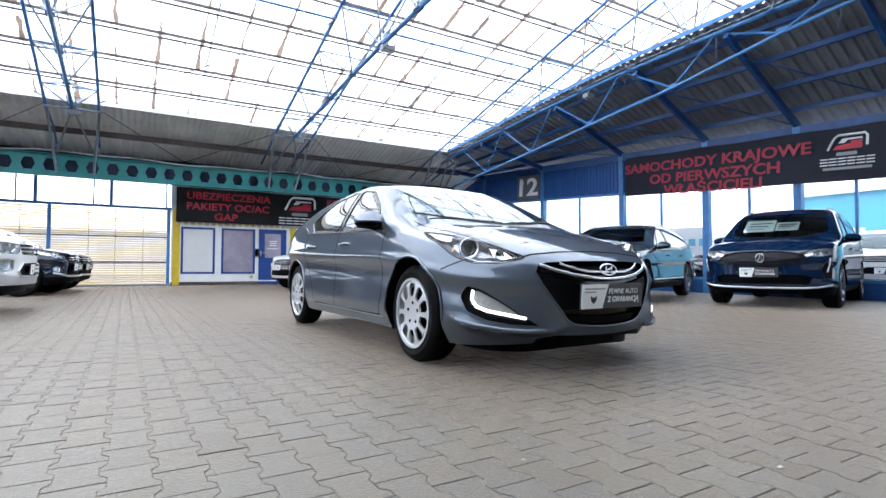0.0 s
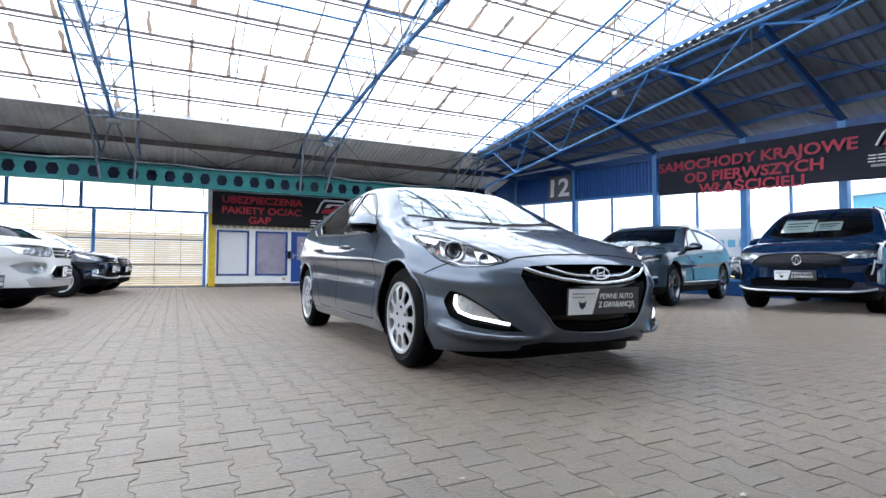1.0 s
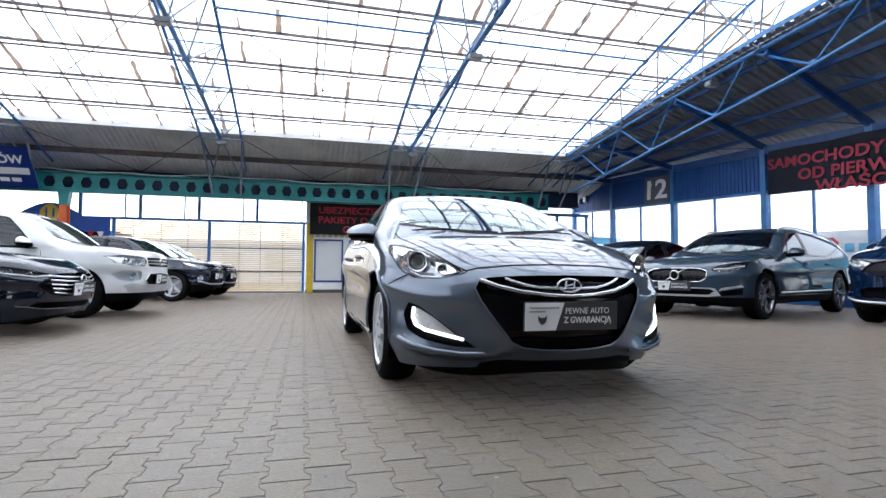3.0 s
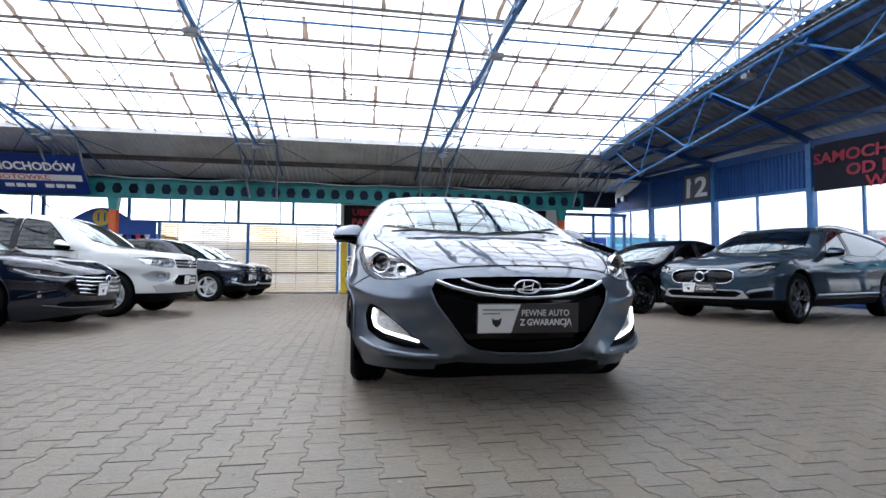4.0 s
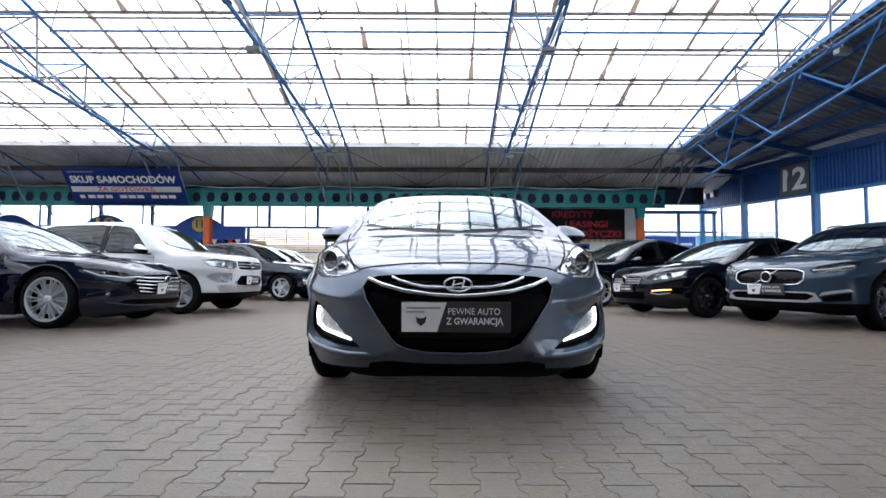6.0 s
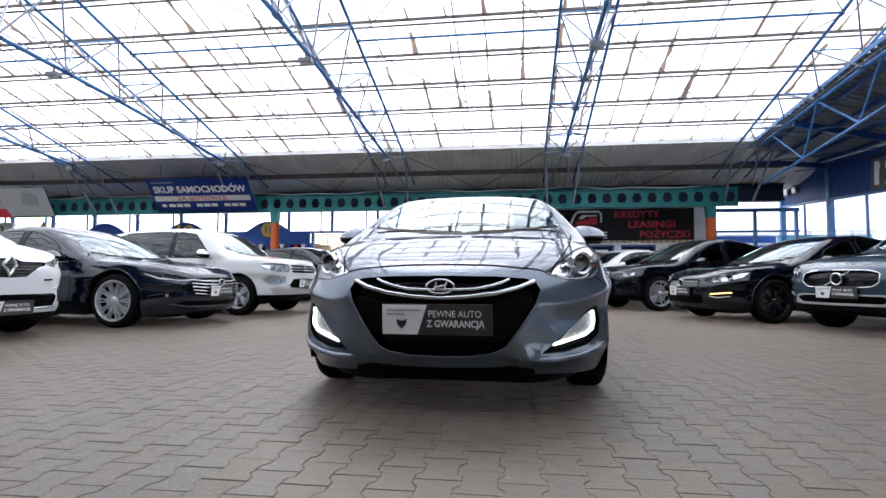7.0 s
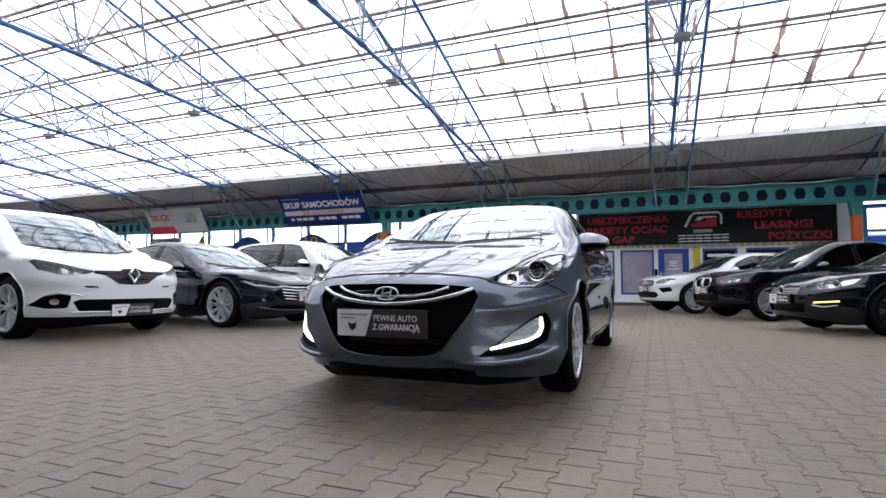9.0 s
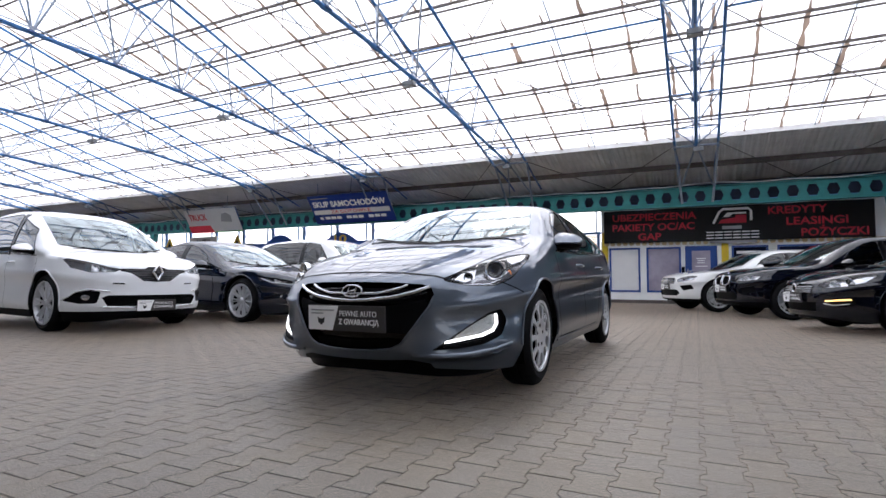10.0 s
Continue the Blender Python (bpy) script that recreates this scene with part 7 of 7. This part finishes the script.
# black saloon
sal = spec(4.63, 1.85, 1.395, 0.95, 2.776, 0.335, 0.24, 0.66, (1.25, 0.93), (2.05, 1.285), 2.7, (3.45, 1.25), (4.35, 0.97), 0.85, 0.93, 0.19, af=0.8, nf=2.5, plate_at=0.47)
sal["front"] = [lamp([(0.46, 0.64), (0.52, 0.69), (0.66, 0.74), (0.82, 0.79), (0.87, 0.77), (0.85, 0.68), (0.76, 0.625), (0.56, 0.60)], deep=0.055, bulbs=((0.60, 0.66, 0.04, "clear"), (0.73, 0.69, 0.045, "dark"))),
                dict(name="grille", kind="tray", mat="gloss_black", deep=0.03, poly=sym([(0, 0.665), (0.34, 0.655), (0.41, 0.62), (0.38, 0.55), (0.3, 0.525), (0, 0.52)]), slats=[dict(pts=both([(0, 0.545 + 0.026 * k), (0.36, 0.55 + 0.026 * k)]), mat="silver_trim", r=0.005, lift=-0.006) for k in range(4)]),
                dict(name="lower_intake", kind="tray", mat="black_plastic", deep=0.04, poly=sym([(0, 0.42), (0.45, 0.41), (0.42, 0.29), (0, 0.285)])),
                dict(name="fog_recess", kind="tray", pair=True, mat="black_plastic", deep=0.03, poly=[(0.55, 0.44), (0.80, 0.47), (0.82, 0.40), (0.74, 0.36), (0.56, 0.38)])]
sal["rails"] += [dict(name="running_light", axis="y", pair=True, mat="drl_amber", r=0.010, lift=0.004, pts=[(0.57, 0.43), (0.70, 0.445), (0.79, 0.455)]), dict(name="fog_trim", axis="y", pair=True, mat="silver_trim", r=0.008, lift=0.004, pts=[(0.55, 0.40), (0.66, 0.375), (0.78, 0.40)])]
sal["badges"] = [dict(form="ellipse", z=0.60, rx=0.058, rz=0.058, r=0.010, out=0.010, fill="gloss_black", bars=([(-0.12, -0.06), (-0.04, -0.02)], [(0.04, 0.02), (0.12, 0.06)]))]
saloon = car("saloon_car", "black saloon car with gloss black alloy wheels", sal, 196.5, (8.79, 9.70), W_BLACK, M["p_black"], "privacy")

# black coupe SUV
c = spec(4.75, 1.92, 1.57, 0.86, 2.864, 0.365, 0.262, 0.80, (1.24, 1.04), (2.0, 1.45), 2.7, (3.5, 1.42), (4.5, 1.08), 0.95, 1.06, 0.25, af=0.65, nf=3.0, arch_trim=0.05, plate_at=0.56, clad=0.32)
c["front"] = [lamp([(0.50, 0.755), (0.58, 0.80), (0.80, 0.83), (0.89, 0.81), (0.87, 0.735), (0.70, 0.705), (0.55, 0.71)], deep=0.05, bulbs=((0.63, 0.755, 0.036, "clear"), (0.77, 0.77, 0.038, "clear"))),
              dict(name="kidney_grille", kind="tray", pair=True, mat="gloss_black", deep=0.04, poly=rounded([(0.03, 0.815), (0.28, 0.80), (0.33, 0.74), (0.30, 0.65), (0.08, 0.62), (0.03, 0.66)], 3, 0.25), slats=[dict(pts=[(0.06 + 0.045 * k, 0.64), (0.06 + 0.045 * k, 0.80)], mat="black_plastic", r=0.006, lift=-0.008) for k in range(6)]),
              dict(name="lower_intake", kind="tray", mat="black_plastic", deep=0.05, poly=sym([(0, 0.50), (0.5, 0.49), (0.56, 0.42), (0.5, 0.35), (0, 0.345)])),
              dict(name="fog_recess", kind="tray", pair=True, mat="black_plastic", deep=0.03, poly=[(0.62, 0.58), (0.84, 0.62), (0.86, 0.50), (0.66, 0.46)])]
c["rails"].append(dict(name="kidney_frame", axis="y", pair=True, mat="chrome", r=0.012, lift=0.005, pts=rounded([(0.03, 0.815), (0.28, 0.80), (0.33, 0.74), (0.30, 0.65), (0.08, 0.62), (0.03, 0.66), (0.03, 0.815)], 3, 0.2)))
c["badges"] = [dict(form="ellipse", z=0.86, rx=0.04, rz=0.04, r=0.006, out=0.004, fill="banner_blue")]
c["sheets"] = [(-0.1, 1.5, 0.4, 0.25)]
car("coupe_suv", "black coupe SUV with twin kidney grilles and two-tone alloys", c, 199.5, (7.88, 12.7), dict(n=5, form="spoke", metal="alloy", wi=0.014, wo=0.011, split=0.22), M["p_black"], "privacy")

# silver coupe SUV
c = spec(4.73, 1.89, 1.49, 0.84, 2.873, 0.365, 0.265, 0.79, (1.22, 1.00), (1.98, 1.385), 2.6, (3.45, 1.36), (4.5, 1.08), 0.94, 1.05, 0.26, af=0.68, nf=2.8, arch_trim=0.045, plate_at=0.58, clad=0.30)
c["front"] = [lamp([(0.50, 0.74), (0.60, 0.80), (0.80, 0.84), (0.87, 0.82), (0.85, 0.745), (0.70, 0.70), (0.55, 0.69)], deep=0.05, bulbs=((0.66, 0.755, 0.04, "dark"),)),
              dict(name="grille", kind="tray", mat="gloss_black", deep=0.03, poly=rounded(sym([(0, 0.80), (0.38, 0.79), (0.46, 0.72), (0.40, 0.645), (0, 0.635)]), 2, 0.2), slats=(dict(pts=both([(0, 0.715), (0.44, 0.72)]), mat="chrome", r=0.012, lift=0.002),), dots=dict(x=0.45, z0=0.65, z1=0.79, px=0.05, pz=0.028, s=0.006, mat="silver_trim")),
              dict(name="lower_intake", kind="tray", mat="black_plastic", deep=0.04, poly=sym([(0, 0.52), (0.52, 0.51), (0.6, 0.43), (0.5, 0.37), (0, 0.365)])),
              dict(name="fog_recess", kind="tray", pair=True, mat="black_plastic", deep=0.03, poly=[(0.60, 0.60), (0.83, 0.63), (0.86, 0.53), (0.70, 0.49)])]
c["badges"] = [dict(form="ellipse", z=0.715, rx=0.09, rz=0.09, r=0.010, out=0.014, bars=([(0, 0), (0, 0.085)], [(0, 0), (-0.072, -0.045)], [(0, 0), (0.072, -0.045)]), br=0.008)]
c["sheets"] = [(0.1, 1.45, 0.4, 0.25)]
car("coupe_suv", "silver-white coupe SUV with a round badge in the grille", c, 203, (6.70, 14.95), W_TWIN, M["p_silverwhite"], "privacy")

# white people carrier
c = spec(4.64, 1.87, 1.71, 0.96, 2.80, 0.365, 0.275, 0.82, (0.90, 1.065), (1.92, 1.585), 2.7, (3.95, 1.58), (4.4, 1.15), 0.97, 1.06, 0.18, af=0.8, nf=2.6, roof_w=0.74, plate_at=0.335, plate_w=0.52, clad=0.27)
c["front"] = [lamp([(0.42, 0.80), (0.55, 0.825), (0.72, 0.885), (0.85, 0.93), (0.875, 0.91), (0.85, 0.81), (0.72, 0.755), (0.50, 0.765)], deep=0.05, ref="reflector", bulbs=((0.62, 0.80, 0.03, "clear"), (0.72, 0.825, 0.034, "clear"))),
              dict(name="grille", kind="tray", mat="gloss_black", deep=0.025, poly=sym([(0, 0.84), (0.10, 0.835), (0.15, 0.808), (0.42, 0.808), (0.44, 0.775), (0.33, 0.752), (0.25, 0.70), (0.18, 0.65), (0, 0.64)]), slats=(dict(pts=both([(0.1, 0.79), (0.42, 0.79)]), mat="dark_reflector", r=0.004), dict(pts=both([(0.09, 0.76), (0.33, 0.757)]), mat="dark_reflector", r=0.004), dict(pts=both([(0.08, 0.728), (0.28, 0.728)]), mat="dark_reflector", r=0.004), dict(pts=both([(0.0, 0.696), (0.24, 0.698)]), mat="dark_reflector", r=0.004), dict(pts=both([(0.0, 0.666), (0.19, 0.668)]), mat="dark_reflector", r=0.004))),
              dict(name="lower_intake", kind="tray", mat="black_plastic", deep=0.04, poly=sym([(0, 0.47), (0.56, 0.47), (0.62, 0.44), (0.56, 0.335), (0, 0.325)]), slats=[dict(pts=both([(0, 0.35 + 0.03 * k), (0.54, 0.355 + 0.03 * k)]), mat="black_plastic", r=0.008, lift=-0.01) for k in range(4)]),
              dict(name="fog_pod", kind="tray", pair=True, mat="black_plastic", deep=0.035, poly=rounded([(0.63, 0.515), (0.72, 0.535), (0.82, 0.505), (0.90, 0.40), (0.80, 0.365), (0.66, 0.37)], 3, 0.15), inner=(dict(name="fog_lamp", mat="reflector", lift=-0.015, poly=arc(0.75, 0.445, 0.035, 0.035, 0, 330, 11)),))]
c["rails"] += [dict(name="intake_strip", axis="y", mat="chrome", r=0.008, lift=0.004, pts=[(-0.60, 0.325), (0, 0.305), (0.60, 0.325)]), dict(name="fog_trim", axis="y", pair=True, mat="chrome", r=0.007, lift=0.004, pts=[(0.54, 0.515), (0.66, 0.54), (0.74, 0.542), (0.82, 0.512), (0.90, 0.405)])]
c["rails"].append(dict(name="bumper_slot", axis="y", pair=True, mat="black_plastic", r=0.008, lift=0.001, pts=[(0.40, 0.615), (0.52, 0.622)]))
c["badges"] = [dict(form="diamond", z=0.765, rx=0.066, rz=0.095, r=0.020, out=0.022)]
car("people_carrier", "pearl white people carrier with a chrome diamond badge", c, -6, (-0.80, 5.13), W_ALLOY10, M["p_white"], "privacy")

# navy fastback
c = spec(4.86, 1.87, 1.40, 0.93, 2.837, 0.35, 0.262, 0.66, (1.28, 0.93), (2.08, 1.295), 2.7, (3.4, 1.26), (4.6, 0.97), 0.84, 0.92, 0.17, af=0.85, nf=2.4, plate_at=0.47, trim="chrome")
c["front"] = [lamp([(0.46, 0.63), (0.58, 0.665), (0.78, 0.715), (0.88, 0.73), (0.88, 0.67), (0.78, 0.625), (0.60, 0.60)], deep=0.05, ref="dark_reflector", bulbs=((0.64, 0.635, 0.026, "clear"), (0.76, 0.66, 0.028, "clear")), strips=(dict(pts=[(0.48, 0.625), (0.62, 0.61), (0.80, 0.64)], mat="drl_off", r=0.009, lift=0.0), dict(pts=[(0.80, 0.64), (0.86, 0.70)], mat="drl_off", r=0.007, lift=0.0))),
              dict(name="grille", kind="tray", mat="gloss_black", deep=0.03, poly=sym([(0, 0.655), (0.35, 0.645), (0.46, 0.62), (0.55, 0.585), (0.62, 0.52), (0.5, 0.42), (0.35, 0.40), (0, 0.395)]), slats=[dict(pts=both([(0, 0.42 + 0.045 * k), (0.3, 0.425 + 0.045 * k), (0.46 + 0.02 * min(k, 2), 0.44 + 0.045 * k)]), mat="chrome", r=0.008, lift=0.002, flat=1.3) for k in range(5)]),
              dict(name="lower_intake", kind="tray", mat="black_plastic", deep=0.03, poly=sym([(0, 0.335), (0.6, 0.34), (0.66, 0.31), (0.6, 0.275), (0, 0.27)]))]
c["rails"] += [dict(name="lower_strip", axis="y", mat="dark_reflector", r=0.005, lift=0.003, pts=both([(0, 0.262), (0.5, 0.27), (0.75, 0.31)])), dict(name="corner_blade", axis="y", pair=True, mat="gloss_black", r=0.014, lift=0.002, pts=[(0.66, 0.47), (0.80, 0.43), (0.86, 0.40)])]
c["badges"] = [dict(form="ellipse", z=0.565, rx=0.066, rz=0.066, r=0.008, out=0.014, fill="black_plastic", bars=([(-0.045, 0.04), (-0.015, -0.045)], [(-0.015, -0.045), (0, 0.01)], [(0, 0.01), (0.015, -0.045)], [(0.015, -0.045), (0.045, 0.04)]), br=0.006)]
c["sheets"] = [(0.55, 1.75, 0.28, 0.2)]
car("fastback_car", "dark navy fastback with chrome grille bars and silver alloys", c, -3.5, (0.12, 7.45), W_TWIN, M["p_navy"], "privacy")

# white compact SUV
vit = spec(4.18, 1.78, 1.60, 0.84, 2.5, 0.345, 0.225, 0.93, (0.98, 1.085), (1.62, 1.49), 2.3, (3.6, 1.52), (4.0, 1.1), 0.99, 1.04, 0.26, af=0.62, nf=3.0, clad=0.36, arch_trim=0.06, plate_at=0.56)
vit["front"] = [lamp([(0.49, 0.80), (0.49, 0.885), (0.62, 0.905), (0.80, 0.915), (0.86, 0.90), (0.85, 0.80), (0.74, 0.765), (0.55, 0.76)], deep=0.05, ref="reflector", bulbs=((0.60, 0.835, 0.05, "clear"), (0.75, 0.84, 0.04, "clear"))),
                dict(name="grille", kind="tray", mat="gloss_black", deep=0.025, poly=sym([(0, 0.895), (0.46, 0.89), (0.46, 0.80), (0.42, 0.755), (0, 0.75)]), slats=(dict(pts=both([(0, 0.85), (0.44, 0.85)]), mat="silver_trim", r=0.010), dict(pts=both([(0, 0.80), (0.43, 0.80)]), mat="silver_trim", r=0.010))),
                dict(name="lower_intake", kind="tray", mat="black_plastic", deep=0.04, poly=sym([(0, 0.65), (0.42, 0.64), (0.52, 0.54), (0.46, 0.47), (0, 0.46)])),
                dict(name="skid_panel", kind="panel", mat="silver_trim", lift=0.005, label="grey lower bumper panel", poly=sym([(0, 0.455), (0.48, 0.462), (0.72, 0.50), (0.80, 0.47), (0.76, 0.38), (0.5, 0.345), (0, 0.34)])),
                dict(name="fog_recess", kind="tray", pair=True, mat="silver_trim", deep=0.03, poly=rounded([(0.58, 0.68), (0.80, 0.70), (0.86, 0.64), (0.83, 0.55), (0.70, 0.52), (0.59, 0.56)], 3, 0.2), inner=(dict(name="fog_lamp", mat="reflector", lift=-0.012, poly=arc(0.69, 0.61, 0.055, 0.055, 0, 330, 11)),))]
vit["rails"].append(dict(name="intake_frame", axis="y", mat="silver_trim", r=0.014, lift=0.004, pts=[(-0.42, 0.64), (-0.52, 0.54), (-0.46, 0.47), (0, 0.46), (0.46, 0.47), (0.52, 0.54), (0.42, 0.64)]))
vit["badges"] = [dict(form="ellipse", z=0.825, rx=0.05, rz=0.05, r=0.010, out=0.01)]
vitara = car("compact_suv", "white compact SUV with black lower cladding", vit, -4, (0.45, 9.9), W_ALLOY5D, M["p_silverwhite"], "privacy")

# dark SUV near the shutter
crv = spec(4.35, 1.82, 1.55, 0.72, 2.62, 0.35, 0.235, 0.84, (1.05, 1.03), (1.75, 1.44), 2.5, (3.7, 1.43), (4.3, 1.08), 0.97, 1.06, 0.25, af=0.75, nf=2.6, clad=0.38, arch_trim=0.055, plate_at=0.58)
crv["front"] = [lamp([(0.44, 0.80), (0.56, 0.86), (0.78, 0.93), (0.86, 0.93), (0.83, 0.83), (0.68, 0.765), (0.50, 0.765)], deep=0.05, bulbs=((0.64, 0.82, 0.045, "clear"),)),
                dict(name="grille", kind="tray", mat="gloss_black", deep=0.025, poly=sym([(0, 0.83), (0.40, 0.82), (0.42, 0.77), (0.36, 0.70), (0, 0.69)]), slats=(dict(pts=both([(0, 0.785), (0.4, 0.785)]), mat="chrome", r=0.012), dict(pts=both([(0, 0.735), (0.38, 0.735)]), mat="chrome", r=0.010))),
                dict(name="lower_intake", kind="tray", mat="black_plastic", deep=0.04, poly=sym([(0, 0.60), (0.40, 0.59), (0.46, 0.48), (0.4, 0.42), (0, 0.41)])),
                dict(name="fog_recess", kind="tray", pair=True, mat="reflector", deep=0.02, poly=arc(0.66, 0.54, 0.06, 0.06, 0, 330, 11))]
crv["rails"] += [dict(name="bumper_strip", axis="y", mat="silver_trim", r=0.02, lift=0.005, pts=both([(0.0, 0.39), (0.4, 0.395), (0.72, 0.46)])), dict(name="arch_line", axis="x", pair=True, mat="chrome", r=0.006, lift=0.002, pts=[(1.4, 0.55), (3.1, 0.56)])]
crv["badges"] = [dict(form="ellipse", z=0.76, rx=0.06, rz=0.05, r=0.009, out=0.01)]
suv = car("suv", "black SUV with five-spoke silver alloys beside the shutter", crv, -12, (0.80, 14.6), W_ALLOY5, M["p_navy"], "privacy")
other = copy_thing(suv, pose(0.90, 16.65, 0, 0, 0, -12 - 270) @ pose(0, -0.72, 0))
tagged(other, "black SUV parked against the slatted shutter")

# cars outside the windows
out1 = copy_thing(saloon, pose(17.2, 9.6, 0, 0, 0, 205 - 270) @ pose(0, -0.95, 0))
tagged(out1, "black saloon car parked outside the windows")
out2 = copy_thing(vitara, pose(17.8, 5.9, 0, 0, 0, 200 - 270) @ pose(0, -0.84, 0))
tagged(out2, "white compact SUV parked outside the windows")


# ---- paving: waisted concrete blocks, laid in columns ----
BL, BW, WAVE = 0.2, 0.134, 0.0105
tile = [(-BL / 2, BW / 2 + WAVE), (-BL / 4 - 0.014, BW / 2 + WAVE), (-BL / 4 + 0.014, BW / 2 - WAVE), (BL / 4 - 0.014, BW / 2 - WAVE), (BL / 4 + 0.014, BW / 2 + WAVE), (BL / 2, BW / 2 + WAVE)]
outline = [(b, a) for a, b in tile] + [(-b, a) for a, b in tile[::-1]]


def inset(pts, dx, dy):
    out = []
    for x, y in pts:
        out.append((x - math.copysign(dx, x), y - (math.copysign(dy, y) if abs(y) > BL / 2 - 1e-4 else 0)))
    return out


rim, face_, foot = inset(outline, 0.0006, 0.0014), inset(outline, 0.0026, 0.0038), inset(outline, 0.0006, 0.0014)
block_v = [(x, y, 0.0) for x, y in face_] + [(x, y, -0.003) for x, y in rim] + [(x, y, -0.02) for x, y in foot]
n = len(outline)
block_f = [tuple(range(n))[::-1]] + [(i, (i + 1) % n, n + (i + 1) % n, n + i) for i in range(n)] + [(n + i, n + (i + 1) % n, 2 * n + (i + 1) % n, 2 * n + i) for i in range(n)]
# outline runs so that the top faces up
a2 = sum(outline[i][0] * outline[(i + 1) % n][1] - outline[(i + 1) % n][0] * outline[i][1] for i in range(n))
if a2 > 0:
    block_f = [f[::-1] for f in block_f]
block_me = bpy.data.meshes.new("paver")
block_me.from_pydata(block_v, [], block_f)
block_me.materials.append(M["paver"])
pave = thing("pavement", "grey interlocking concrete block paving, worn and dusty", "pavement", kind="structure")
bed = part("bed", boxes((-30, 15.5, -12, 19.2, -0.06, -0.0052)), M["sand"], pave)
rng = np.random.default_rng(3)
bv = np.array(block_v)
allv, allf, count = [], [], 0
ncol = int(33 / BW)
for c in range(ncol):
    x = -18.5 + c * BW
    for r in range(int(25.8 / BL)):
        y = -6.75 + r * BL + (c % 2) * BL / 2
        if y < 0.85 and not -2 < x < 11:
            continue
        if x < -7 and y < 2.4:
            continue
        dz = float(rng.normal(0, 0.0006)) - 0.0008
        tx, ty = rng.normal(0, 0.0016, 2)
        if 3.6 < x < 6.2 and 1.6 < y < 5.2 and count < 300 and y < 2.0 + 1.9:
            p = new("paver", block_me)
            p.parent = pave
            p.matrix_basis = Matrix.Translation((x, y, dz)) @ Euler((tx, ty, 0)).to_matrix().to_4x4()
            count += 1
            continue
        v = bv.copy()
        v[:, 2] += dz + v[:, 0] * ty + v[:, 1] * tx
        v[:, 0] += x
        v[:, 1] += y
        k = len(allv) * len(bv)
        allv.append(v)
        allf += [tuple(k + q for q in f) for f in block_f]
me = bpy.data.meshes.new("paver_field")
me.from_pydata(np.concatenate(allv).tolist(), [], allf)
me.materials.append(M["paver"])
field = new("paver_field", me)
field.parent = pave
tagged(field, kind="stuff")

# crumbs, dry leaf bits and scraps lying on the blocks
lv, lf = [], []
for k in range(150):
    x, y = float(rng.uniform(-3, 10)), 0.9 + 10 * float(rng.random()) ** 1.6
    if 3.7 < x < 6.0 and y > 2.6:
        continue
    e = float(rng.uniform(0.004, 0.014))
    nn, base = 6, len(lv)
    for j in range(nn):
        a, rr = 2 * math.pi * j / nn, e * float(rng.uniform(0.5, 1.3))
        lv.append((x + rr * math.cos(a), y + rr * math.sin(a) * 0.7, 0.003 + float(rng.uniform(0, 0.35)) * e))
    lv.append((x, y, 0.004 + 0.5 * e))
    lf += [(base + j, base + (j + 1) % nn, base + nn) for j in range(nn)]
me = bpy.data.meshes.new("litter")
me.from_pydata(lv, [], lf)
me.materials.append(M["litter"])
tagged(new("litter", me), "pale crumbs and dry leaf bits scattered on the paving", "litter", kind="stuff")
